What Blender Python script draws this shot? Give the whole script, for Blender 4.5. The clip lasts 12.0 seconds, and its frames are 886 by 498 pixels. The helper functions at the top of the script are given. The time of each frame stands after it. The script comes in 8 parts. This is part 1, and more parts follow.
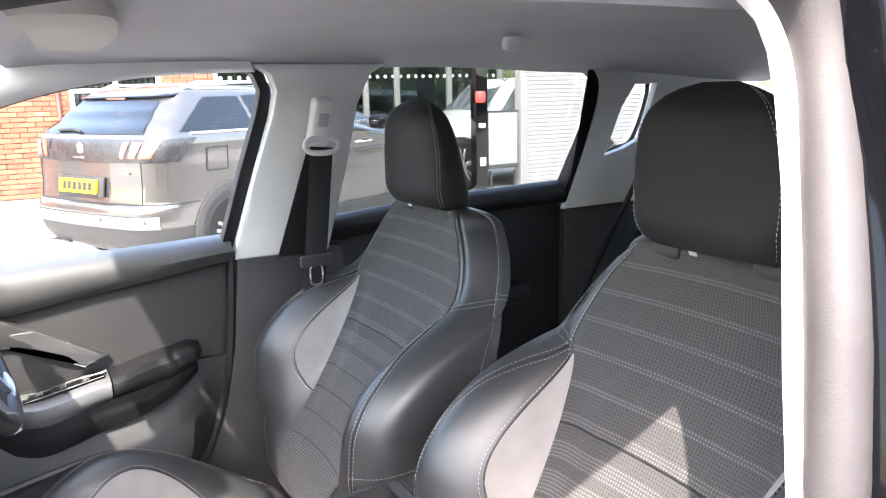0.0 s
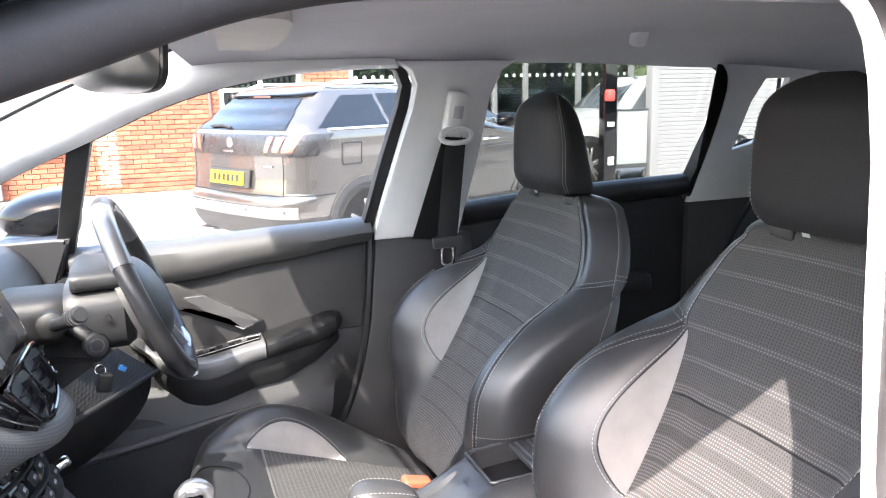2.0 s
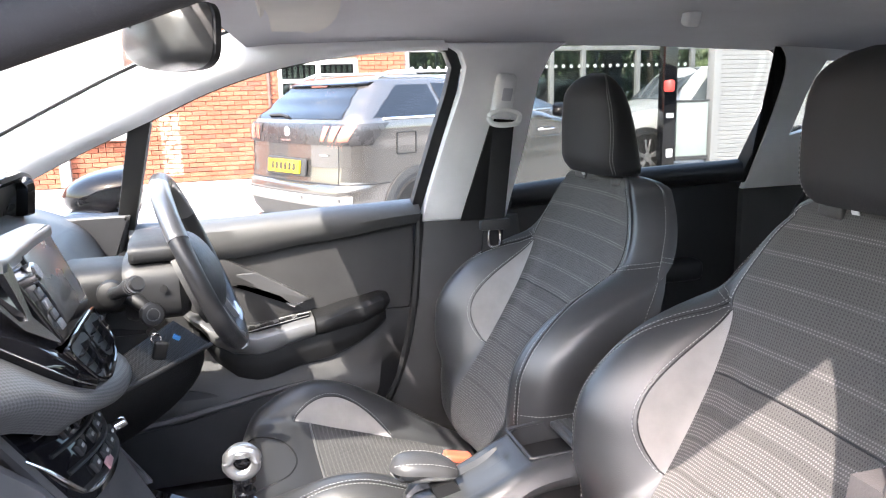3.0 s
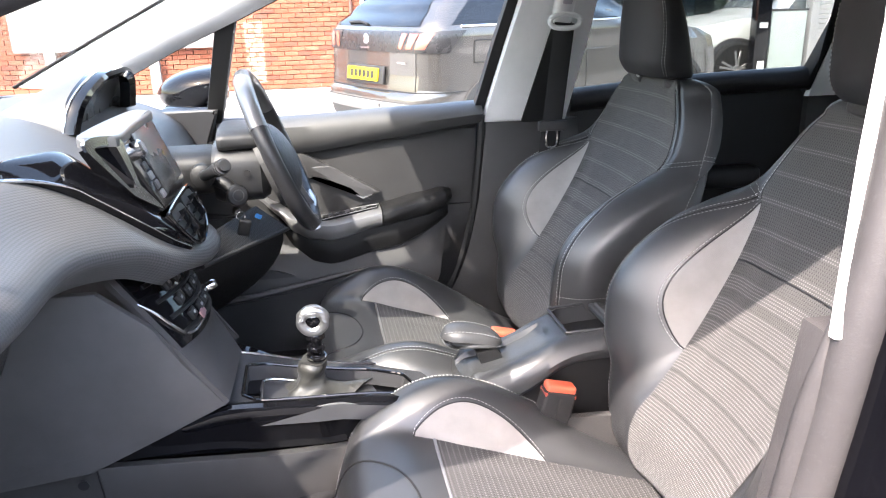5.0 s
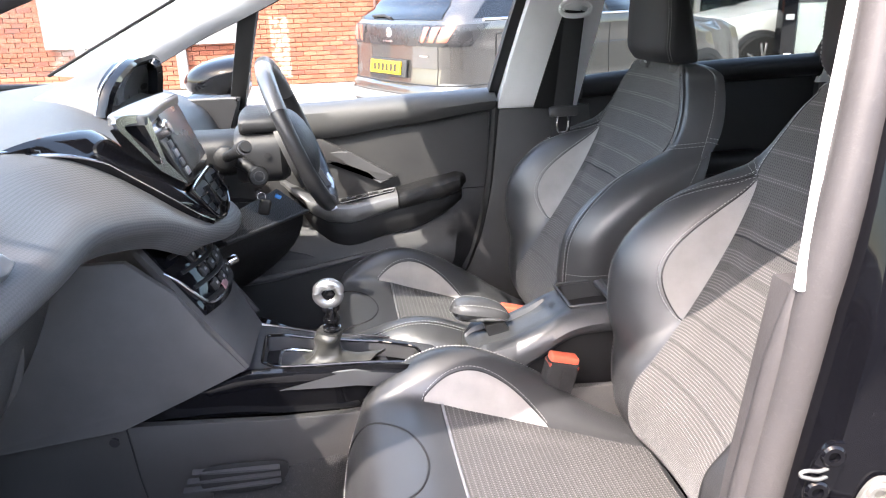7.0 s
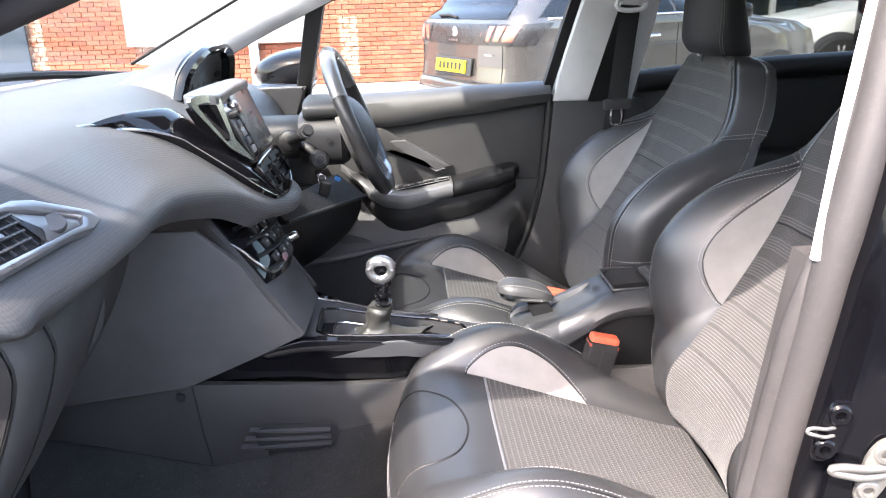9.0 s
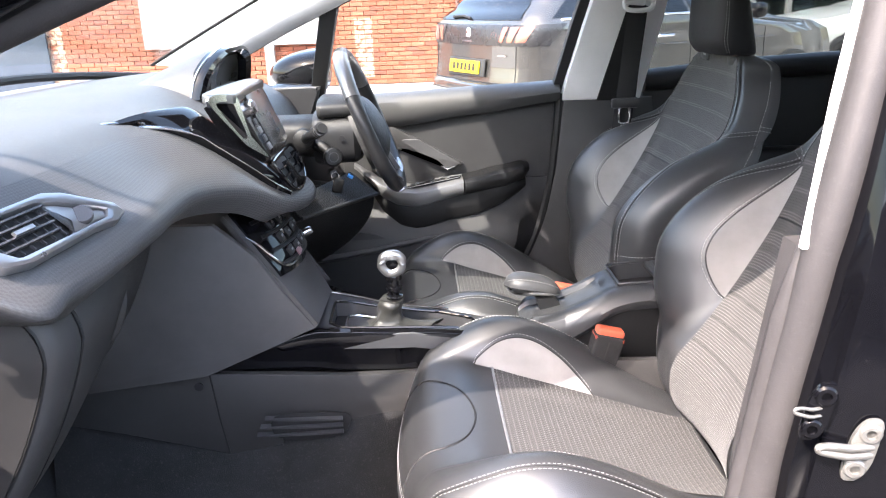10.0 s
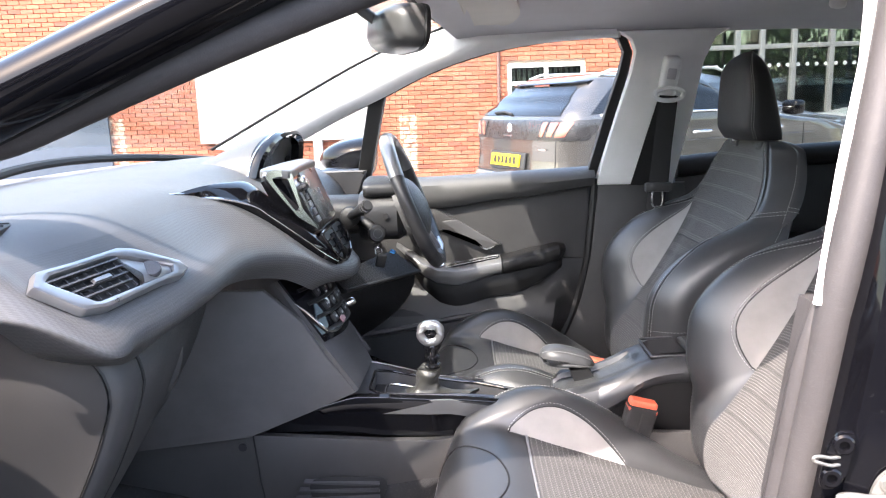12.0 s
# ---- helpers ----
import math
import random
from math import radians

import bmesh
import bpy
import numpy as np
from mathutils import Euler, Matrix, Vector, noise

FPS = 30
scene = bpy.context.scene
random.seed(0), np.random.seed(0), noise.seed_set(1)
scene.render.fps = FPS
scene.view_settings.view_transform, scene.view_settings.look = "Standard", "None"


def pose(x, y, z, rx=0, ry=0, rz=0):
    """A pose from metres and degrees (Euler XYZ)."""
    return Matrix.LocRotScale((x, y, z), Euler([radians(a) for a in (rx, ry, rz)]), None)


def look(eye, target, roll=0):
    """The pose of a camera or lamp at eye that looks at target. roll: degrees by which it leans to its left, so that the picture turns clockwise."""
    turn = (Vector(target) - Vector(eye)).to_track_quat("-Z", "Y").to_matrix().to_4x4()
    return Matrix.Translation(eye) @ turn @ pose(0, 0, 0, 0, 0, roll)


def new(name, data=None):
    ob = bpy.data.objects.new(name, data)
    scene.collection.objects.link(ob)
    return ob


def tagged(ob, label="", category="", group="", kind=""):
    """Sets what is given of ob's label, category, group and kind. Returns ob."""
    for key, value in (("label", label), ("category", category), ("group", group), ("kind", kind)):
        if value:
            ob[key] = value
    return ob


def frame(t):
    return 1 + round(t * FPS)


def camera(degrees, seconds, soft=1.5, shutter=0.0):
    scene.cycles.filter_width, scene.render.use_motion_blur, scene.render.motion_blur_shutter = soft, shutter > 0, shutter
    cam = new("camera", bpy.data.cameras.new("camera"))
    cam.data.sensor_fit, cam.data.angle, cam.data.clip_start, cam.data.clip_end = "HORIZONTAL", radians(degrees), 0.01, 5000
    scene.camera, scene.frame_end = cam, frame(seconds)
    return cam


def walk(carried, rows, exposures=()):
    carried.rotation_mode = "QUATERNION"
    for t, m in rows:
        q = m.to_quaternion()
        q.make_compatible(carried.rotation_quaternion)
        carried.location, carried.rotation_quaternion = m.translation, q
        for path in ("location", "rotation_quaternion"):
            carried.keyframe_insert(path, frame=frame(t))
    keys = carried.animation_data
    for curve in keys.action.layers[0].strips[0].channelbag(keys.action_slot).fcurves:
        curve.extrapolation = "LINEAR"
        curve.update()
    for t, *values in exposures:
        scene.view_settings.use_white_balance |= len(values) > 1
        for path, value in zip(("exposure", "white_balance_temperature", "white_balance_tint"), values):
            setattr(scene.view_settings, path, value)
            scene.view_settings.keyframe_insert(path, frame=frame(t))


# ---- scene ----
cam = camera(60.7, 12.0, soft=1.1)
PATH = [
    (0, (-0.363, -0.934, 1.35), (0.613, 0.764, 0.944), -1.3),
    (0.5, (-0.376, -0.961, 1.345), (0.517, 0.783, 0.94), -1.4),
    (1, (-0.392, -0.987, 1.347), (0.418, 0.797, 0.946), -1.4),
    (1.5, (-0.404, -1.012, 1.343), (0.336, 0.803, 0.944), -1.4),
    (2, (-0.419, -1.034, 1.339), (0.264, 0.802, 0.939), -1.4),
    (2.5, (-0.428, -1.052, 1.336), (0.198, 0.803, 0.927), -1.4),
    (3, (-0.409, -1.057, 1.317), (0.136, 0.821, 0.901), -1.4),
    (3.5, (-0.397, -1.087, 1.303), (0.046, 0.811, 0.855), -1.4),
    (3.7, (-0.393, -1.098, 1.304), (0.016, 0.801, 0.83), -1.4),
    (5.3, (-0.399, -1.214, 1.306), (-0.079, 0.653, 0.664), -1.5),
    (5.5, (-0.395, -1.221, 1.303), (-0.081, 0.646, 0.66), -1.7),
    (6, (-0.395, -1.245, 1.299), (-0.091, 0.624, 0.657), -1.7),
    (6.5, (-0.393, -1.269, 1.298), (-0.1, 0.603, 0.657), -1.8),
    (7, (-0.384, -1.271, 1.293), (-0.121, 0.606, 0.653), -1.8),
    (7.5, (-0.382, -1.277, 1.279), (-0.191, 0.61, 0.644), -1.8),
    (7.7, (-0.382, -1.282, 1.279), (-0.214, 0.606, 0.641), -1.6),
    (9.5, (-0.363, -1.369, 1.276), (-0.278, 0.528, 0.646), -1.9),
    (10, (-0.36, -1.387, 1.277), (-0.298, 0.51, 0.649), -2.0),
    (10.5, (-0.351, -1.411, 1.278), (-0.32, 0.488, 0.651), -2.0),
    (11, (-0.352, -1.431, 1.282), (-0.347, 0.478, 0.684), -1.9),
    (11.5, (-0.359, -1.448, 1.269), (-0.374, 0.494, 0.791), -1.9),
    (12, (-0.357, -1.464, 1.254), (-0.393, 0.498, 0.867), -1.9),
]
walk(cam, [(t, look(eye, target, roll)) for t, eye, target, roll in PATH], [(0, 3.92, 6950, 18), (2.5, 3.83, 6950, 18), (3.5, 3.72, 6950, 18), (7.5, 3.6, 6950, 18), (12, 3.48, 6950, 18)])

# ---- world, sun and exposure ----
SUN_WAY = Vector((-0.37, -0.46, 0.71)).normalized()
world = bpy.data.worlds.new("sky")
scene.world = world
world.use_nodes = True
wn = world.node_tree.nodes
wl = world.node_tree.links
sky = wn.new("ShaderNodeTexSky")
sky.sky_type = "NISHITA"
sky.sun_disc = False
sky.sun_elevation = math.asin(SUN_WAY.z)
sky.sun_rotation = math.atan2(SUN_WAY.x, SUN_WAY.y)
sky.air_density, sky.dust_density = 1.3, 2.5
wl.new(sky.outputs[0], wn["Background"].inputs[0])
wn["Background"].inputs[1].default_value = 0.15
sun = new("sun", bpy.data.lights.new("sun", "SUN"))
sun.data.energy, sun.data.angle, sun.data.color = 1.6, radians(0.55), (1.0, 0.965, 0.915)
sun.matrix_world = look((0, 0, 20), Vector((0, 0, 20)) - SUN_WAY)


# ---- building helpers ----
def world_of(ob):
    if ob.parent:
        return world_of(ob.parent) @ ob.matrix_parent_inverse @ ob.matrix_basis
    return ob.matrix_basis.copy()


def thing(name, label, category, at=(0, 0, 0), group="", kind=""):
    e = new(name)
    e.empty_display_size = 0.05
    e.location = at
    return tagged(e, label, category, group, kind)


def part(name, bm, material, parent=None, label="", smooth=True):
    me = bpy.data.meshes.new(name)
    bmesh.ops.recalc_face_normals(bm, faces=bm.faces)
    bm.to_mesh(me)
    bm.free()
    if smooth:
        me.shade_smooth()
        me.set_sharp_from_angle(angle=radians(38))
    me.materials.append(material)
    ob = new(name, me)
    if parent:
        ob.parent = parent
        ob.matrix_parent_inverse = world_of(parent).inverted()
    if label:
        ob["label"] = label
    return ob


def solid(name, bm, material, label, category, kind="", group="", smooth=True):
    return tagged(part(name, bm, material, None, "", smooth), label, category, group, kind)


def smooth01(a, b, v):
    v = min(1.0, max(0.0, (v - a) / (b - a)))
    return v * v * (3 - 2 * v)


def lerp_at(keys, v):
    """Smooth curve through (place, value...) keys."""
    keys = [(k[0], np.array(k[1:], float)) for k in keys]
    if v <= keys[0][0]:
        return keys[0][1]
    for (a, p), (b, q) in zip(keys, keys[1:]):
        if v <= b:
            w = smooth01(a, b, v) * 0.6 + 0.4 * (v - a) / (b - a)
            return p + (q - p) * w
    return keys[-1][1]


def curve_through(points, steps=8, closed=False):
    """Catmull-Rom line through a few points."""
    P = [Vector(p) for p in points]
    n, out = len(P), []
    last = n if closed else n - 1
    for i in range(last):
        if closed:
            a, b, c, d = P[i - 1], P[i], P[(i + 1) % n], P[(i + 2) % n]
        else:
            a, b, c, d = P[max(i - 1, 0)], P[i], P[i + 1], P[min(i + 2, n - 1)]
        for k in range(steps):
            t = k / steps
            out.append(0.5 * ((2 * b) + (c - a) * t + (2 * a - 5 * b + 4 * c - d) * t * t + (3 * b - a - 3 * c + d) * t ** 3))
    if not closed:
        out.append(P[-1])
    return out


def loft(rings, closed=True, cap=True, bm=None):
    bm = bm or bmesh.new()
    rows = [[bm.verts.new(p) for p in r] for r in rings]
    n = len(rows[0])
    for a, b in zip(rows, rows[1:]):
        for i in range(n if closed else n - 1):
            j = (i + 1) % n
            bm.faces.new((a[i], a[j], b[j], b[i]))
    if cap and closed:
        bm.faces.new(rows[0])
        bm.faces.new(rows[-1])
    return bm


def sweep(path, radius, n=10, squash=1.0, closed=False, bm=None, taper=None):
    """A tube along a line; squash flattens it along its second axis."""
    path = [Vector(p) for p in path]
    rings = []
    up = Vector((0.13, 0.21, 1.0))
    m = len(path)
    for i, p in enumerate(path):
        a = path[(i - 1) % m] if closed or i else path[0]
        b = path[(i + 1) % m] if closed or i < m - 1 else path[-1]
        d = (b - a).normalized()
        s = d.cross(up)
        s = s.normalized() if s.length > 1e-4 else Vector((1, 0, 0))
        w = s.cross(d)
        r = radius * (taper(i / max(1, m - 1)) if taper else 1)
        rings.append([p + r * (math.cos(2 * math.pi * k / n) * s + squash * math.sin(2 * math.pi * k / n) * w) for k in range(n)])
    if closed:
        rings.append(rings[0])
        bm = loft(rings, True, False, bm)
        bmesh.ops.remove_doubles(bm, verts=bm.verts, dist=1e-6)
        return bm
    return loft(rings, True, True, bm)


def rbox(size, m=None, bevel=0.005, seg=2, bm=None):
    b = bmesh.new()
    bmesh.ops.create_cube(b, size=1.0, matrix=Matrix.Diagonal((*size, 1)))
    if bevel:
        bmesh.ops.bevel(b, geom=list(b.edges), offset=bevel, segments=seg, affect="EDGES", profile=0.6)
    if m is not None:
        bmesh.ops.transform(b, matrix=m, verts=b.verts)
    return merge(bm, b)


def merge(bm, b):
    if bm is None:
        return b
    me = bpy.data.meshes.new("tmp")
    b.to_mesh(me)
    b.free()
    bm.from_mesh(me)
    bpy.data.meshes.remove(me)
    return bm


def slab(outline, place, depth, bevel=0.0, seg=2, holes=()):
    """A flat plate: outline of (u, v), place(u, v, w) to the world, w from 0 to depth."""
    bm = bmesh.new()
    fr = [bm.verts.new((u, v, 0)) for u, v in outline]
    if holes:
        edges = [bm.edges.new((fr[i], fr[(i + 1) % len(fr)])) for i in range(len(fr))]
        for h in holes:
            hv = [bm.verts.new((u, v, 0)) for u, v in h]
            edges += [bm.edges.new((hv[i], hv[(i + 1) % len(hv)])) for i in range(len(hv))]
        bmesh.ops.triangle_fill(bm, edges=edges, use_beauty=True)
    else:
        bm.faces.new(fr)
    ret = bmesh.ops.extrude_face_region(bm, geom=list(bm.faces))
    top = [g for g in ret["geom"] if isinstance(g, bmesh.types.BMVert)]
    for v in top:
        v.co.z = depth
    if bevel:
        rim = [e for e in bm.edges if all(abs(v.co.z - depth) < 1e-7 for v in e.verts) and len([f for f in e.link_faces if abs(f.normal.z) < 0.5]) == 1]
        bmesh.ops.recalc_face_normals(bm, faces=bm.faces)
        rim = [e for e in bm.edges if all(abs(v.co.z - depth) < 1e-7 for v in e.verts) and any(abs(f.normal.z) < 0.5 for f in e.link_faces)]
        bmesh.ops.bevel(bm, geom=rim, offset=bevel, segments=seg, affect="EDGES", profile=0.6)
    for v in bm.verts:
        v.co = place(*v.co)
    return bm


def sheet(fn, us, vs, thick=0.0, uv=None):
    """A skin of fn(u, v), with thickness behind it."""
    bm = bmesh.new()
    layer = bm.loops.layers.uv.new("map") if uv else None
    rows = [[bm.verts.new(fn(u, v)) for u in us] for v in vs]
    for j in range(len(vs) - 1):
        for i in range(len(us) - 1):
            f = bm.faces.new((rows[j][i], rows[j][i + 1], rows[j + 1][i + 1], rows[j + 1][i]))
            if uv:
                for l, (a, b) in zip(f.loops, ((i, j), (i + 1, j), (i + 1, j + 1), (i, j + 1))):
                    l[layer].uv = uv(us[a], vs[b])
    if thick:
        bmesh.ops.recalc_face_normals(bm, faces=bm.faces)
        bmesh.ops.solidify(bm, geom=list(bm.faces), thickness=thick)
    return bm


def ring_of(pts, steps=3):
    return [(p.x, p.y) for p in curve_through([(a, b, 0) for a, b in pts], steps, True)]


def span(a, b, n):
    return [a + (b - a) * i / n for i in range(n + 1)]


def eased(pts, r=0.14):
    """A polygon with its corners cut a little."""
    out = []
    for i, p in enumerate(pts):
        a, b = pts[i - 1], pts[(i + 1) % len(pts)]
        for t in (r, r * 0.3):
            out.append((p[0] + (a[0] - p[0]) * t, p[1] + (a[1] - p[1]) * t))
        for t in (r * 0.3, r):
            out.append((p[0] + (b[0] - p[0]) * t, p[1] + (b[1] - p[1]) * t))
    return out


def stitch(path, length=0.0042, gap=0.0024, width=0.0006):
    """A row of single thread stitches along a line."""
    bm = bmesh.new()
    path = [Vector(p) for p in path]
    run, want = 0.0, 0.0
    for a, b in zip(path, path[1:]):
        d = (b - a).length
        while want < run + d and d > 1e-6:
            p = a + (b - a) * ((want - run) / d)
            w = (b - a).normalized()
            s = w.cross(Vector((0.3, 0.2, 1))).normalized() * width
            t = w.cross(s).normalized() * width
            e, f = p - w * length / 2, p + w * length / 2
            ring = []
            for q, k in ((e, 0.5), (p, 1.0), (f, 0.5)):
                ring.append([bm.verts.new(q + k * (s * c + t * z)) for c, z in ((1, 0), (0, 1), (-1, 0), (0, -1))])
            for r0, r1 in zip(ring, ring[1:]):
                for i in range(4):
                    bm.faces.new((r0[i], r0[(i + 1) % 4], r1[(i + 1) % 4], r1[i]))
            bm.faces.new(ring[0])
            bm.faces.new(ring[-1])
            want += length + gap
        run += d
    return bm


def lathe(profile, m=None, n=24, bm=None):
    """Turned body: profile of (radius, height) round z."""
    b = bmesh.new()
    rings = [[Vector((r * math.cos(2 * math.pi * k / n), r * math.sin(2 * math.pi * k / n), h)) for k in range(n)] for r, h in profile]
    loft(rings, True, True, b)
    if m is not None:
        bmesh.ops.transform(b, matrix=m, verts=b.verts)
    return merge(bm, b)


# ---- materials ----
class Mat:
    def __init__(self, name):
        self.m = bpy.data.materials.new(name)
        self.m.use_nodes = True
        self.t = self.m.node_tree
        self.b = self.t.nodes["Principled BSDF"]

    def node(self, kind, **inputs):
        n = self.t.nodes.new(kind)
        for k, v in inputs.items():
            n.inputs[k.replace("_", " ")].default_value = v
        return n

    def link(self, a, b):
        self.t.links.new(a, b)

    def coords(self, kind="Object"):
        return self.node("ShaderNodeTexCoord").outputs[kind]


def ramp(mat, source, stops):
    r = mat.node("ShaderNodeValToRGB")
    el = r.color_ramp.elements
    while len(el) < len(stops):
        el.new(0.5)
    for e, (p, c) in zip(el, stops):
        e.position, e.color = p, (*c, 1)
    mat.link(source, r.inputs[0])
    return r.outputs[0]


def surface(name, colour, rough=0.5, metal=0.0, vary=0.12, vary_scale=9.0, grain=0.0, grain_scale=900.0, kind="noise", coat=0.0, spec=0.5, rough_vary=0.08, sheen=0.0, spots=0.0):
    """Plain stuff with soft unevenness at a large scale and a grain at a fine one."""
    mat = Mat(name)
    c = mat.coords()
    big = mat.node("ShaderNodeTexNoise", Scale=vary_scale, Detail=5.0, Roughness=0.6)
    mat.link(c, big.inputs["Vector"])
    lo = tuple(max(0, x * (1 - vary)) for x in colour)
    hi = tuple(min(1, x * (1 + vary)) for x in colour)
    col = ramp(mat, big.outputs[0], [(0.3, lo), (0.7, hi)])
    if spots:
        sp = mat.node("ShaderNodeTexNoise", Scale=vary_scale * 14, Detail=4.0, Roughness=0.75)
        mat.link(c, sp.inputs["Vector"])
        f = ramp(mat, sp.outputs[0], [(0.56, (0, 0, 0)), (0.72, (spots,) * 3)])
        mx = mat.node("ShaderNodeMix")
        mx.data_type = "RGBA"
        mat.link(f, mx.inputs[0])
        mat.link(col, mx.inputs[6])
        mx.inputs[7].default_value = (0.32, 0.3, 0.28, 1)
        col = mx.outputs[2]
    mat.link(col, mat.b.inputs["Base Color"])
    r = mat.node("ShaderNodeMapRange")
    r.inputs["To Min"].default_value, r.inputs["To Max"].default_value = max(0.02, rough - rough_vary), min(1, rough + rough_vary)
    mat.link(big.outputs[0], r.inputs[0])
    mat.link(r.outputs[0], mat.b.inputs["Roughness"])
    mat.b.inputs["Metallic"].default_value = metal
    mat.b.inputs["Specular IOR Level"].default_value = spec
    mat.b.inputs["Coat Weight"].default_value = coat
    mat.b.inputs["Coat Roughness"].default_value = 0.03
    mat.b.inputs["Sheen Weight"].default_value = sheen
    if grain:
        if kind == "cells":
            g = mat.node("ShaderNodeTexVoronoi", Scale=grain_scale)
            g.feature = "DISTANCE_TO_EDGE"
        else:
            g = mat.node("ShaderNodeTexNoise", Scale=grain_scale, Detail=3.0)
        mat.link(c, g.inputs["Vector"])
        bp = mat.node("ShaderNodeBump", Strength=grain, Distance=0.001)
        mat.link(g.outputs[0], bp.inputs["Height"])
        mat.link(bp.outputs[0], mat.b.inputs["Normal"])
    return mat.m


def glass_pane(name, tint=(0.93, 0.95, 0.94), gloss=1.0):
    mat = Mat(name)
    mat.t.nodes.remove(mat.b)
    out = mat.t.nodes["Material Output"]
    tr = mat.node("ShaderNodeBsdfTransparent")
    tr.inputs[0].default_value = (*tint, 1)
    gl = mat.node("ShaderNodeBsdfGlossy", Roughness=0.01)
    lw = mat.node("ShaderNodeLayerWeight", Blend=0.5)
    pw = mat.node("ShaderNodeMath")
    pw.operation = "POWER"
    pw.inputs[1].default_value = 5.0
    mat.link(lw.outputs["Facing"], pw.inputs[0])
    mul = mat.node("ShaderNodeMath")
    mul.operation = "MULTIPLY_ADD"
    mul.inputs[1].default_value, mul.inputs[2].default_value = 0.5 * gloss, 0.03 * gloss
    mul.use_clamp = True
    mat.link(pw.outputs[0], mul.inputs[0])
    mx = mat.node("ShaderNodeMixShader")
    mat.link(mul.outputs[0], mx.inputs[0])
    mat.link(tr.outputs[0], mx.inputs[1])
    mat.link(gl.outputs[0], mx.inputs[2])
    mat.link(mx.outputs[0], out.inputs[0])
    return mat.m


def woven(name, base, thread, cell=0.0046, band=0.049, bands=True, amount=0.8):
    """Cloth with a fine grid of dark pits, some rows of them showing pale thread dots; uv in metres."""
    mat = Mat(name)
    uv = mat.coords("UV")
    sep = mat.node("ShaderNodeSeparateXYZ")
    mat.link(uv, sep.inputs[0])

    def math_node(op, a, b=None):
        n = mat.node("ShaderNodeMath")
        n.operation = op
        for i, v in enumerate((a, b)):
            if v is None:
                continue
            if isinstance(v, (int, float)):
                n.inputs[i].default_value = v
            else:
                mat.link(v, n.inputs[i])
        return n.outputs[0]

    def ranged(source, a, b, lo=0.0, hi=1.0):
        n = mat.node("ShaderNodeMapRange")
        for key, value in (("From Min", a), ("From Max", b), ("To Min", lo), ("To Max", hi)):
            n.inputs[key].default_value = value
        mat.link(source, n.inputs[0])
        return n.outputs[0]

    def mixed(f, a, b):
        n = mat.node("ShaderNodeMix")
        n.data_type = "RGBA"
        mat.link(f, n.inputs[0])
        for slot, c in ((6, a), (7, b)):
            if isinstance(c, tuple):
                n.inputs[slot].default_value = (*c, 1)
            else:
                mat.link(c, n.inputs[slot])
        return n.outputs[2]

    pitch = band / 10
    u = math_node("DIVIDE", sep.outputs[0], cell)
    v = math_node("DIVIDE", sep.outputs[1], pitch)
    row = math_node("FLOOR", v)
    fu = math_node("SUBTRACT", math_node("FRACT", u), 0.5)
    fv = math_node("SUBTRACT", math_node("FRACT", v), 0.5)
    d = math_node("SQRT", math_node("ADD", math_node("MULTIPLY", fu, fu), math_node("MULTIPLY", math_node("MULTIPLY", fv, fv), 1.3)))
    pits = ranged(d, 0.36, 0.18)
    if bands:
        # few pale rows near the shoulders, more and more of them towards the seat
        place = math_node("FRACT", math_node("DIVIDE", math_node("ADD", row, 0.5), 10.0))
        share = ranged(sep.outputs[1], 0.97, 1.12, 0.95, 0.22)
        pale = math_node("LESS_THAN", place, share)
    else:
        pale = math_node("LESS_THAN", math_node("FRACT", math_node("MULTIPLY", row, 0.5)), 0.3)
    big = mat.node("ShaderNodeTexNoise", Scale=22.0, Detail=5.0)
    mat.link(mat.coords(), big.inputs["Vector"])
    fine = mat.node("ShaderNodeTexNoise", Scale=900.0, Detail=2.0)
    mat.link(mat.coords(), fine.inputs["Vector"])
    level = math_node("MULTIPLY", math_node("MULTIPLY", pits, pale), math_node("ADD", math_node("MULTIPLY", big.outputs[0], 0.6), amount - 0.3))
    ground_col = mixed(ranged(fine.outputs[0], 0.3, 0.7), tuple(c * 0.72 for c in base), tuple(c * 1.28 for c in base))
    pitted = mixed(math_node("MULTIPLY", pits, 0.9), ground_col, tuple(c * 0.2 for c in base))
    mat.link(mixed(level, pitted, thread), mat.b.inputs["Base Color"])
    mat.b.inputs["Roughness"].default_value = 0.75
    mat.b.inputs["Sheen Weight"].default_value = 0.15
    bp = mat.node("ShaderNodeBump", Strength=0.5, Distance=0.001)
    mat.link(pits, bp.inputs["Height"])
    mat.link(bp.outputs[0], mat.b.inputs["Normal"])
    return mat.m


leather = surface("black_leather", (0.0285, 0.0293, 0.0308), 0.38, grain=0.25, grain_scale=620, kind="cells", vary=0.2, rough_vary=0.06, spec=0.85)
cloth = woven("dotted_seat_cloth", (0.046, 0.044, 0.0425), (0.155, 0.149, 0.144), cell=0.0046)
seat_cloth = woven("woven_cushion_cloth", (0.029, 0.028, 0.0277), (0.105, 0.101, 0.0985), cell=0.0052, bands=False, amount=0.75)
suede = surface("pale_grey_suede", (0.235, 0.224, 0.219), 0.9, grain=0.5, grain_scale=1500, vary=0.08, vary_scale=25, sheen=0.3)
thread = surface("pale_thread", (0.36, 0.36, 0.355), 0.7, vary=0.05)
soft_black = surface("soft_black_plastic", (0.037, 0.0366, 0.0374), 0.46, grain=0.4, grain_scale=900, kind="cells", vary=0.15)
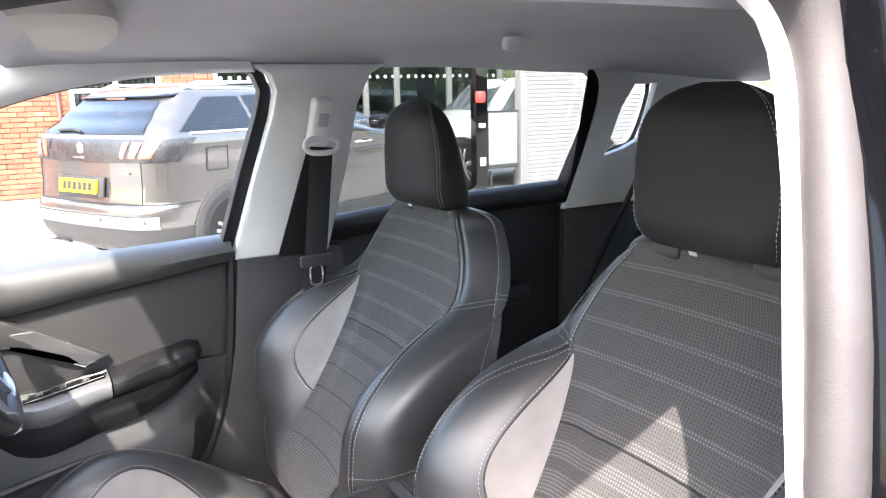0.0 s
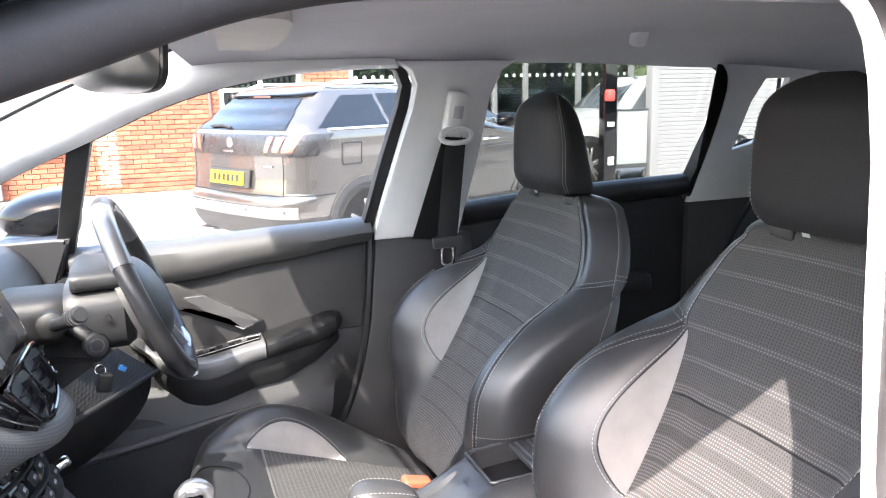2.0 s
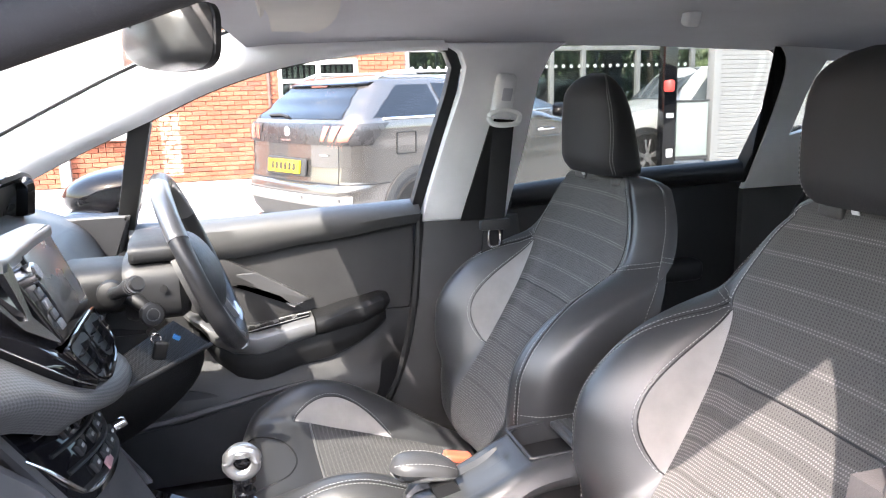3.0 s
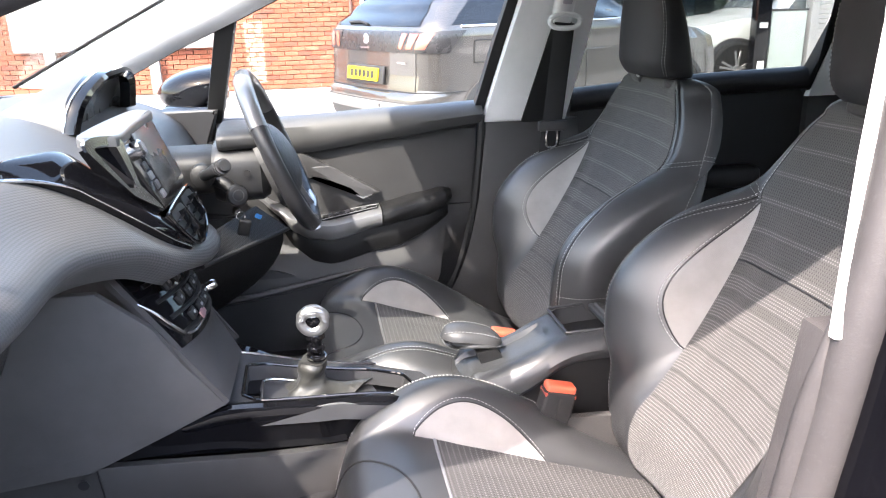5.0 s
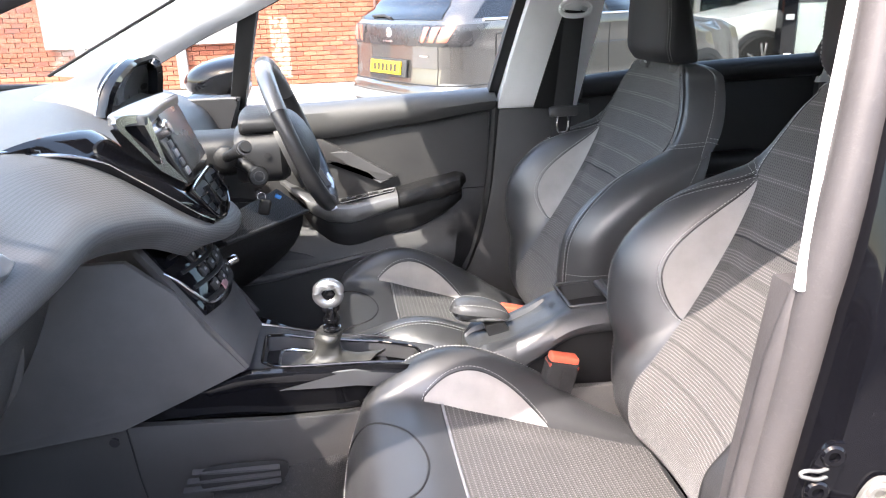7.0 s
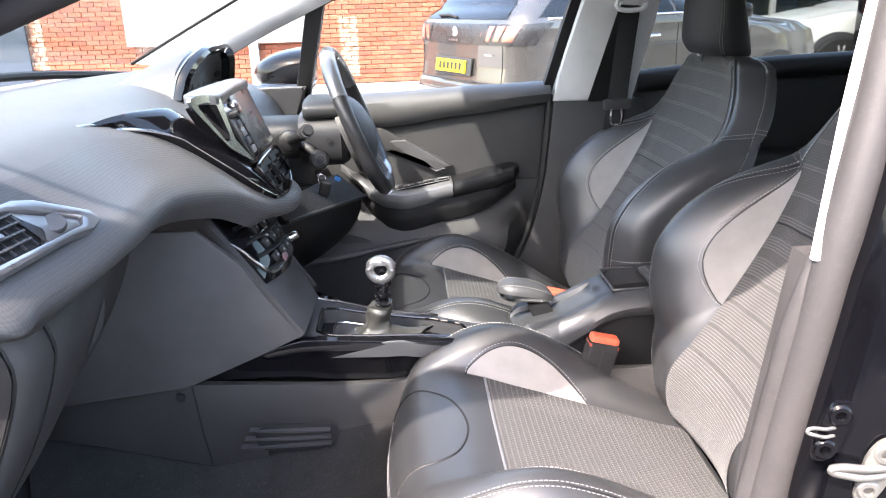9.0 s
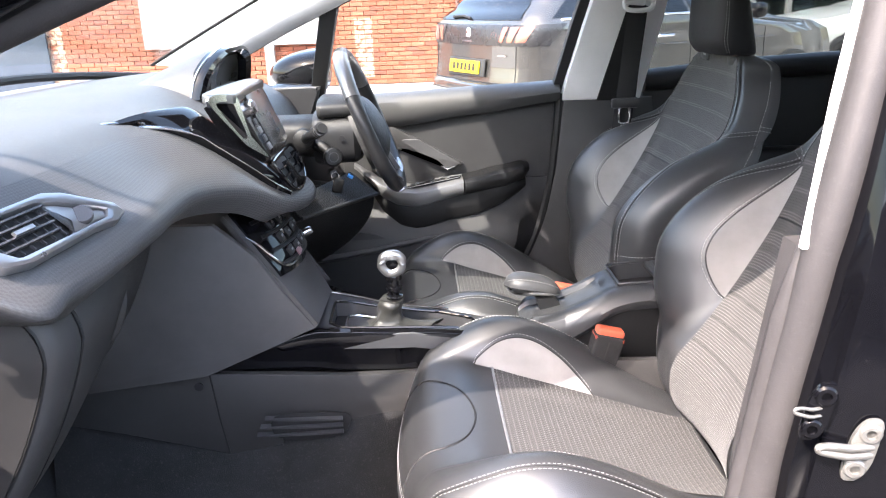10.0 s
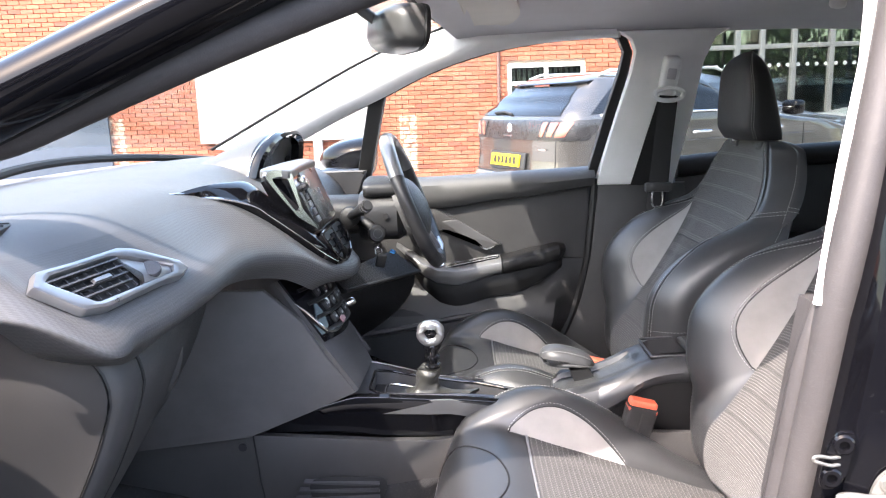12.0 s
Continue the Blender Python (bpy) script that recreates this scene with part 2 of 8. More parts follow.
hard_grey = surface("dark_grey_plastic", (0.045, 0.045, 0.048), 0.42, grain=0.3, grain_scale=1100, kind="cells", vary=0.12)
dash_pad = surface("dash_top_pad", (0.074, 0.0745, 0.0755), 0.5, grain=0.4, grain_scale=800, kind="cells", vary=0.1)
silver_grey = surface("satin_grey_plastic", (0.2, 0.2, 0.203), 0.3, grain=0.1, grain_scale=1500, vary=0.06, metal=0.5)
lining_cloth = surface("grey_headlining_cloth", (0.5, 0.496, 0.525), 0.95, grain=0.4, grain_scale=1400, vary=0.06, vary_scale=5)
pale_trim = surface("pale_grey_pillar_plastic", (0.84, 0.84, 0.84), 0.6, grain=0.2, grain_scale=1000, kind="cells", vary=0.05)
piano = surface("gloss_black_plastic", (0.004, 0.004, 0.005), 0.04, vary=0.2, rough_vary=0.015)
chrome = surface("satin_chrome", (0.78, 0.78, 0.79), 0.16, metal=1.0, vary=0.04, rough_vary=0.05)
rubber = surface("door_seal_rubber", (0.043, 0.0402, 0.0405), 0.6, grain=0.3, grain_scale=500, vary=0.2, spots=0.03, spec=0.25)
black_rubber = surface("black_rubber", (0.008, 0.008, 0.0086), 0.6, grain=0.2, grain_scale=500, vary=0.2)
carpet = surface("dark_carpet", (0.014, 0.014, 0.0146), 1.0, grain=1.0, grain_scale=700, vary=0.35, vary_scale=20, spots=0.12)
black_paint = surface("black_car_paint", (0.003, 0.003, 0.004), 0.07, vary=0.2, spots=0.012, rough_vary=0.03, spec=0.22)
webbing = surface("black_webbing", (0.006, 0.006, 0.007), 0.7, grain=0.8, grain_scale=600, vary=0.15)
red_plastic = surface("red_release_plastic", (0.62, 0.11, 0.06), 0.45, vary=0.06)
screen_glass = surface("dark_screen_glass", (0.035, 0.033, 0.032), 0.28, vary=0.15, vary_scale=4, coat=0.15)
pane = glass_pane("clear_car_glass")
tinted_pane = glass_pane("tinted_car_glass", (0.6, 0.63, 0.62))
screen_pane = glass_pane("laminated_windscreen_glass", (0.84, 0.87, 0.86))

# ---- the yard outside ----
GZ = -0.11
concrete = surface("pale_concrete", (0.38, 0.365, 0.345), 0.9, grain=0.6, grain_scale=60, vary=0.14, vary_scale=1.2, spots=0.15)
white_steel = surface("white_coated_steel", (0.21, 0.21, 0.21), 0.45, vary=0.04, vary_scale=2)
white_paint = surface("white_gloss_paint", (0.82, 0.82, 0.81), 0.4, vary=0.04)
grey_steel = surface("grey_aluminium", (0.42, 0.43, 0.43), 0.4, metal=0.3, vary=0.08)
mortar = surface("pale_mortar", (0.30, 0.245, 0.195), 0.95, grain=0.7, grain_scale=120, vary=0.15)
slate = surface("dark_blue_board", (0.025, 0.04, 0.06), 0.6, vary=0.1)
blind_cloth = surface("pale_blind_cloth", (0.55, 0.57, 0.52), 0.85, vary=0.06)
# colour stands in for the shade inside unlit rooms
dark_room = surface("unlit_room_dark", (0.05, 0.055, 0.055), 0.9, vary=0.2, vary_scale=1)
leafage = surface("green_leaves", (0.06, 0.085, 0.035), 0.6, vary=0.6, vary_scale=3)
bark = surface("brown_bark", (0.11, 0.08, 0.06), 0.9, vary=0.3)
shop_glass = glass_pane("showroom_glass", (0.42, 0.47, 0.45), 1.6)


def brick_stuff():
    mat = Mat("red_facing_brick")
    info = mat.node("ShaderNodeObjectInfo")
    geo = mat.node("ShaderNodeNewGeometry")
    add = mat.node("ShaderNodeMath")
    add.operation = "ADD"
    mat.link(info.outputs["Random"], add.inputs[0])
    mat.link(geo.outputs["Random Per Island"], add.inputs[1])
    fr = mat.node("ShaderNodeMath")
    fr.operation = "FRACT"
    mat.link(add.outputs[0], fr.inputs[0])
    col = ramp(mat, fr.outputs[0], [(0.0, (0.20, 0.058, 0.03)), (0.45, (0.235, 0.074, 0.04)), (0.8, (0.26, 0.092, 0.052)), (1.0, (0.165, 0.048, 0.03))])
    n = mat.node("ShaderNodeTexNoise", Scale=38.0, Detail=6.0, Roughness=0.7)
    mat.link(geo.outputs["Position"], n.inputs["Vector"])
    mx = mat.node("ShaderNodeMix")
    mx.data_type, mx.blend_type = "RGBA", "MULTIPLY"
    mx.inputs[0].default_value = 0.55
    mat.link(col, mx.inputs[6])
    mat.link(ramp(mat, n.outputs[0], [(0.3, (0.6, 0.55, 0.5)), (0.7, (1.2, 1.15, 1.1))]), mx.inputs[7])
    sep = mat.node("ShaderNodeSeparateXYZ")
    mat.link(geo.outputs["Position"], sep.inputs[0])

    def between(out, lo, hi):
        c = mat.node("ShaderNodeMath")
        c.operation = "COMPARE"
        c.inputs[1].default_value, c.inputs[2].default_value = (lo + hi) / 2, (hi - lo) / 2
        mat.link(out, c.inputs[0])
        return c.outputs[0]

    def times(a, b):
        c = mat.node("ShaderNodeMath")
        c.operation = "MULTIPLY"
        mat.link(a, c.inputs[0])
        mat.link(b, c.inputs[1])
        return c.outputs[0]

    streak = mat.node("ShaderNodeTexNoise", Scale=9.0, Detail=5.0, Roughness=0.7)
    mat.link(geo.outputs["Position"], streak.inputs["Vector"])
    worn = ramp(mat, streak.outputs[0], [(0.42, (0, 0, 0)), (0.56, (0.75, 0.75, 0.75))])
    both = mat.node("ShaderNodeMath")
    both.operation = "MAXIMUM"
    mat.link(times(between(sep.outputs[0], -1.3, -1.0), between(sep.outputs[2], 0.02, 1.0)), both.inputs[0])
    mat.link(times(between(sep.outputs[0], -6.55, -6.2), between(sep.outputs[2], 0.02, 1.1)), both.inputs[1])
    faded = mat.node("ShaderNodeMix")
    faded.data_type = "RGBA"
    mat.link(times(both.outputs[0], worn), faded.inputs[0])
    mat.link(mx.outputs[2], faded.inputs[6])
    faded.inputs[7].default_value = (0.42, 0.35, 0.26, 1)
    mat.link(faded.outputs[2], mat.b.inputs["Base Color"])
    mat.b.inputs["Roughness"].default_value = 0.9
    bp = mat.node("ShaderNodeBump", Strength=0.5, Distance=0.004)
    mat.link(n.outputs[0], bp.inputs["Height"])
    mat.link(bp.outputs[0], mat.b.inputs["Normal"])
    return mat.m


brick_mat = brick_stuff()


def ground_plate():
    bm = bmesh.new()
    xs = [-900, -60, -20, -8, 0, 8, 20, 60, 900]
    ys = [-900, -60, -20, -6, 0, 6, 12, 20, 60, 900]
    rows = [[bm.verts.new((x, y, GZ)) for x in xs] for y in ys]
    for a, b in zip(rows, rows[1:]):
        for i in range(len(xs) - 1):
            bm.faces.new((a[i], a[i + 1], b[i + 1], b[i]))
    return bm


solid("ground", ground_plate(), concrete, "pale sunlit concrete yard around the cars", "ground", kind="structure")

# asphalt and south wall are added out of view to darken reflections
asphalt = surface("unseen_asphalt", (0.07, 0.069, 0.067), 0.9, grain=0.8, grain_scale=90, vary=0.2, vary_scale=1.5, spots=0.15)
solid("road", rbox((120, 62.4, 0.02), pose(0, -28.8, GZ - 0.004), 0), asphalt, "unseen dark asphalt lane added to darken reflections in the car", "road", kind="structure")
solid("wall_south", rbox((60, 0.3, 3.4), pose(0, -9.0, GZ + 1.7), 0.01), surface("dark_render", (0.09, 0.085, 0.08), 0.85, vary=0.2, vary_scale=1), "unseen dark wall added behind the camera to darken reflections", "wall", kind="structure")
WALL_Y = 12.1
WX0, WX1, WZ1 = -14.0, 2.8, 3.4
WIN = (0.62, 1.98, 1.0, 1.83)  # window opening in the brick wall
BRICK_L, BRICK_H, JOINT = 0.215, 0.065, 0.011


def in_window(x0, x1, z0, z1):
    return x1 > WIN[0] and x0 < WIN[1] and z1 > WIN[2] and z0 < WIN[3]


def brick_mesh(length, proud=0.0):
    bm = rbox((length, 0.06, BRICK_H), None, 0.004, 1)
    me = bpy.data.meshes.new("brick")
    bm.to_mesh(me)
    bm.free()
    me.materials.append(brick_mat)
    return me


def brick_wall():
    outline = [(WX0, GZ), (WX1, GZ), (WX1, WZ1), (WX0, WZ1)]
    hole = [(WIN[0], WIN[2]), (WIN[1], WIN[2]), (WIN[1], WIN[3]), (WIN[0], WIN[3])]
    bm = slab(outline, lambda u, v, w: Vector((u, WALL_Y + 0.05 + w, v)), 0.25, holes=[hole])
    return solid("wall_brick", bm, mortar, "red brick office wall with pale mortar joints", "wall", kind="structure", smooth=False)


wall_brick = brick_wall()


def window_in_wall():
    w = thing("window_1", "white framed office window with pale vertical blinds", "window", (1.22, WALL_Y, WIN[2]), kind="structure")
    x0, x1, z0, z1 = WIN
    y = WALL_Y + 0.07
    f = 0.07
    for (a, b, c, d) in ((x0, x1, z0, z0 + f), (x0, x1, z1 - f, z1), (x0, x0 + f, z0 + f, z1 - f), (x1 - f, x1, z0 + f, z1 - f),
                         ((x0 + x1) / 2 - f / 2, (x0 + x1) / 2 + f / 2, z0 + f, z1 - f)):
        part("frame", rbox((b - a, 0.07, d - c), pose((a + b) / 2, y, (c + d) / 2), 0.006), white_paint, w)
    zt = z1 - 0.34
    for a, b in ((x0 + f, (x0 + x1) / 2 - f / 2), ((x0 + x1) / 2 + f / 2, x1 - f)):
        part("transom", rbox((b - a, 0.07, 0.06), pose((a + b) / 2, y, zt), 0.006), white_paint, w)
        p = part("pane", rbox((b - a, 0.006, z1 - z0 - 2 * f), pose((a + b) / 2, y + 0.01, (z0 + z1) / 2), 0), shop_glass, w)
        p.visible_shadow = False
        n = int((b - a) / 0.09)
        for i in range(n):
            x = a + (i + 0.5) * (b - a) / n
            part("blind_slat", rbox((0.075, 0.003, z1 - z0 - 2 * f), pose(x, y + 0.09, (z0 + z1) / 2, 0, 0, 38), 0), blind_cloth, w)
    part("sill", rbox((x1 - x0 + 0.1, 0.14, 0.04), pose((x0 + x1) / 2, WALL_Y - 0.02, z0 - 0.02), 0.006), white_paint, w)
    # dark sheet stands for the unlit room behind the blinds
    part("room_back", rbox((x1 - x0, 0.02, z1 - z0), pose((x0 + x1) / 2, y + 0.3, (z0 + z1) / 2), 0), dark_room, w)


window_in_wall()
solid("downpipe", sweep([(0.46, WALL_Y - 0.035, GZ), (0.46, WALL_Y - 0.035, 3.35)], 0.03, 10), surface("brown_downpipe", (0.1, 0.05, 0.04), 0.5), "brown plastic rainwater pipe on the brick wall", "downpipe")


# board added beyond the windscreen in place of the white glare on it
def white_board():
    b = thing("glare_board", "large white board on posts standing in for windscreen glare", "board", (-3.3, WALL_Y - 0.1, GZ))
    part("panel", rbox((3.1, 0.06, 2.7), pose(-3.28, WALL_Y - 0.1, 1.97), 0.02), white_steel, b)
    for x in (-4.3, -2.75):
        part("post", rbox((0.16, 0.1, 0.75), pose(x, WALL_Y - 0.09, 0.3), 0.01), white_steel, b)
    return b


white_board()
solid("blue_board", rbox((2.6, 0.05, 1.9), pose(-7.75, WALL_Y - 0.06, 0.84), 0.01), slate, "dark blue board leaning on the brick wall", "board")

# ---- showroom ----
post_grey = surface("dark_grey_aluminium", (0.16, 0.165, 0.165), 0.45, metal=0.2, vary=0.1)


def showroom():
    s = thing("showroom_front", "glazed showroom front with grey posts", "shopfront", (5.5, 12.2, GZ))
    y = 12.2
    for x in (2.85, 3.7, 4.62, 5.05, 5.6, 6.25, 7.4, 8.6):
        part("post", rbox((0.09, 0.12, 3.4), pose(x, y, GZ + 1.7), 0.008), post_grey, s)
    for z in (0.05, 1.98, 2.35, 3.4):
        part("rail", rbox((6.2, 0.1, 0.08), pose(5.8, y, z), 0.008), post_grey, s)
    for x in (3.2, 4.15, 4.85, 5.3, 5.9, 6.8, 7.9):
        part("inner_post", rbox((0.06, 0.08, 3.2), pose(x, y + 2.6, GZ + 1.6), 0.006), post_grey, s)
    for a, b in ((2.85, 3.7), (3.7, 4.62), (4.62, 5.6), (5.6, 6.25), (6.25, 7.4), (7.4, 8.6)):
        p = part("pane", rbox((b - a, 0.012, 3.3), pose((a + b) / 2, y + 0.02, GZ + 1.7), 0), shop_glass, s)
        p.visible_shadow = False
        for i in range(int((b - a) / 0.16)):
            part("dot", lathe([(0.035, 0), (0.035, 0.002)], pose(a + 0.1 + i * 0.16, y - 0.002, 1.66, 90), 10), grey_steel, s)
    # dark panels and ceiling added so the showroom inside reads as shaded
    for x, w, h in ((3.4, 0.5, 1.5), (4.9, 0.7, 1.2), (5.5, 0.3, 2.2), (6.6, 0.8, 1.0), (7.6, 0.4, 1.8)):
        part("inner_shade_panel", rbox((w, 0.08, h), pose(x, y + 1.3, GZ + 0.25 + h / 2), 0.01), dark_room, s)
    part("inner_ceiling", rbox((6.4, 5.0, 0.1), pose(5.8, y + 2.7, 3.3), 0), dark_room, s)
    part("roof_edge", rbox((7.0, 1.2, 0.4), pose(6.1, 12.4, 3.75), 0.02), grey_steel, s)
    return s


showroom()


def ribbed_wall():
    w = thing("wall_white", "white ribbed metal cladding wall", "wall", (8.6, 8.7, GZ), kind="structure")
    part("core", rbox((5.0, 0.12, 3.6), pose(9.1, 8.72, GZ + 1.8), 0), white_steel, w)
    me = None
    for i in range(56):
        ob = part("panel", rbox((5.0, 0.022, 0.0605), pose(9.1, 8.652, GZ + 0.03 + i * 0.064), 0.006, 1), white_steel, w) if me is None else new("panel", me)
        if me is None:
            me = ob.data
        else:
            ob.parent, ob.matrix_parent_inverse = w, world_of(w).inverted()
            ob.location.z = i * 0.064
    part("corner_post", rbox((0.12, 0.16, 3.6), pose(6.6, 8.68, GZ + 1.8), 0.006), white_steel, w)


ribbed_wall()


def totem():
    t = thing("display_stand", "tall black display stand with a red lamp", "stand", (5.75, 8.55, GZ))
    part("column", rbox((0.2, 0.16, 2.6), pose(5.75, 8.55, GZ + 1.3), 0.01), piano, t)
    for s in (-1, 1):
        part("foot", rbox((0.34, 0.07, 0.05), pose(5.75 + s * 0.12, 8.5, GZ + 0.025, 0, s * 8, 0), 0.008), soft_black, t)
    part("lamp", lathe([(0.06, -0.08), (0.075, -0.05), (0.075, 0.05), (0.06, 0.08)], pose(5.7, 8.43, 1.27), 16), surface("red_lamp_plastic", (0.75, 0.05, 0.04), 0.4), t, "red plastic lamp")
    part("sticker", rbox((0.1, 0.004, 0.12), pose(5.76, 8.468, 0.33), 0), white_paint, t)
    part("sticker", rbox((0.12, 0.004, 0.07), pose(5.75, 8.468, 0.86), 0), grey_steel, t)
    p = thing("display_board", "pale grey-green panel in a dark frame", "panel", (6.2, 8.6, GZ))
    part("face", rbox((0.52, 0.03, 0.78), pose(6.2, 8.6, 0.65), 0.004), surface("pale_green_board", (0.24, 0.275, 0.255), 0.5), p)
    part("rail", rbox((0.56, 0.05, 0.06), pose(6.2, 8.6, 0.23), 0.006), soft_black, p)
    part("rail", rbox((0.56, 0.05, 0.03), pose(6.2, 8.6, 1.05), 0.006), soft_black, p)
    for x in (5.98, 6.42):
        part("leg", rbox((0.03, 0.04, 0.28), pose(x, 8.6, GZ + 0.13), 0.004), soft_black, p)


totem()


# ---- vehicles ----
tyre_black = surface("black_tyre_rubber", (0.005, 0.005, 0.005), 0.8, vary=0.2, spec=0.25)
wheel_alloy = surface("silver_wheel_paint", (0.13, 0.13, 0.13), 0.35, metal=0.5, vary=0.08)


def wheel_parts(v, name, m, r=0.345, w=0.22, spokes=5, rim_mat=None):
    """A wheel whose axle lies along local y; outer face towards -y."""
    prof = [(r - 0.1, -w / 2), (r - 0.03, -w / 2), (r, -w / 2 + 0.03), (r, w / 2 - 0.03), (r - 0.03, w / 2), (r - 0.1, w / 2)]
    turn = m @ pose(0, 0, 0, 90)
    wob = part(name, lathe(prof, turn, 36), tyre_black, v, "black tyre on alloy rim")
    # rim dish in tyre black, painting the shade between the spokes
    part("rim", lathe([(r - 0.1, w / 2 - 0.02), (r - 0.1, w / 2), (r - 0.12, w / 2 - 0.004), (r - 0.12, w / 2 - 0.06), (0.04, w / 2 - 0.06)], turn, 36), tyre_black, wob)
    bm = None
    for k in range(spokes):
        a = 360 * k / spokes
        for d in (-9, 9):
            bm = rbox((0.035, 0.024, r - 0.12), m @ pose(0, -w / 2 + 0.008, 0) @ pose(0, 0, 0, 0, a + d, 0) @ pose(0, 0, (r - 0.1) / 2), 0.006, 1, bm)
    part("spokes", bm, rim_mat, wob)
    part("hub", lathe([(0.07, 0), (0.06, 0.02)], m @ pose(0, -w / 2 + 0.008, 0, 90), 18), rim_mat, wob)


def car_shell(length, rows, n=22):
    """Body skin from sections (x, half width, sill z, shoulder z, roof z, roof half width)."""
    rings = []
    for i in range(61):
        x = length * i / 60
        hw, zs, zb, zr, rw = lerp_at(rows, x)
        half = [(0.0, zs), (hw * 0.7, zs), (hw * 0.93, zs + 0.03), (hw * 0.985, zs + 0.14), (hw, zs + (zb - zs) * 0.5), (hw * 0.995, zb - 0.12), (hw * 0.96, zb - 0.02),
                (hw * 0.94, zb)]
        top = [(hw * 0.94 + (rw - hw * 0.94) * a, zb + (zr - zb) * (a ** 0.9)) for a in (0.15, 0.4, 0.65, 0.88)]
        top += [(rw * 0.94, zr + 0.015), (rw * 0.6, zr + 0.03), (0.0, zr + 0.036)]
        ring = half + top
        rings.append([Vector((x, y, z)) for y, z in ring] + [Vector((x, -y, z)) for y, z in reversed(ring[1:-1])])
    return loft(rings, True, True)


def bars(text_w, n, m, mat, parent, h=0.075):
    for i in range(n):
        part("bar", rbox((text_w / n * 0.62, 0.003, h), m @ pose(-text_w / 2 + (i + 0.5) * text_w / n, 0, 0), 0), mat, parent)


SUV_ROWS = [  # height, half width, tail, corner radius, nose
    (0.20, 0.76, 0.24, 0.20, 4.2), (0.28, 0.86, 0.10, 0.24, 4.36), (0.38, 0.905, 0.035, 0.27, 4.42), (0.50, 0.92, 0.0, 0.28, 4.45), (0.62, 0.92, 0.005, 0.28, 4.45),
    (0.655, 0.92, 0.045, 0.27, 4.44), (0.8, 0.915, 0.065, 0.25, 4.42), (0.95, 0.912, 0.07, 0.24, 4.35), (1.04, 0.918, 0.075, 0.24, 4.1), (1.13, 0.92, 0.09, 0.24, 3.4),
    (1.185, 0.905, 0.115, 0.22, 3.2), (1.215, 0.865, 0.15, 0.19, 3.1), (1.35, 0.775, 0.315, 0.17, 2.8), (1.46, 0.70, 0.45, 0.16, 2.5), (1.52, 0.665, 0.50, 0.15, 2.32),
    (1.56, 0.61, 0.6, 0.14, 2.1), (1.583, 0.47, 0.8, 0.12, 1.95), (1.592, 0.2, 1.1, 0.1, 1.7)]


def suv_skin(s, z, off=0.0):
    """Round the body at one height: s metres from the middle of the tail, positive towards the open yard."""
    hw, xt, r, nose = lerp_at(SUV_ROWS, z)
    a, sign = abs(s), (-1 if s >= 0 else 1)
    flat = hw - r
    if a < flat:
        x, y, n = xt, a, (-1, 0)
    elif a < flat + r * math.pi / 2:
        t = (a - flat) / r
        x, y, n = xt + r * (1 - math.cos(t)), flat + r * math.sin(t), (-math.cos(t), math.sin(t))
    else:
        x, y, n = xt + r + a - flat - r * math.pi / 2, hw, (0, 1)
        t = smooth01(nose - 0.9, nose, x)
        y -= 0.25 * hw * t
        x = min(x, nose)
    x += 0.07 * (y / 0.9) ** 2 * (1 if x < 1 else max(0, 2 - x))
    return Vector((x + n[0] * off, sign * (y + n[1] * off), z + 0.3 * off))


def suv_side(x, z, off=0.0, sign=1):
    """The same skin on the flank, by its distance from the tail."""
    hw, xt, r, nose = lerp_at(SUV_ROWS, z)
    return suv_skin(sign * (x - 0.07 * max(0, min(1, 2 - x)) - xt - r + hw - r + r * math.pi / 2), z, off)


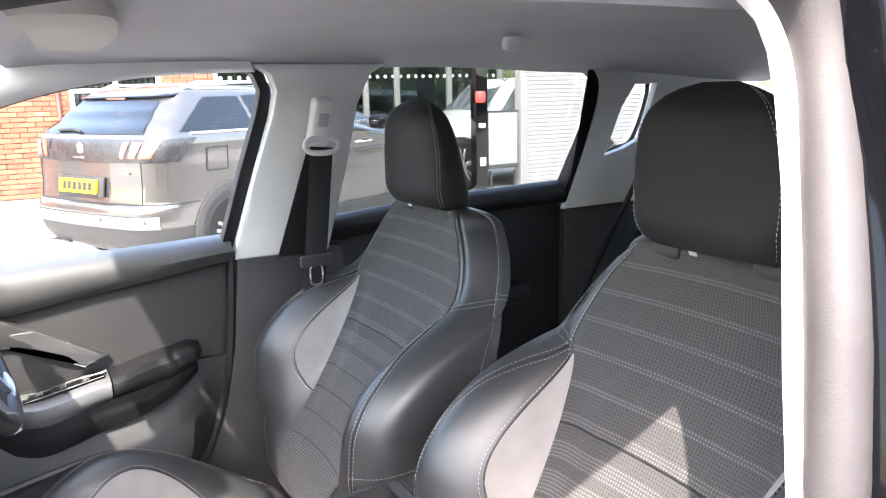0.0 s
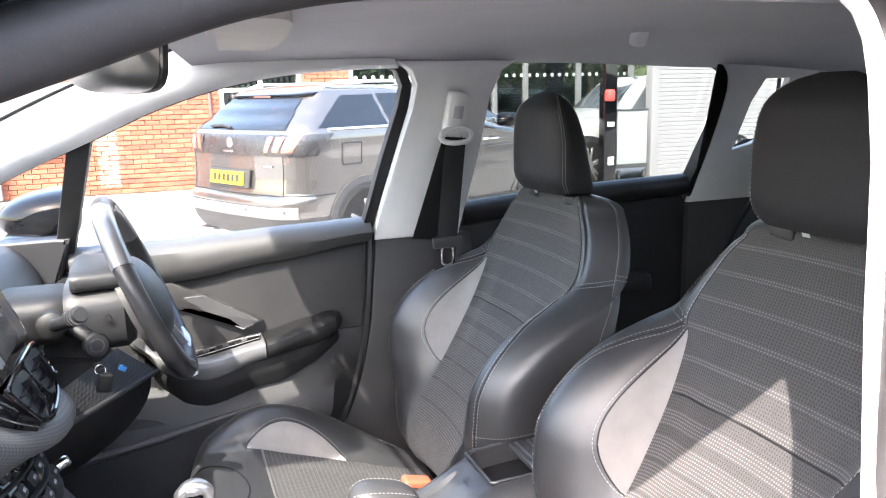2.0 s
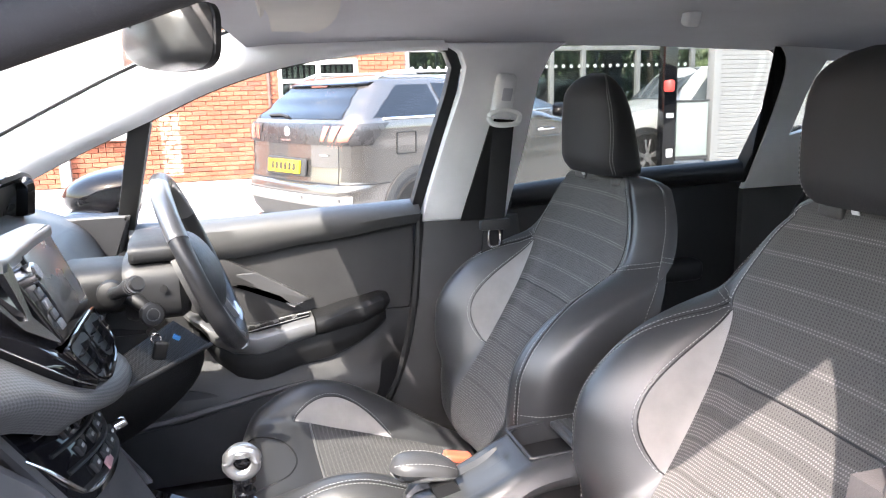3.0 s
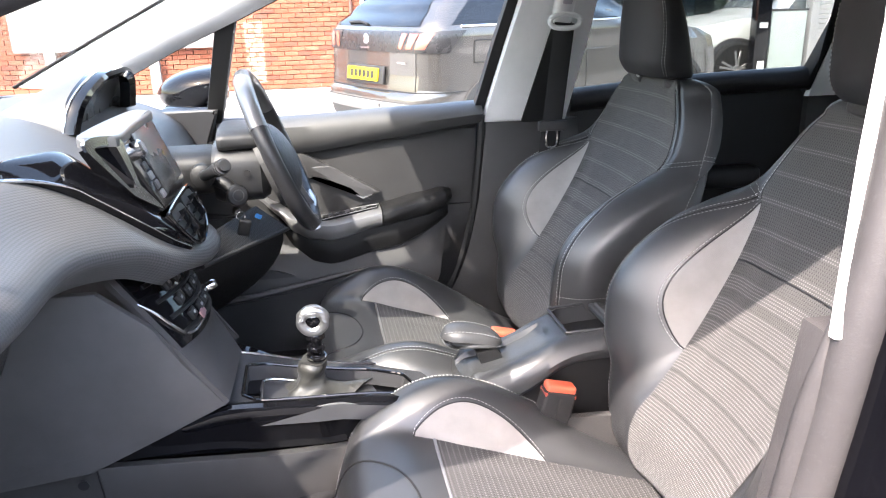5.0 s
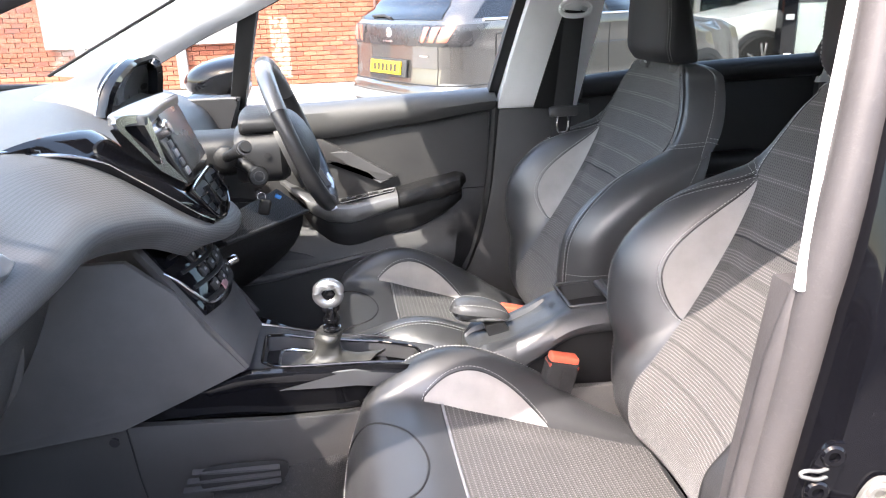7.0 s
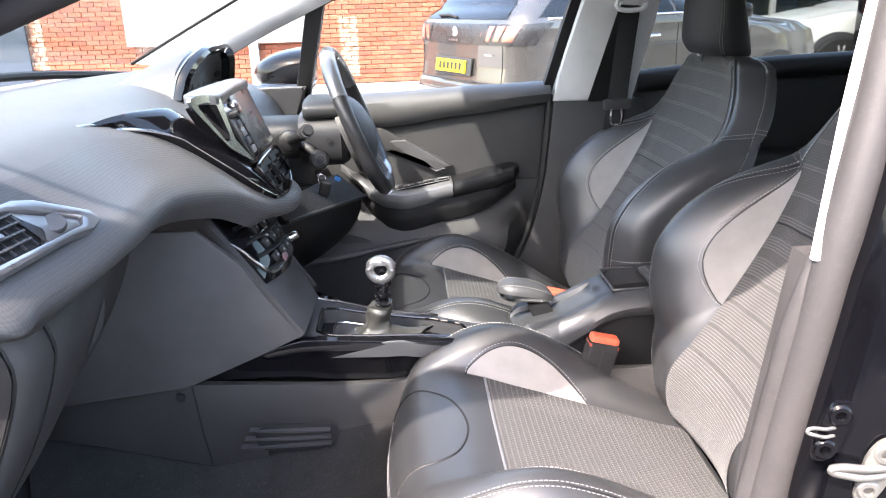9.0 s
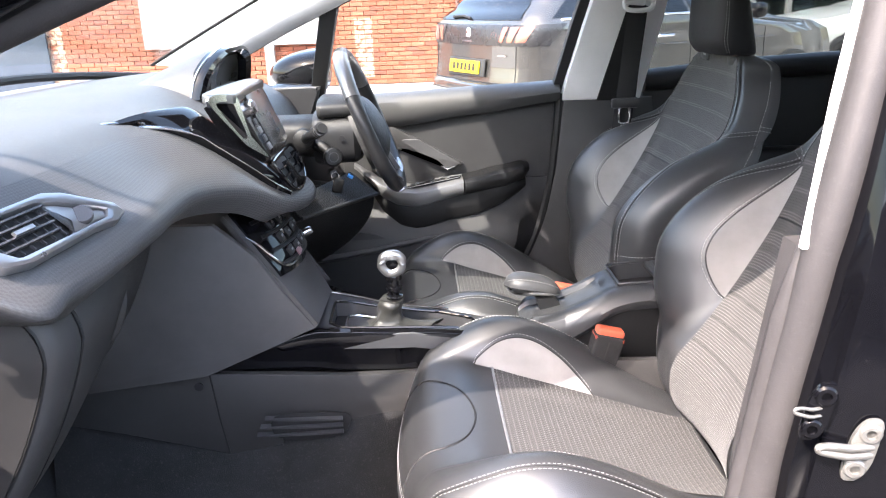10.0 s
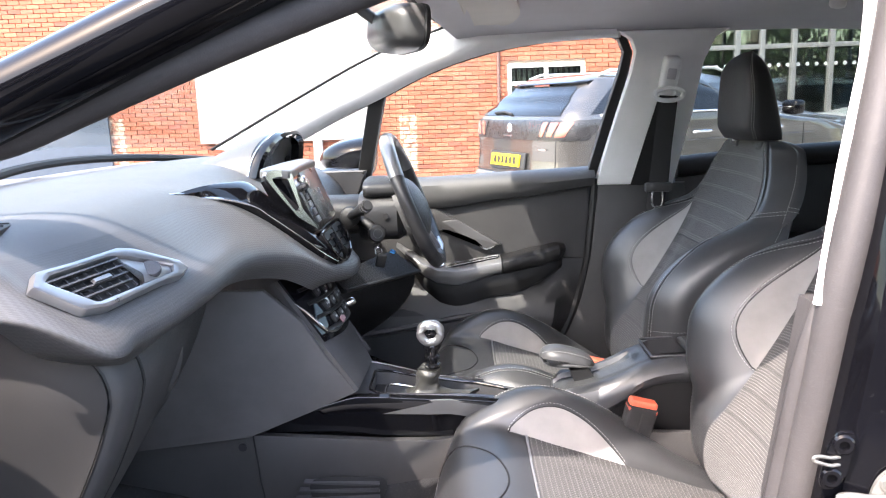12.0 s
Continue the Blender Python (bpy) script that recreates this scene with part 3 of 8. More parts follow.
def parked_suv():
    """Grey five-door SUV; local x runs from the tail to the nose."""
    base = pose(0.13, 6.0, GZ - 0.02, 0, 0, 26.0)
    paint = surface("grey_beige_metallic", (0.072, 0.068, 0.064), 0.24, metal=0.55, vary=0.03, coat=0.9, rough_vary=0.03, spots=0.02)
    dark = surface("dark_tinted_glass", (0.004, 0.0045, 0.005), 0.03, vary=0.2, rough_vary=0.01)
    smoked = surface("smoked_gloss_plastic", (0.02, 0.019, 0.02), 0.28, vary=0.2)
    cladding = surface("grey_bumper_plastic", (0.018, 0.018, 0.018), 0.6, grain=0.3, grain_scale=300, vary=0.1)
    redlens = surface("red_lamp_lens", (0.26, 0.07, 0.05), 0.2, coat=0.6)
    redbright = surface("red_reflector", (0.45, 0.03, 0.02), 0.3, coat=0.4)
    v = thing("suv", "grey metallic SUV parked with its tail to the brick wall", "car", base.translation)

    def local(bmx):
        bmesh.ops.transform(bmx, matrix=base, verts=bmx.verts)
        return bmx

    def patch(name, edge0, edge1, z0, z1, mat, parent=v, label="", off=0.006, nu=14, nz=6, thick=0.004, skin=suv_skin):
        """A panel lying on the skin between two edges given by height."""
        bm = sheet(lambda u, z: skin(edge0(z) + (edge1(z) - edge0(z)) * u, z, off), span(0, 1, nu), span(z0, z1, nz), thick)
        return part(name, local(bm), mat, parent, label)

    rings = []
    zs = sorted(set([r[0] for r in SUV_ROWS] + span(0.2, 1.59, 26)))
    for z in zs:
        hw, xt, r, nose = lerp_at(SUV_ROWS, z)
        flat, arc = hw - r, r * math.pi / 2
        ss = [flat * k / 5 for k in range(1, 6)] + [flat + arc * k / 7 for k in range(1, 8)] + [flat + arc + (nose - xt - r - 0.005) * k / 34 for k in range(1, 35)]
        rings.append([suv_skin(q, z) for q in ([-q for q in reversed(ss)] + [0.0] + ss)])
    part("body", local(loft(rings, True, True)), paint, v)
    # tail: black strip, lamps, window
    c = lambda q: (lambda z: q)
    part("tailgate_strip", local(sheet(lambda u, z: suv_skin(u, z, 0.008), span(-1.02, 1.02, 44), span(0.985, 1.165, 8), 0.006)), smoked, v, "gloss black strip across the tailgate")
    patch("rear_window", lambda z: -0.72 + 0.62 * (z - 1.2), lambda z: 0.72 - 0.62 * (z - 1.2), 1.205, 1.475, dark, v, "dark tinted rear window", 0.008, 24, 10)
    part("spoiler", local(loft([[suv_skin(u, 1.5, 0.0) + Vector((dx, 0, dz)) for dx, dz in ((0.12, 0.03), (-0.03, 0.012), (-0.05, 0.0), (-0.03, -0.012), (0.1, -0.006))] for u in span(-0.66, 0.66, 24)])), black_paint, v)
    part("brake_light", local(rbox((0.012, 0.26, 0.014), pose(0.452, 0, 1.486), 0.004)), redlens, v)
    part("wiper", local(sweep([suv_skin(-0.05, 1.215, 0.02), suv_skin(-0.2, 1.235, 0.022), suv_skin(-0.42, 1.228, 0.02)], 0.013, 6)), black_rubber, v)
    for s in (-1, 1):
        lamp = patch("tail_lamp", lambda z, s=s: s * (0.5 - 0.25 * (z - 1.08)), lambda z, s=s: s * (1.02 + 0.9 * (z - 1.0)), 1.0, 1.165, smoked, v, "smoked tail lamp with three red bars", 0.014, 16, 5)
        for k in range(3):
            q = 0.52 + 0.105 * k
            patch("lens", lambda z, s=s, q=q: s * (q + 0.3 * (z - 1.02)), lambda z, s=s, q=q: s * (q + 0.05 + 0.02 * k + 0.5 * (z - 1.02)), 1.015, 1.145, redlens, lamp, "", 0.02, 4, 4)
        patch("reflector", c(s * 0.86), c(s * 1.0), 0.355, 0.43, redbright, v, "", 0.008, 6, 2)
        part("exhaust", local(rbox((0.1, 0.24, 0.045), pose(0.1, s * 0.5, 0.265), 0.02)), chrome, v)
        # side glass with a bright frame line
        kw = dict(skin=lambda x, z, off, s=s: suv_side(x, z, off, s))
        patch("side_window", lambda z: 0.42 + 1.55 * (z - 1.22), lambda z: 1.2, 1.215, 1.485, dark, v, "", 0.006, 8, 8, 0.004, **kw)
        patch("side_window", lambda z: 1.25, lambda z: 2.0 - 0.1 * (z - 1.22), 1.215, 1.495, dark, v, "", 0.006, 8, 8, 0.004, **kw)
        patch("side_window", lambda z: 2.05 - 0.1 * (z - 1.22), lambda z: 2.95 - 1.75 * (z - 1.22), 1.22, 1.465, dark, v, "", 0.006, 8, 8, 0.004, **kw)
        part("window_line", local(sweep([suv_side(x, 1.2, 0.01, s) for x in span(0.5, 2.95, 14)], 0.011, 6)), chrome, v)
        part("roof_rail", local(sweep([(0.68, s * 0.6, 1.56), (0.82, s * 0.6, 1.605), (2.1, s * 0.6, 1.615), (2.3, s * 0.6, 1.56)], 0.015, 8)), grey_steel, v)
        part("wing_mirror", local(rbox((0.14, 0.2, 0.14), pose(2.75, s * 1.03, 1.2), 0.05, 3)), black_paint, v)
        for x in (1.55, 2.5):
            part("door_handle", local(sweep([suv_side(x, 1.0, 0.0, s), suv_side(x + 0.03, 1.0, 0.035, s), suv_side(x + 0.2, 1.0, 0.035, s), suv_side(x + 0.23, 1.0, 0.0, s)], 0.014, 6)), chrome, v)
        for x in (1.2, 2.02, 3.05):
            part("door_gap", local(sweep([suv_side(x - 0.1 * smooth01(0.6, 0.4, z), z, 0.001, s) for z in span(0.38, 1.19, 10)], 0.004, 5)), black_rubber, v)
        part("crease", local(sweep([suv_side(x, 0.93, 0.0, s) for x in span(1.2, 3.2, 10)], 0.008, 6)), paint, v)
        part("sill_cladding", local(rbox((1.9, 0.05, 0.16), pose(2.15, s * 0.91, 0.33), 0.02)), cladding, v)
        for x in (0.86, 3.5):
            part("wheel_arch", local(loft([[Vector((x + rr * math.cos(a), -s * (0.925 + dy), 0.355 + rr * math.sin(a))) for rr, dy in ((0.43, -0.03), (0.425, 0.012), (0.365, 0.014), (0.355, -0.02))] for a in span(radians(-14), radians(194), 30)])), cladding, v)
            part("arch_liner", local(lathe([(0.365, -0.006), (0.365, 0.006)], pose(x, -s * 0.926, 0.355, 90, 0, 0), 30)), black_rubber, v)
            wheel_parts(v, "wheel", base @ pose(x, -s * 0.838, 0.345, 0, 0, 0 if s > 0 else 180), rim_mat=wheel_alloy)
    flap = patch("fuel_flap", lambda z: 0.62, lambda z: 0.82, 0.9, 1.07, paint, v, "", 0.004, 4, 4, 0.004, skin=lambda x, z, off: suv_side(x, z, off, 1))
    part("flap_gap", local(sweep([suv_side(x, z, 0.004, 1) for x, z in eased([(0.61, 0.89), (0.83, 0.89), (0.83, 1.08), (0.61, 1.08)], 0.16)], 0.004, 5, closed=True)), black_rubber, flap)
    bump = patch("bumper", c(-1.25), c(1.25), 0.24, 0.455, cladding, v, "grey plastic rear bumper", 0.012, 40, 5, 0.01)
    part("bumper_trim", local(sheet(lambda u, z: suv_skin(u, z, 0.018 + 0.012 * math.sin(math.pi * (z - 0.455) / 0.1)), span(-0.88, 0.88, 36), span(0.455, 0.555, 5), 0.006)), surface("pale_bumper_trim", (0.16, 0.156, 0.15), 0.4, metal=0.4, vary=0.05), bump, "pale satin bumper trim")
    part("bumper_gap", local(sweep([suv_skin(u, 0.655, 0.002) for u in span(-1.2, 1.2, 40)], 0.006, 6)), black_rubber, v)
    for q in (-0.7, 0.73):
        part("gate_gap", local(sweep([suv_skin(q, z, 0.001) for z in span(0.66, 1.0, 6)], 0.004, 5)), black_rubber, v)
    for q in (0.33, 0.78):
        part("parking_sensor", local(lathe([(0.018, 0), (0.016, 0.008)], Matrix.Translation(suv_skin(q, 0.52, 0.03)) @ pose(0, 0, 0, 0, -90, 0), 10)), paint, v)
    pl_m = base @ pose(0.035, 0, 0.785, 0, 0, -90) @ pose(0, 0, 0, -8)
    part("plate_recess", rbox((0.66, 0.02, 0.16), pl_m @ pose(0, 0.01, 0), 0.01), cladding, v)
    plate = part("number_plate", rbox((0.54, 0.015, 0.115), pl_m @ pose(-0.01, -0.012, 0), 0.004), surface("yellow_plate", (0.72, 0.47, 0.005), 0.45), v, "yellow number plate with unreadable dark bars")
    bars(0.44, 6, pl_m @ pose(-0.01, -0.021, 0), black_rubber, plate, 0.068)
    part("badge", lathe([(0.05, 0), (0.03, 0.012)], base @ Matrix.Translation(suv_skin(0, 1.09, 0.012)) @ pose(0, 0, 0, 0, -90, 0), 7), chrome, v, "small chrome emblem")
    part("script", rbox((0.006, 0.17, 0.016), base @ Matrix.Translation(suv_skin(0, 1.015, 0.016)), 0), chrome, v)
    part("script", rbox((0.006, 0.13, 0.014), base @ Matrix.Translation(suv_skin(0.55, 0.9, 0.004)), 0), chrome, v)
    return v


parked_suv()


def parked_car(name, at, yaw, colour, label, r=0.35, tall=1.0):
    base = pose(*at, 0, 0, yaw)
    paint = surface(name + "_paint", colour, 0.3, vary=0.03, coat=0.8)
    dark = surface(name + "_glass", (0.05, 0.06, 0.065), 0.06, vary=0.2)
    v = thing(name, label, "car", base.translation)
    rows = [(0.0, 0.7, 0.42, 0.7 * tall, 0.72 * tall, 0.5), (0.25, 0.85, 0.3, 0.88 * tall, 0.89 * tall, 0.66), (1.0, 0.9, 0.25, 0.98 * tall, 0.99 * tall, 0.68), (1.35, 0.9, 0.25, 1.0 * tall, 1.06 * tall, 0.66), (1.9, 0.9, 0.25, 1.0 * tall, 1.5 * tall, 0.6),
            (3.2, 0.9, 0.25, 1.0 * tall, 1.55 * tall, 0.6), (3.9, 0.88, 0.26, 1.0 * tall, 1.4 * tall, 0.58), (4.2, 0.8, 0.36, 0.95 * tall, 1.0 * tall, 0.6)]
    bm = car_shell(4.2, rows)
    bmesh.ops.transform(bm, matrix=base, verts=bm.verts)
    part("body", bm, paint, v)

    def local(bmx):
        bmesh.ops.transform(bmx, matrix=base, verts=bmx.verts)
        return bmx

    for s in (-1, 1):
        for x in (0.8, 3.35):
            part("wheel_arch", lathe([(r + 0.06, -0.03), (r + 0.06, 0.02), (r - 0.02, 0.03)], base @ pose(x, s * 0.895, r, 90 if s < 0 else -90), 32), black_rubber, v)
            wheel_parts(v, "wheel", base @ pose(x, s * 0.875, r, 0, 0, 0 if s < 0 else 180), r=r, rim_mat=wheel_alloy)
        side = lambda u, w, dd, s=s: Vector((u, s * (0.87 - (w - 1.02 * tall) * 0.5 + dd), w))
        for a, b, c, d in ((1.5, 2.45, 1.95, 2.45), (2.52, 3.7, 2.52, 3.5)):
            part("side_window", local(slab([(a, 1.03 * tall), (b, 1.03 * tall), (d, 1.42 * tall), (c, 1.42 * tall)], side, 0.012, 0.004)), dark, v)
        part("headlamp", local(rbox((0.36, 0.16, 0.14), pose(0.22, s * 0.66, 0.76 * tall, 0, -10, s * -28), 0.04)), chrome, v)
    part("windscreen", local(slab([(-0.6, 0), (0.6, 0), (0.52, 0.62), (-0.52, 0.62)], lambda u, w, d: Vector((1.33 + w * 0.9 - d * 0.5, u, (1.08 + w * 0.68) * tall + d)), 0.02, 0.005)), dark, v)
    part("grille", local(rbox((0.08, 0.9, 0.2), pose(0.03, 0, 0.6 * tall), 0.03)), soft_black, v)
    return v


parked_car("white_suv", (4.82, 9.75, GZ), -3.0, (0.28, 0.29, 0.28), "white SUV with black wheels in front of the showroom", 0.37, 1.08)
# next three cars are added behind the glass in place of its reflections
parked_car("teal_car", (5.2, 16.0, GZ), 200, (0.12, 0.3, 0.3), "teal hatchback beyond the showroom glass in place of a reflection")
parked_car("white_car", (9.5, 15.2, GZ), 190, (0.75, 0.76, 0.76), "white hatchback beyond the showroom glass in place of a reflection")
parked_car("red_car", (8.5, 18.5, GZ), 185, (0.3, 0.03, 0.03), "dark red car beyond the showroom glass in place of a reflection")


# ---- trees behind ----
def tree(at, height, seed):
    rnd = random.Random(seed)
    t = thing("tree", "broad green leafy tree behind the buildings", "tree", at, group="trees behind")
    base = Vector(at)
    part("trunk", sweep([base, base + Vector((0.1, 0, height * 0.3)), base + Vector((0, 0.1, height * 0.6))], 0.16, 8, taper=lambda a: 1 - 0.6 * a), bark, t)
    bm = bmesh.new()
    blobs = [(base + Vector((rnd.uniform(-1.6, 1.6), rnd.uniform(-1, 1), height * rnd.uniform(0.35, 1.0))), rnd.uniform(0.5, 0.95)) for _ in range(16)]
    for c, r in blobs:
        part("limb", sweep([base + Vector((0, 0, height * 0.45)), (base + c) / 2 + Vector((0, 0, height * 0.2)), c], 0.04, 5), bark, t) if r > 0.85 else None
        for _ in range(170):
            d = Vector((rnd.gauss(0, 1), rnd.gauss(0, 1), rnd.gauss(0, 1))).normalized() * r * rnd.uniform(0.55, 1.05)
            s = rnd.uniform(0.07, 0.13)
            q = Euler((rnd.uniform(0, 6), rnd.uniform(0, 6), rnd.uniform(0, 6))).to_matrix()
            vs = [bm.verts.new(c + d + q @ (Vector(k) * s)) for k in ((-1, 0, 0), (0, -0.5, 0.1), (1, 0, 0), (0, 0.5, 0.1))]
            bm.faces.new(vs)
    part("crown", bm, leafage, t, smooth=False)


for k, (x, y, h) in enumerate(((2.6, 17.5, 5.0), (5.5, 21.0, 5.5), (9.0, 22.0, 5.5), (13.0, 21.0, 5.5))):
    tree((x, y, GZ), h, 40 + k)


def hedge():
    """Dense hedge added behind the showroom in place of reflected greenery."""
    rnd = random.Random(7)
    bm = bmesh.new()
    for _ in range(5200):
        c = Vector((rnd.uniform(1.5, 21), 24.0 + rnd.gauss(0, 0.35), GZ + 2.7 * rnd.random() ** 0.8))
        q = Euler((rnd.uniform(0, 6), rnd.uniform(0, 6), rnd.uniform(0, 6))).to_matrix()
        s = rnd.uniform(0.12, 0.26)
        bm.faces.new([bm.verts.new(c + q @ (Vector(k) * s)) for k in ((-1, 0, 0), (0, -0.55, 0.1), (1, 0, 0), (0, 0.55, 0.1))])
    return bm


solid("hedge", hedge(), leafage, "dense green hedge in place of greenery reflected in the showroom glass", "hedge", kind="stuff", smooth=False)

# ---- the car: body shell ----
CY = 0.02  # middle line of the car


def far_side(u, v, w):
    """Upper side of the cabin, far from the open door: x, z and depth outwards."""
    return Vector((u, 0.70 - 0.36 * (v - 1.0) + w, v))


def near_side(u, v, w):
    return Vector((u, 2 * CY - (0.70 - 0.36 * (v - 1.0)) - w, v))


body = thing("hatchback", "black hatchback body shell with its front passenger door open", "car", (0, CY, 0.1))

# roof lining
def roof_at(u, x):
    """u from -1 to 1 across."""
    e = lerp_at([(-0.5, 1.385, 0.55), (-0.3, 1.42, 0.555), (0.0, 1.425, 0.56), (0.5, 1.425, 0.56), (0.9, 1.41, 0.56), (1.5, 1.38, 0.55)], x)
    z = e[0] + 0.055 * (1 - abs(u) ** 2.2)
    return Vector((x - 0.10 * (1 - u * u) * smooth01(0.0, -0.35, x), CY + u * e[1], z))


part("roof_lining", sheet(roof_at, span(-1, 1, 24), span(-0.33, 1.6, 30), 0.02), lining_cloth, body, "grey cloth roof lining")
part("roof_panel", sheet(lambda u, x: roof_at(u, x) + Vector((0, 0.09 * u, 0.05 - 0.03 * abs(u) ** 3)), span(-1, 1, 24), span(-0.36, 1.7, 30), 0.01), black_paint, body)

# windscreen: far and near edges and a crown in the middle
SCREEN = [(-1.02, 0.63, 1.14), (-0.785, 0.608, 1.262), (-0.55, 0.582, 1.376), (-0.36, 0.562, 1.44)]
far_edge = curve_through(SCREEN, 6)


def screen_at(u, k):
    p = far_edge[k]
    h = p.y - CY
    return Vector((p.x - 0.16 * (1 - u * u) * (1 - 0.35 * k / 18), CY + u * h, p.z + 0.045 * (1 - u * u)))


part("windscreen", sheet(screen_at, span(-1, 1, 24), list(range(19)), 0.004), screen_pane, body, "clear raked windscreen")
for s in (-1, 1):
    part("screen_edge", sweep([screen_at(s, k) + Vector((0.0, -0.012 * s, 0.0)) for k in range(19)], 0.007, 8, 0.5), black_rubber, body)
part("screen_edge", sweep([screen_at(u, 0) + Vector((0.02, 0, -0.03)) for u in span(-1, 1, 24)], 0.009, 8), black_rubber, body)
part("screen_edge", sweep([screen_at(u, 18) + Vector((0, 0, -0.004)) for u in span(-1, 1, 24)], 0.008, 8), black_rubber, body)

# window line of the far door, in x and z
WLINE = curve_through([(-0.80, 1.155, 0), (-0.666, 1.221, 0), (-0.538, 1.276, 0), (-0.415, 1.331, 0), (-0.28, 1.373, 0), (-0.135, 1.398, 0), (0.01, 1.407, 0), (0.08, 1.408, 0)], 5)


def a_pillar_trim(u, k):
    w = WLINE[k]
    side = far_side(w.x, w.y, 0)
    f = k / (len(WLINE) - 1)
    g = far_edge[min(18, int(round(f * 1.55 * 18)))] if f < 0.645 else far_edge[18] + Vector(((f - 0.645) * 1.15, -0.004, -0.004))
    p = side.lerp(Vector(g), u)
    bulge = 0.02 * math.sin(math.pi * u)
    return p + Vector((0, -bulge, -bulge * 0.5))


part("a_pillar_trim", sheet(a_pillar_trim, span(0, 1, 10), list(range(len(WLINE))), 0.012), pale_trim, body, "pale grey trim on the far windscreen pillar")
part("window_rubber", sweep([far_side(w.x, w.y - 0.004, 0.012) for w in WLINE], 0.008, 8), black_rubber, body)

# far B pillar: pale upper trim, dark lower trim
B_UP = [(0.045, 1.0), (0.058, 1.08), (0.085, 1.2), (0.112, 1.31), (0.118, 1.36), (0.105, 1.39), (0.07, 1.412), (0.36, 1.412), (0.325, 1.39), (0.303, 1.33), (0.292, 1.2), (0.272, 1.07), (0.262, 1.0)]
part("b_pillar_trim", slab(B_UP, lambda u, v, w: far_side(u, v, 0.02 - w - 0.018 * math.sin(math.pi * min(1, max(0, (u - 0.04) / 0.26)))), 0.03, 0.008), pale_trim, body, "pale grey upper door pillar trim")
part("belt_slot", slab([(0.138, 1.0), (0.19, 1.245), (0.235, 1.245), (0.245, 1.0)], lambda u, v, w: far_side(u, v, -0.026 - w), 0.004, 0.001), black_rubber, body)
part("door_frame", slab([(0.02, 1.03), (0.046, 1.03), (0.086, 1.2), (0.112, 1.31), (0.117, 1.36), (0.1, 1.395), (0.06, 1.412), (0.04, 1.408), (0.078, 1.392), (0.094, 1.36), (0.086, 1.31), (0.058, 1.2)], lambda u, v, w: far_side(u, v, 0.035 - w), 0.03, 0.003), black_rubber, body)
LOWB = [(0.05, 1.003), (0.30, 1.003), (0.34, 0.7), (0.36, 0.42), (-0.10, 0.42), (-0.06, 0.55), (-0.005, 0.66), (0.03, 0.8)]
part("b_pillar_lower_trim", slab(LOWB, lambda u, v, w: Vector((u, 0.725 - w - 0.02 * math.sin(math.pi * min(1, max(0, (u + 0.0) / 0.3))), v)), 0.03, 0.01), soft_black, body, "dark plastic lower pillar trim")
# seal between door and pillar
part("door_seal", sweep(curve_through([(0.046, 0.70, 1.02), (0.036, 0.70, 0.9), (0.016, 0.70, 0.76), (-0.02, 0.70, 0.63), (-0.075, 0.70, 0.53), (-0.2, 0.69, 0.45)], 8), 0.012, 8), black_rubber, body)

# rear part of the far side
part("c_pillar_trim", slab([(p.x, p.y) for p in curve_through([(0.98, 1.03, 0), (0.986, 1.1, 0), (0.996, 1.2, 0), (1.0, 1.31, 0), (0.987, 1.37, 0), (0.95, 1.405, 0)], 5)] + [(1.5, 1.39), (1.5, 1.03)], lambda u, v, w: far_side(u - 0.036, v, 0.0 - w), 0.02, 0.008,
     holes=[[(1.075, 1.175), (1.135, 1.19), (1.19, 1.215), (1.19, 1.36), (1.115, 1.36), (1.09, 1.3)]]), pale_trim, body, "pale grey rear pillar trim round a small quarter window")
qg = part("quarter_window", slab([(1.06, 1.16), (1.2, 1.2), (1.2, 1.37), (1.08, 1.37)], lambda u, v, w: far_side(u - 0.036, v, 0.03 + w), 0.004), tinted_pane, body)
qg.visible_shadow = False
part("quarter_rubber", sweep([far_side(p.x - 0.036, p.y, 0.014) for p in curve_through([(1.075, 1.175, 0), (1.135, 1.19, 0), (1.19, 1.215, 0), (1.19, 1.36, 0), (1.115, 1.36, 0), (1.09, 1.3, 0)], 4, True)], 0.006, 6, closed=True), black_rubber, body)
part("rear_frame", slab([(0.93, 1.085)] + [(p.x, p.y) for p in curve_through([(0.952, 1.03, 0), (0.968, 1.1, 0), (0.996, 1.2, 0), (1.003, 1.31, 0), (0.99, 1.37, 0), (0.952, 1.407, 0)], 5)] + [(p.x, p.y) for p in curve_through([(0.90, 1.402, 0), (0.955, 1.375, 0), (0.975, 1.32, 0), (0.955, 1.2, 0)], 5)], lambda u, v, w: far_side(u, v, 0.03 - w), 0.045, 0.006), black_rubber, body)
part("rear_side_trim", rbox((0.75, 0.05, 0.7), pose(1.33, 0.71, 0.69), 0.02), soft_black, body)

# floor, sills, bulkhead and tail
part("floor", rbox((2.9, 1.42, 0.03), pose(0.1, CY, 0.3), 0), carpet, body, "dark carpeted floor")
part("tunnel", rbox((1.9, 0.24, 0.14), pose(-0.1, 0.0, 0.38), 0.04), carpet, body)
for s, y in ((1, 0.69), (-1, -0.66)):
    part("sill", rbox((2.2, 0.12, 0.14), pose(0.0, y, 0.36), 0.02), soft_black, body)
part("bulkhead", rbox((0.04, 1.4, 0.85), pose(-1.3, CY, 0.66), 0), carpet, body)
part("tail_panel", rbox((0.05, 1.4, 0.75), pose(1.75, CY, 0.66), 0), soft_black, body)
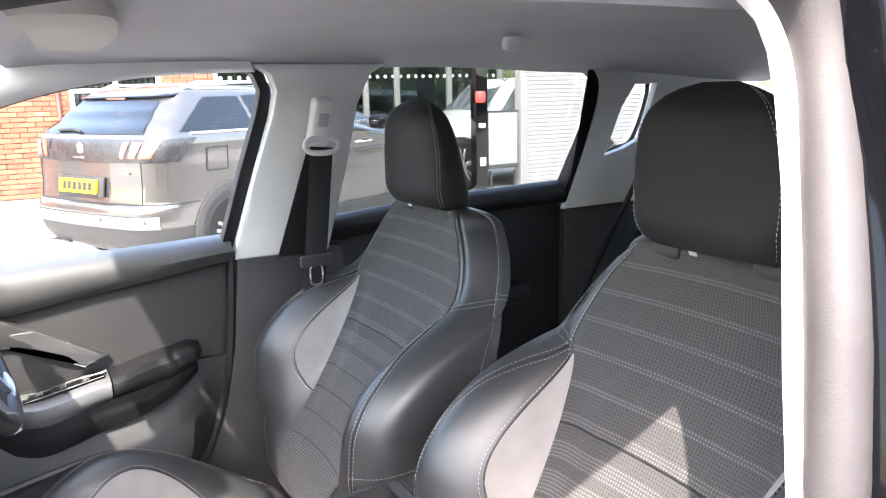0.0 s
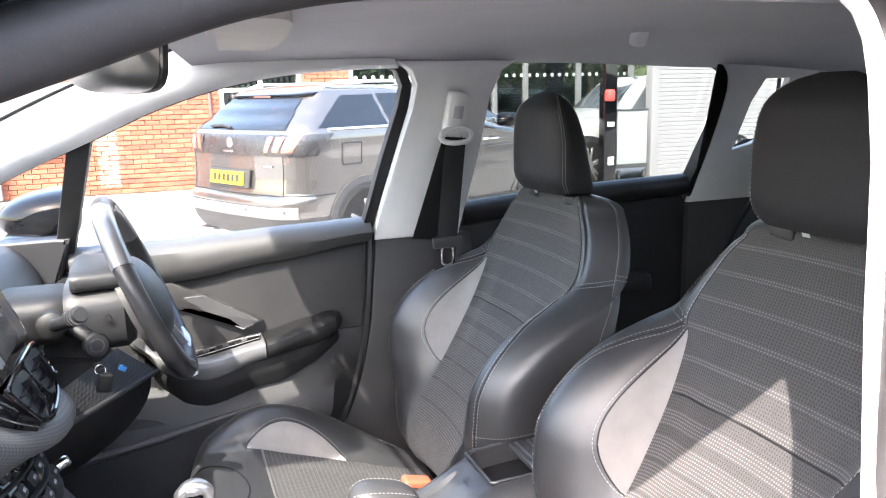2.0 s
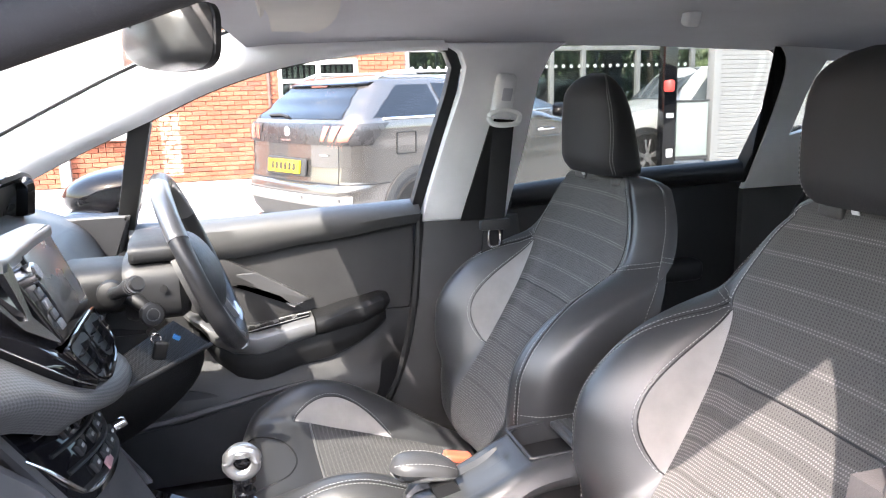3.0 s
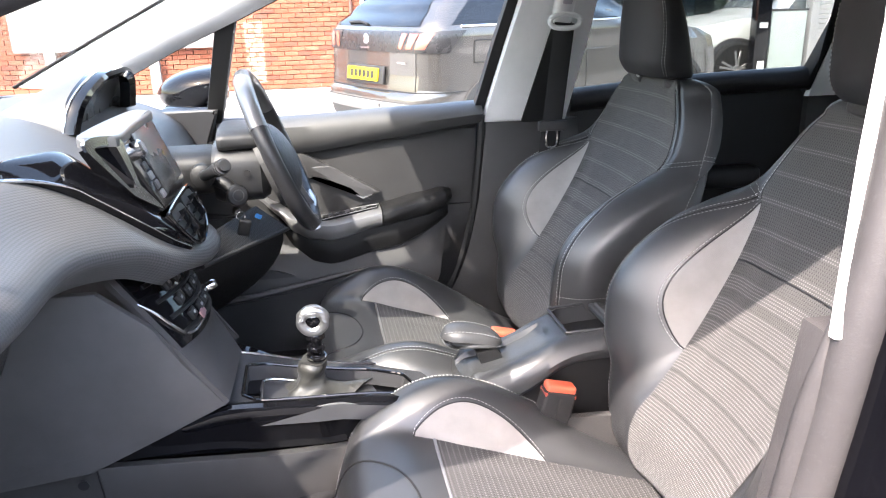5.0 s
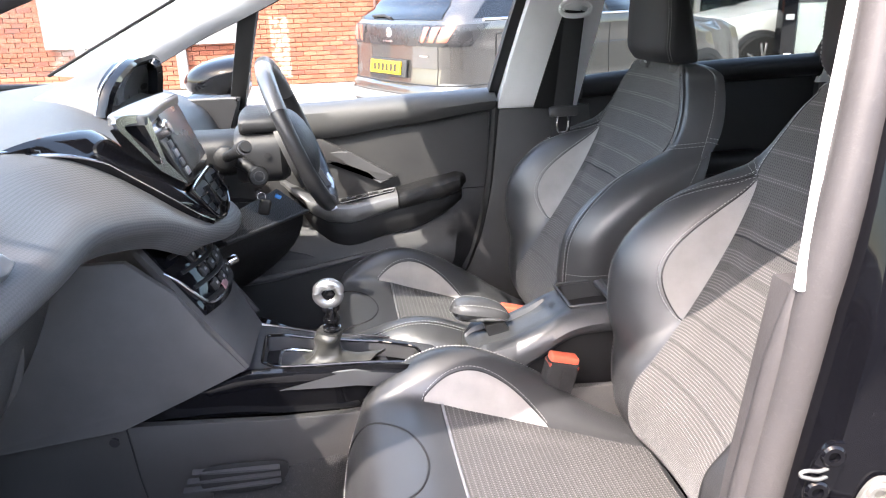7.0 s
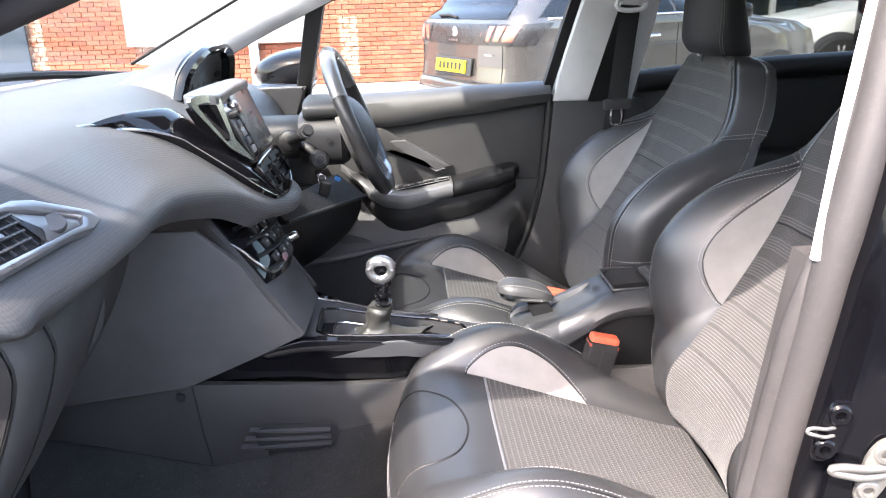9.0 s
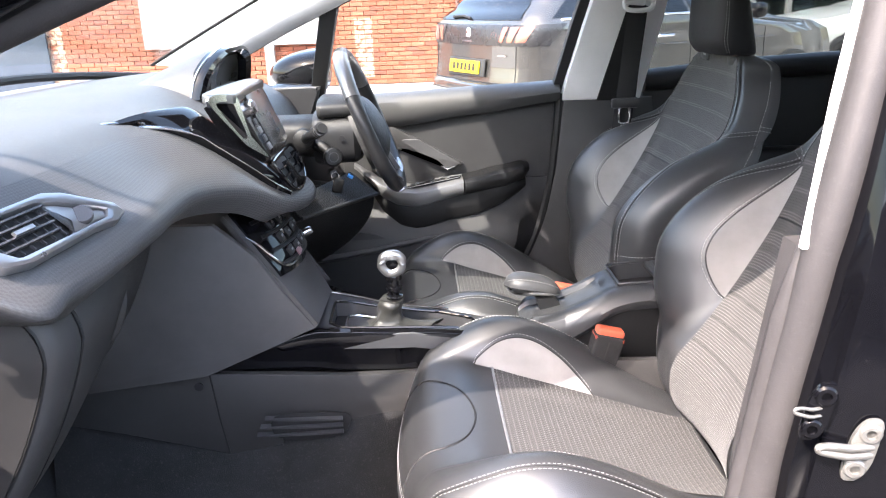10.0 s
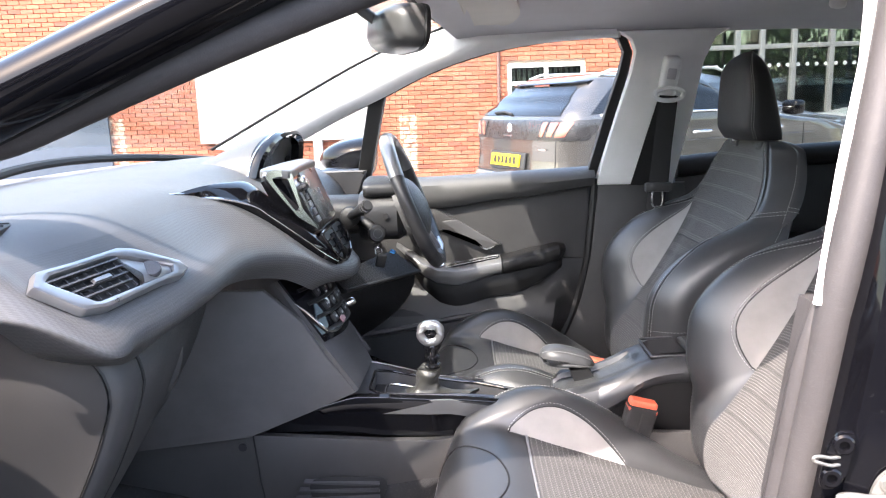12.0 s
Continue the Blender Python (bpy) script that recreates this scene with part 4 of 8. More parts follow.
tg2 = part("tailgate_window", rbox((0.005, 1.2, 0.36), pose(1.72, CY, 1.2, 0, -20, 0), 0), tinted_pane, body)
tg2.visible_shadow = False
part("near_rear_side", rbox((1.4, 0.04, 0.7), pose(1.0, -0.68, 0.7), 0.01), soft_black, body)
part("near_rear_pillar", slab([(1.02, 1.05), (1.7, 1.05), (1.7, 1.4), (1.06, 1.4)], lambda u, v, w: near_side(u, v, w), 0.02, 0.006), pale_trim, body)
nw = part("near_rear_window", slab([(0.3, 1.05), (0.3, 1.4), (1.05, 1.4), (1.01, 1.05)], lambda u, v, w: near_side(u, v, 0.01 + w), 0.004), tinted_pane, body)
nw.visible_shadow = False
part("door_shut", rbox((2.4, 0.02, 0.7), pose(0.1, 0.775, 0.68), 0), soft_black, body)
part("footwell_side", rbox((0.5, 0.03, 0.75), pose(-1.05, 0.72, 0.66), 0.01), soft_black, body)

# near B pillar by the open door
part("b_pillar_trim", slab([(0.018, 1.03), (0.054, 1.17), (0.087, 1.281), (0.098, 1.343), (0.099, 1.372), (0.093, 1.393), (0.078, 1.406), (0.04, 1.418), (0.04, 1.432), (0.24, 1.432), (0.22, 1.03)], lambda u, v, w: Vector((u, -0.694 + 0.30 * (v - 1.0) - w, v)), 0.012, 0.004), pale_trim, body, "pale grey near pillar trim")
part("b_pillar_lower_trim", slab([(-0.02, 0.45), (-0.01, 0.8), (0.02, 1.03), (0.2, 1.03), (0.2, 0.45)], lambda u, v, w: Vector((u, -0.648 - w, v)), 0.03, 0.006), rubber, body)
SEAL = curve_through([(-0.045, -0.71, 0.42), (-0.018, -0.70, 0.62), (0.01, -0.692, 0.81), (0.043, -0.69, 1.035), (0.076, -0.666, 1.17), (0.108, -0.632, 1.28), (0.127, -0.606, 1.36), (0.116, -0.592, 1.41), (0.08, -0.582, 1.438), (0.02, -0.577, 1.438), (-0.1, -0.575, 1.428), (-0.25, -0.58, 1.42), (-0.36, -0.59, 1.405), (-0.46, -0.605, 1.372), (-0.62, -0.635, 1.312), (-0.80, -0.66, 1.239), (-0.98, -0.69, 1.16), (-1.02, -0.70, 0.9), (-0.98, -0.71, 0.6)], 8)
seal = part("door_seal", sweep(SEAL, 0.021, 14), rubber, body, "dusty grey rubber door seal")
part("seal_lip", sweep([p + Vector((-0.016, 0.012, 0.0)) for p in SEAL[:26]], 0.013, 10, taper=lambda a: min(1, (1 - a) * 6 + 0.1)), rubber, seal)
part("seal_bead", sweep([p + Vector((0.021, -0.014, 0)) for p in SEAL[:34]], 0.004, 8), black_rubber, seal)
part("b_pillar_outer", slab([(-0.02, 0.30), (0.012, 0.8), (0.045, 1.02), (0.082, 1.17), (0.115, 1.3), (0.13, 1.44), (0.5, 1.44), (0.5, 0.30)], lambda u, v, w: Vector((u, -0.695 + 0.3 * max(0, v - 1.0) - 0.02 - w - 0.3 * max(0, u - 0.12), v)), 0.05, 0.012), black_paint, body, "gloss black painted door pillar")
part("pillar_flange", sweep(curve_through([(0.06, -0.765, 0.45), (0.085, -0.765, 0.72), (0.088, -0.762, 0.9), (0.10, -0.755, 1.05), (0.13, -0.72, 1.2)], 8), 0.009, 8, 0.7), black_paint, body)
# near A pillar and roof rail outside the seal
OUT = [(-0.03, -0.59, 1.46), (-0.2, -0.60, 1.462), (-0.36, -0.615, 1.445), (-0.46, -0.635, 1.41), (-0.62, -0.665, 1.335), (-0.80, -0.695, 1.25), (-1.0, -0.72, 1.16), (-1.2, -0.73, 1.07)]
part("a_pillar_outer", sweep([p + Vector((0, 0.006, 0.02)) for p in curve_through([(0.3, -0.58, 1.44)] + OUT, 8)], 0.048, 20, 0.7), black_paint, body, "gloss black windscreen pillar and roof rail")
part("a_pillar_trim", sweep(curve_through([(-0.33, -0.53, 1.42), (-0.45, -0.565, 1.39), (-0.62, -0.60, 1.33), (-0.80, -0.63, 1.26), (-1.0, -0.65, 1.18)], 8), 0.024, 10), pale_trim, body)

# latch loops on the near pillar
plate_steel = surface("zinc_plated_steel", (0.2, 0.195, 0.18), 0.45, metal=0.6, vary=0.2, vary_scale=60, spots=0.2)
for k, (x, z, t, mat) in enumerate(((0.012, 0.893, 0.56, black_paint), (0.058, 0.85, 0.62, plate_steel))):
    px = Matrix.Translation((x, -0.766 - 0.004 * k, z)) @ pose(0, 0, 0, 0, 0, -14)
    rim = [(0.021 * t * math.copysign(abs(math.cos(a)) ** 0.7, math.cos(a)) + 0.014 * t * math.sin(a), 0.056 * t * math.copysign(abs(math.sin(a)) ** 0.7, math.sin(a))) for a in span(0, 2 * math.pi, 28)[:-1]]
    st = part("striker", slab(rim, lambda u, v, w: px @ Vector((u, -w, v)), 0.005, 0.002), mat, body, "steel door striker plate")
    for dz in (-0.032, 0.032):
        part("bolt", lathe([(0.0105, 0), (0.0105, 0.002), (0.0085, 0.004), (0.005, 0.004), (0.0045, 0.001), (0.0, 0.001)], px @ pose(dz * t * 0.25, -0.004, dz * t, 90), 20), mat, st)
    hook = [(0.014, -0.003, 0.007), (-0.02, -0.016, 0.009), (-0.05, -0.022, 0.013), (-0.066, -0.024, 0.011), (-0.066, -0.024, 0.005), (-0.05, -0.023, 0.001), (-0.02, -0.017, -0.005), (0.014, -0.003, -0.007)]
    part("loop", sweep(curve_through([px @ Vector((q[0] * t * (0.62 + 0.38 * k), q[1] * t, q[2] * t)) for q in hook], 6), 0.0018 + 0.0022 * k, 10), plate_steel, st, "bright steel loop")

# rear bench
# outside of the car: nose, wings, sides and wheels
NOSE = [(-2.16, 0.5, 0.32, 0.62), (-2.12, 0.66, 0.22, 0.72), (-2.02, 0.76, 0.14, 0.82), (-1.85, 0.83, 0.10, 0.90), (-1.55, 0.855, 0.10, 0.965), (-1.3, 0.86, 0.10, 0.99), (-1.16, 0.86, 0.10, 1.0)]
rings = []
for x in span(-2.16, -1.3, 16):
    hw, zl, zt = lerp_at(NOSE, x)
    half = [(0, zl), (hw * 0.9, zl), (hw, zl + 0.1), (hw, (zl + zt) / 2), (hw * 0.97, zt - 0.1), (hw * 0.88, zt - 0.03), (hw * 0.6, zt), (0, zt + 0.015)]
    rings.append([Vector((x, CY + y, z)) for y, z in half] + [Vector((x, CY - y, z)) for y, z in reversed(half[1:-1])])
part("nose", loft(rings), black_paint, body, "gloss black bonnet and front wings")
part("grille", rbox((0.05, 0.7, 0.16), pose(-2.14, CY, 0.46), 0.02), black_rubber, body)
for s in (-1, 1):
    part("headlamp", rbox((0.22, 0.26, 0.12), pose(-2.02, CY + s * 0.62, 0.68, 0, -14, s * 32), 0.04, 3), chrome, body)
    part("front_wing", rbox((0.34, 0.03, 0.86), pose(-1.16, CY + s * 0.835, 0.56), 0.012), black_paint, body)
    part("sill_skin", rbox((2.2, 0.05, 0.2), pose(0.05, CY + s * 0.80, 0.2), 0.02), black_paint, body)
    part("rear_quarter", rbox((0.78, 0.04, 0.86), pose(1.42, CY + s * 0.80, 0.56), 0.02), black_paint, body)
part("far_door_skin", rbox((2.04, 0.025, 0.74), pose(0.02, 0.815, 0.62), 0.01), black_paint, body)
part("near_door_skin", rbox((0.86, 0.025, 0.74), pose(0.58, -0.785, 0.62), 0.01), black_paint, body)
part("hinge_pillar", rbox((0.10, 0.13, 0.95), pose(-1.05, -0.745, 0.6), 0.01), black_paint, body)
part("rear_bumper", rbox((0.2, 1.62, 0.42), pose(1.82, CY, 0.36), 0.06, 3), black_paint, body)
part("bulkhead_top", rbox((0.2, 1.5, 0.03), pose(-1.24, CY, 0.985), 0.006), black_rubber, body)
for x in (-1.42, 1.18):
    for s in (-1, 1):
        part("arch_liner", lathe([(0.36, -0.004), (0.36, 0.004)], pose(x, CY + s * 0.868, 0.205, 90), 30), black_rubber, body)
        wheel_parts(body, "wheel", pose(x, CY + s * 0.79, 0.205, 0, 0, 0 if s < 0 else 180), r=0.315, w=0.2, rim_mat=wheel_alloy)

bench = thing("rear_bench", "dark cloth and grey rear bench seat", "seat", (1.0, CY, 0.33))
part("cushion", rbox((0.5, 1.2, 0.22), pose(0.82, CY, 0.5, 0, 6, 0), 0.06, 4), leather, bench)
part("backrest", rbox((0.16, 1.2, 0.62), pose(1.2, CY, 0.83, 0, 20, 0), 0.06, 4), leather, bench)
for y in (-0.33, 0.03, 0.38):
    part("headrest", rbox((0.09, 0.24, 0.16), pose(1.33, y, 1.17, 0, 12, 0), 0.04, 4), leather, bench)
for s in (-1, 1):
    part("side_bolster", loft([[Vector((1.16 + 0.36 * (z - 0.9) + dx * f, CY + s * (0.515 + dy * f), z)) for dx, dy in ((0.06, -0.1), (-0.03, -0.085), (-0.07, -0.02), (-0.06, 0.05), (0.0, 0.075), (0.08, 0.075))] for z, f in ((0.58, 0.8), (0.7, 1), (0.9, 1), (1.02, 0.92), (1.07, 0.7), (1.085, 0.35))]), leather, bench)
    part("side_insert", sheet(lambda u, z: Vector((1.155 + 0.36 * (z - 0.9) - 0.075 + 0.02 * u * u, CY + s * (0.46 + 0.085 * u * math.sin(math.pi * min(1, max(0, (z - 0.74) / 0.3))) ** 0.6), z)), span(0, 1, 8), span(0.745, 1.035, 24), 0.004), suede, bench, "pale grey suede insert")
belt = thing("rear_seat_belt", "black rear seat belt hanging beside the far pillar", "seat belt", (1.05, 0.6, 0.55))
part("strap", sweep(curve_through([(1.16, 0.575, 1.2), (1.1, 0.57, 1.09), (1.0, 0.595, 0.89), (0.9, 0.615, 0.68), (0.86, 0.62, 0.58)], 8), 0.024, 8, 0.3), webbing, belt)

# ---- rear door of the far side ----
rear_black = surface("matt_black_plastic", (0.013, 0.013, 0.0145), 0.5, grain=0.3, grain_scale=900, kind="cells", vary=0.2)
rdoor = thing("rear_door", "dark rear passenger door with a clear window", "car door", (0.6, 0.72, 0.45))
part("panel", rbox((0.72, 0.04, 0.6), pose(0.63, 0.725, 0.75), 0.02), rear_black, rdoor)
part("top_pad", sweep(curve_through([(0.27, 0.70, 1.045), (0.6, 0.70, 1.068), (0.97, 0.69, 1.08)], 6), 0.034, 12, 0.9), rear_black, rdoor)
part("armrest", rbox((0.4, 0.07, 0.06), pose(0.62, 0.68, 0.82), 0.025, 3), rear_black, rdoor)
rg = part("window", slab([(0.27, 1.05), (0.29, 1.33), (0.34, 1.41), (0.92, 1.405), (0.98, 1.36), (0.95, 1.08)], lambda u, v, w: far_side(u, v, 0.04 + w), 0.004), tinted_pane, rdoor)
rg.visible_shadow = False

# ---- the open passenger door, swung out ahead of the opening ----
odoor = thing("passenger_door", "open front passenger door with black trim", "car door", (-1.02, -0.78, 0.3))
OD = pose(-1.02, -0.76, 0, 0, 0, -61)
bm = rbox((1.08, 0.07, 0.74), OD @ pose(0.56, -0.03, 0.62), 0.02)
part("panel", bm, soft_black, odoor)
part("outer_skin", rbox((1.1, 0.02, 0.8), OD @ pose(0.56, -0.085, 0.6), 0.01), black_paint, odoor)
part("top_pad", rbox((1.04, 0.06, 0.06), OD @ pose(0.56, -0.02, 1.015), 0.02), dash_pad, odoor)
part("armrest", rbox((0.5, 0.08, 0.06), OD @ pose(0.6, 0.03, 0.82), 0.025), hard_grey, odoor)
part("window_frame", sweep([OD @ Vector(q) for q in ((0.1, -0.03, 1.03), (0.4, 0.0, 1.3), (0.75, 0.03, 1.42), (1.08, 0.03, 1.42), (1.1, -0.03, 1.03))], 0.02, 8), black_rubber, odoor)
part("corner_cover", slab([(0.0, 1.02), (0.34, 1.02), (0.30, 1.24), (0.16, 1.16)], lambda u, v, w: OD @ Vector((u, -0.04 - w, v)), 0.03, 0.008), soft_black, odoor)
part("wing_mirror", rbox((0.15, 0.22, 0.17), OD @ pose(0.14, -0.2, 1.15), 0.06, 4), black_paint, odoor, "gloss black wing mirror")

# ---- front seats ----
head_cloth = surface("matte_black_headrest_cover", (0.016, 0.016, 0.018), 0.62, grain=0.35, grain_scale=700, kind="cells", vary=0.15, spec=0.35)


def spline_at(keys, v):
    """Catmull-Rom curve through (place, value...) keys."""
    n = len(keys)
    if v <= keys[0][0]:
        return np.array(keys[0][1:], float)
    if v >= keys[-1][0]:
        return np.array(keys[-1][1:], float)
    i = max(k for k in range(n - 1) if keys[k][0] <= v)
    K = [np.array(keys[min(n - 1, max(0, k))], float) for k in (i - 1, i, i + 1, i + 2)]
    t0, t1 = K[1][0], K[2][0]
    w = t1 - t0
    m0 = (K[2][1:] - K[0][1:]) / (K[2][0] - K[0][0]) * w
    m1 = (K[3][1:] - K[1][1:]) / (K[3][0] - K[1][0]) * w
    t = (v - t0) / w
    return (2 * t ** 3 - 3 * t * t + 1) * K[1][1:] + (t ** 3 - 2 * t * t + t) * m0 + (3 * t * t - 2 * t ** 3) * K[2][1:] + (t ** 3 - t * t) * m1


BACK = [  # height, then cloth front x, bolster depth, cloth half width, crest y, outer y, rear edge x
    (0.55, 0.098, 0.0, 0.128, 0.20, 0.25, 0.17), (0.60, 0.078, 0.0, 0.128, 0.205, 0.262, 0.18), (0.66, 0.083, 0.006, 0.127, 0.212, 0.274, 0.195), (0.70, 0.113, 0.03, 0.127, 0.22, 0.284, 0.208),
    (0.75, 0.148, 0.075, 0.128, 0.226, 0.291, 0.228), (0.79, 0.176, 0.102, 0.131, 0.23, 0.295, 0.247), (0.845, 0.213, 0.130, 0.139, 0.231, 0.297, 0.275), (0.897, 0.247, 0.130, 0.149, 0.231, 0.297, 0.30),
    (0.946, 0.277, 0.10, 0.162, 0.232, 0.29, 0.32), (0.978, 0.296, 0.05, 0.174, 0.232, 0.28, 0.336), (1.0, 0.308, 0.006, 0.19, 0.226, 0.266, 0.348), (1.03, 0.323, -0.006, 0.188, 0.214, 0.252, 0.362),
    (1.07, 0.338, -0.009, 0.172, 0.195, 0.23, 0.382), (1.105, 0.348, -0.01, 0.152, 0.172, 0.205, 0.396), (1.13, 0.356, -0.01, 0.13, 0.148, 0.18, 0.406)]


def back_ring(z):
    """Half section from the middle (0) over the cloth edge (2) and the crest (4) to the rear edge (7)."""
    x0, b, h, yc, yo, xe = spline_at(BACK, z)
    f = smooth01(0.96, 1.02, z)
    return [(0.0, x0 + 0.014), (h * 0.55, x0 + 0.010), (h, x0), (h + (yc - h) * 0.42, x0 - b * 0.62), (yc, x0 - b), (yc + 0.6 * (yo - yc), x0 - b + 0.018 + 0.006 * f),
            (yo, x0 - b + 0.062 - 0.004 * f), (yo - 0.004, xe), (yo - 0.035, xe + 0.03), (0.0, xe + 0.045)]


def along(ring, u):
    n = len(ring)
    i = min(int(u), n - 2)
    P = [(-ring[1][0], ring[1][1]) if k < 0 else ring[min(n - 1, k)] for k in (i - 1, i, i + 1, i + 2)]
    t = u - i
    return [0.5 * (2 * b + (c - a) * t + (2 * a - 5 * b + 4 * c - d) * t * t + (3 * b - a - 3 * c + d) * t ** 3) for a, b, c, d in zip(*P)]


BACK_TOP = 1.13


def back_point(u, z):
    s, a = (1 if u >= 0 else -1), abs(u)
    if z <= BACK_TOP:
        y, x = along(back_ring(z), a)
        return Vector((x, s * y, z))
    f = min(0.995, (z - BACK_TOP) / 0.03)
    c = math.sqrt(1 - f * f)
    y, x = along(back_ring(BACK_TOP), a)
    mid = 0.385
    return Vector((mid + (x - mid) * (0.1 + 0.9 * c), s * y * (0.62 + 0.38 * c), BACK_TOP + 0.026 * f))


def lifted(fn, u, v, lift, du=0.02, dv=0.002):
    p = fn(u, v)
    n = (fn(u + du, v) - fn(u - du, v)).cross(fn(u, v + dv) - fn(u, v - dv))
    n = n.normalized() if n.length > 1e-12 else Vector((0, 0, 1))
    return p + n * lift


def back_skin(u, z, lift):
    p = lifted(back_point, u, z, 1.0)
    q = back_point(u, z)
    n = p - q
    if n.x > 0.2 and abs(u) < 5:
        n = -n
    if abs(u) >= 5 and n.y * u < 0:
        n = -n
    return q + n * lift


def cush_skin_lift(u, x, lift):
    q = cush_point(u, x)
    n = lifted(cush_point, u, x, 1.0) - q
    if n.z < 0 and abs(u) < 6:
        n = -n
    return q + n * lift


def seat_back(root, oy):
    move = Vector((0, oy, 0))
    rings = []
    zs = span(0.55, BACK_TOP, 52) + [BACK_TOP + 0.03 * f for f in (0.25, 0.5, 0.72, 0.88, 0.97)]
    us = span(0, 9, 45)
    for z in zs:
        half = [back_point(u, z) + move for u in us]
        other = [Vector((p.x, 2 * oy - p.y, p.z)) for p in half[1:-1]]
        rings.append(half + other[::-1])
    back = part("backrest", loft(rings), leather, root, "black leather seat back with side bolsters")
    vs = span(0.565, BACK_TOP, 60) + [BACK_TOP + 0.03 * f for f in (0.25, 0.5, 0.72, 0.85)]
    part("cloth_panel", sheet(lambda u, z: back_skin(u, z, 0.002) + move, span(-2, 2, 40), vs, 0.0, uv=lambda u, z: (u * 0.085, z * 1.19)), cloth, back, "dark woven cloth panel with pale dotted bands")
    part("seam", sweep([back_skin(u, 0.905, 0.0022) + move for u in span(-1.98, 1.98, 30)], 0.0017, 6), black_rubber, back, "dark cross seam")
    low, top = 0.77, 0.986

    def bow(z):
        t = min(1, max(0, (z - low) / (top - low)))
        return 2.0 + 0.9 * max(0.0, math.sin(math.pi * t ** 0.85)) ** 0.75

    def crest(z):
        return spline_at([(0.6, 4.62), (0.77, 4.55), (0.88, 4.45), (0.94, 4.15), (0.968, 3.5), (0.982, 2.7), (0.99, 2.06)], z)[0]

    for s in (-1, 1):
        part("bolster_insert", sheet(lambda u, z, s=s: back_skin(s * (2.0 + (bow(z) - 2.0) * u), z, 0.0022) + move, span(0, 1, 14), span(low, top, 46)), suede, back, "pale grey suede insert")
        part("insert_welt", sweep([back_skin(s * bow(z), z, 0.001) + move for z in span(low, top, 60)], 0.0016, 6), black_rubber, back)
        part("stitching", stitch([back_skin(s * (bow(z) + 0.09), z, 0.0014) + move for z in span(low, top, 70)]), thread, back)
        for d in (0.0, 0.16):
            part("stitching", stitch([back_skin(s * (crest(z) + d), z + 0.05 * d, 0.0012) + move for z in span(0.62, 0.99, 90)]), thread, back)
        part("crest_seam", sweep([back_skin(s * (crest(z) + 0.08), z + 0.004, 0.0) + move for z in span(0.62, 0.99, 60)], 0.0013, 6), black_rubber, back)
        part("stitching", stitch([back_skin(s * u, 0.772 + 0.004 * (u - 4.5), 0.0012) + move for u in span(4.6, 7, 24)]), thread, back)
        for d in (0.0, 0.007):
            part("stitching", stitch([back_skin(s * u, 0.992 + d + 0.006 * (u - 2), 0.0012) + move for u in span(2.0, 7, 40)]), thread, back)
        part("stitching", stitch([back_skin(s * 2.08, z, 0.0014) + move for z in span(1.0, 1.145, 50)]), thread, back)
        part("cloth_edge", sweep([back_skin(s * 2.0, z, 0.001) + move for z in span(0.99, 1.14, 30)], 0.0016, 6), black_rubber, back)
        part("stitching", stitch([back_skin(s * 6.9, z, 0.0012) + move for z in span(0.62, 1.11, 70)]), thread, back)
    return back


def headrest(root, oy, x0=0.372, z0=1.157):
    """Padded wedge headrest on two chrome posts: flat front, back leaning forward to a thin top."""
    H, W = 0.198, 0.111
    rings = []
    for i in range(29):
        t = i / 28
        h = H * t
        w = W * (1 + 0.05 * math.sin(math.pi * min(1, t * 1.3)))
        if t < 0.12:
            w *= 0.9 + 0.1 * math.sqrt(max(0, 1 - ((0.12 - t) / 0.12) ** 2))
        if t > 0.55:
            w *= max(0.03, 1 - ((t - 0.55) / 0.45) ** 2.6) ** 0.42 * 0.97 + 0.03 * (1 - t)
        xf = -0.056 + 0.018 * (1 - min(1, t / 0.2)) ** 2 + 0.006 * t + 0.034 * max(0, (t - 0.72) / 0.28) ** 2.4
        xb = 0.046 - 0.05 * t - 0.012 * max(0, (t - 0.75) / 0.25) ** 2
        xb = max(xb, xf + 0.006)
        c, d = (xf + xb) / 2, (xb - xf) / 2
        ring = []
        for k in range(48):
            a = 2 * math.pi * k / 48
            px = math.copysign(abs(math.cos(a)) ** 0.55, math.cos(a)) * d
            py = math.copysign(abs(math.sin(a)) ** 0.42, math.sin(a)) * w
            ring.append(Vector((x0 + c + px + (0.006 * (py / W) ** 2 if px < 0 else 0), oy + py, z0 + h)))
        rings.append(ring)
    hr = part("headrest", loft(rings), head_cloth, root, "matte black headrest with pale stitching")
    for s in (-1, 1):
        for k in (17, 16):
            line = []
            for i in range(1, 28):
                p = rings[i][24 + s * (24 - k)]
                q = sum(rings[i], Vector()) / 48
                line.append(p + (p - q).normalized() * 0.0012)
            part("stitching", stitch(curve_through(line, 3)), thread, hr)
    part("sewn_label", rbox((0.002, 0.012, 0.007), pose(x0 - 0.036, oy + 0.008, z0 - 0.002, 0, -20, 0), 0.0006), thread, hr, "small white sewn label")
    for s in (-1, 1):
        p0 = Vector((x0 + 0.004, oy + s * 0.074, z0 + 0.02))
        post = part("post", sweep([p0, p0 + Vector((0, 0, -0.05))], 0.006, 12), chrome, root, "chrome headrest post")
        part("guide", rbox((0.03, 0.044, 0.02), pose(x0 + 0.004, oy + s * 0.078, z0 - 0.013), 0.007, 3), soft_black, post)


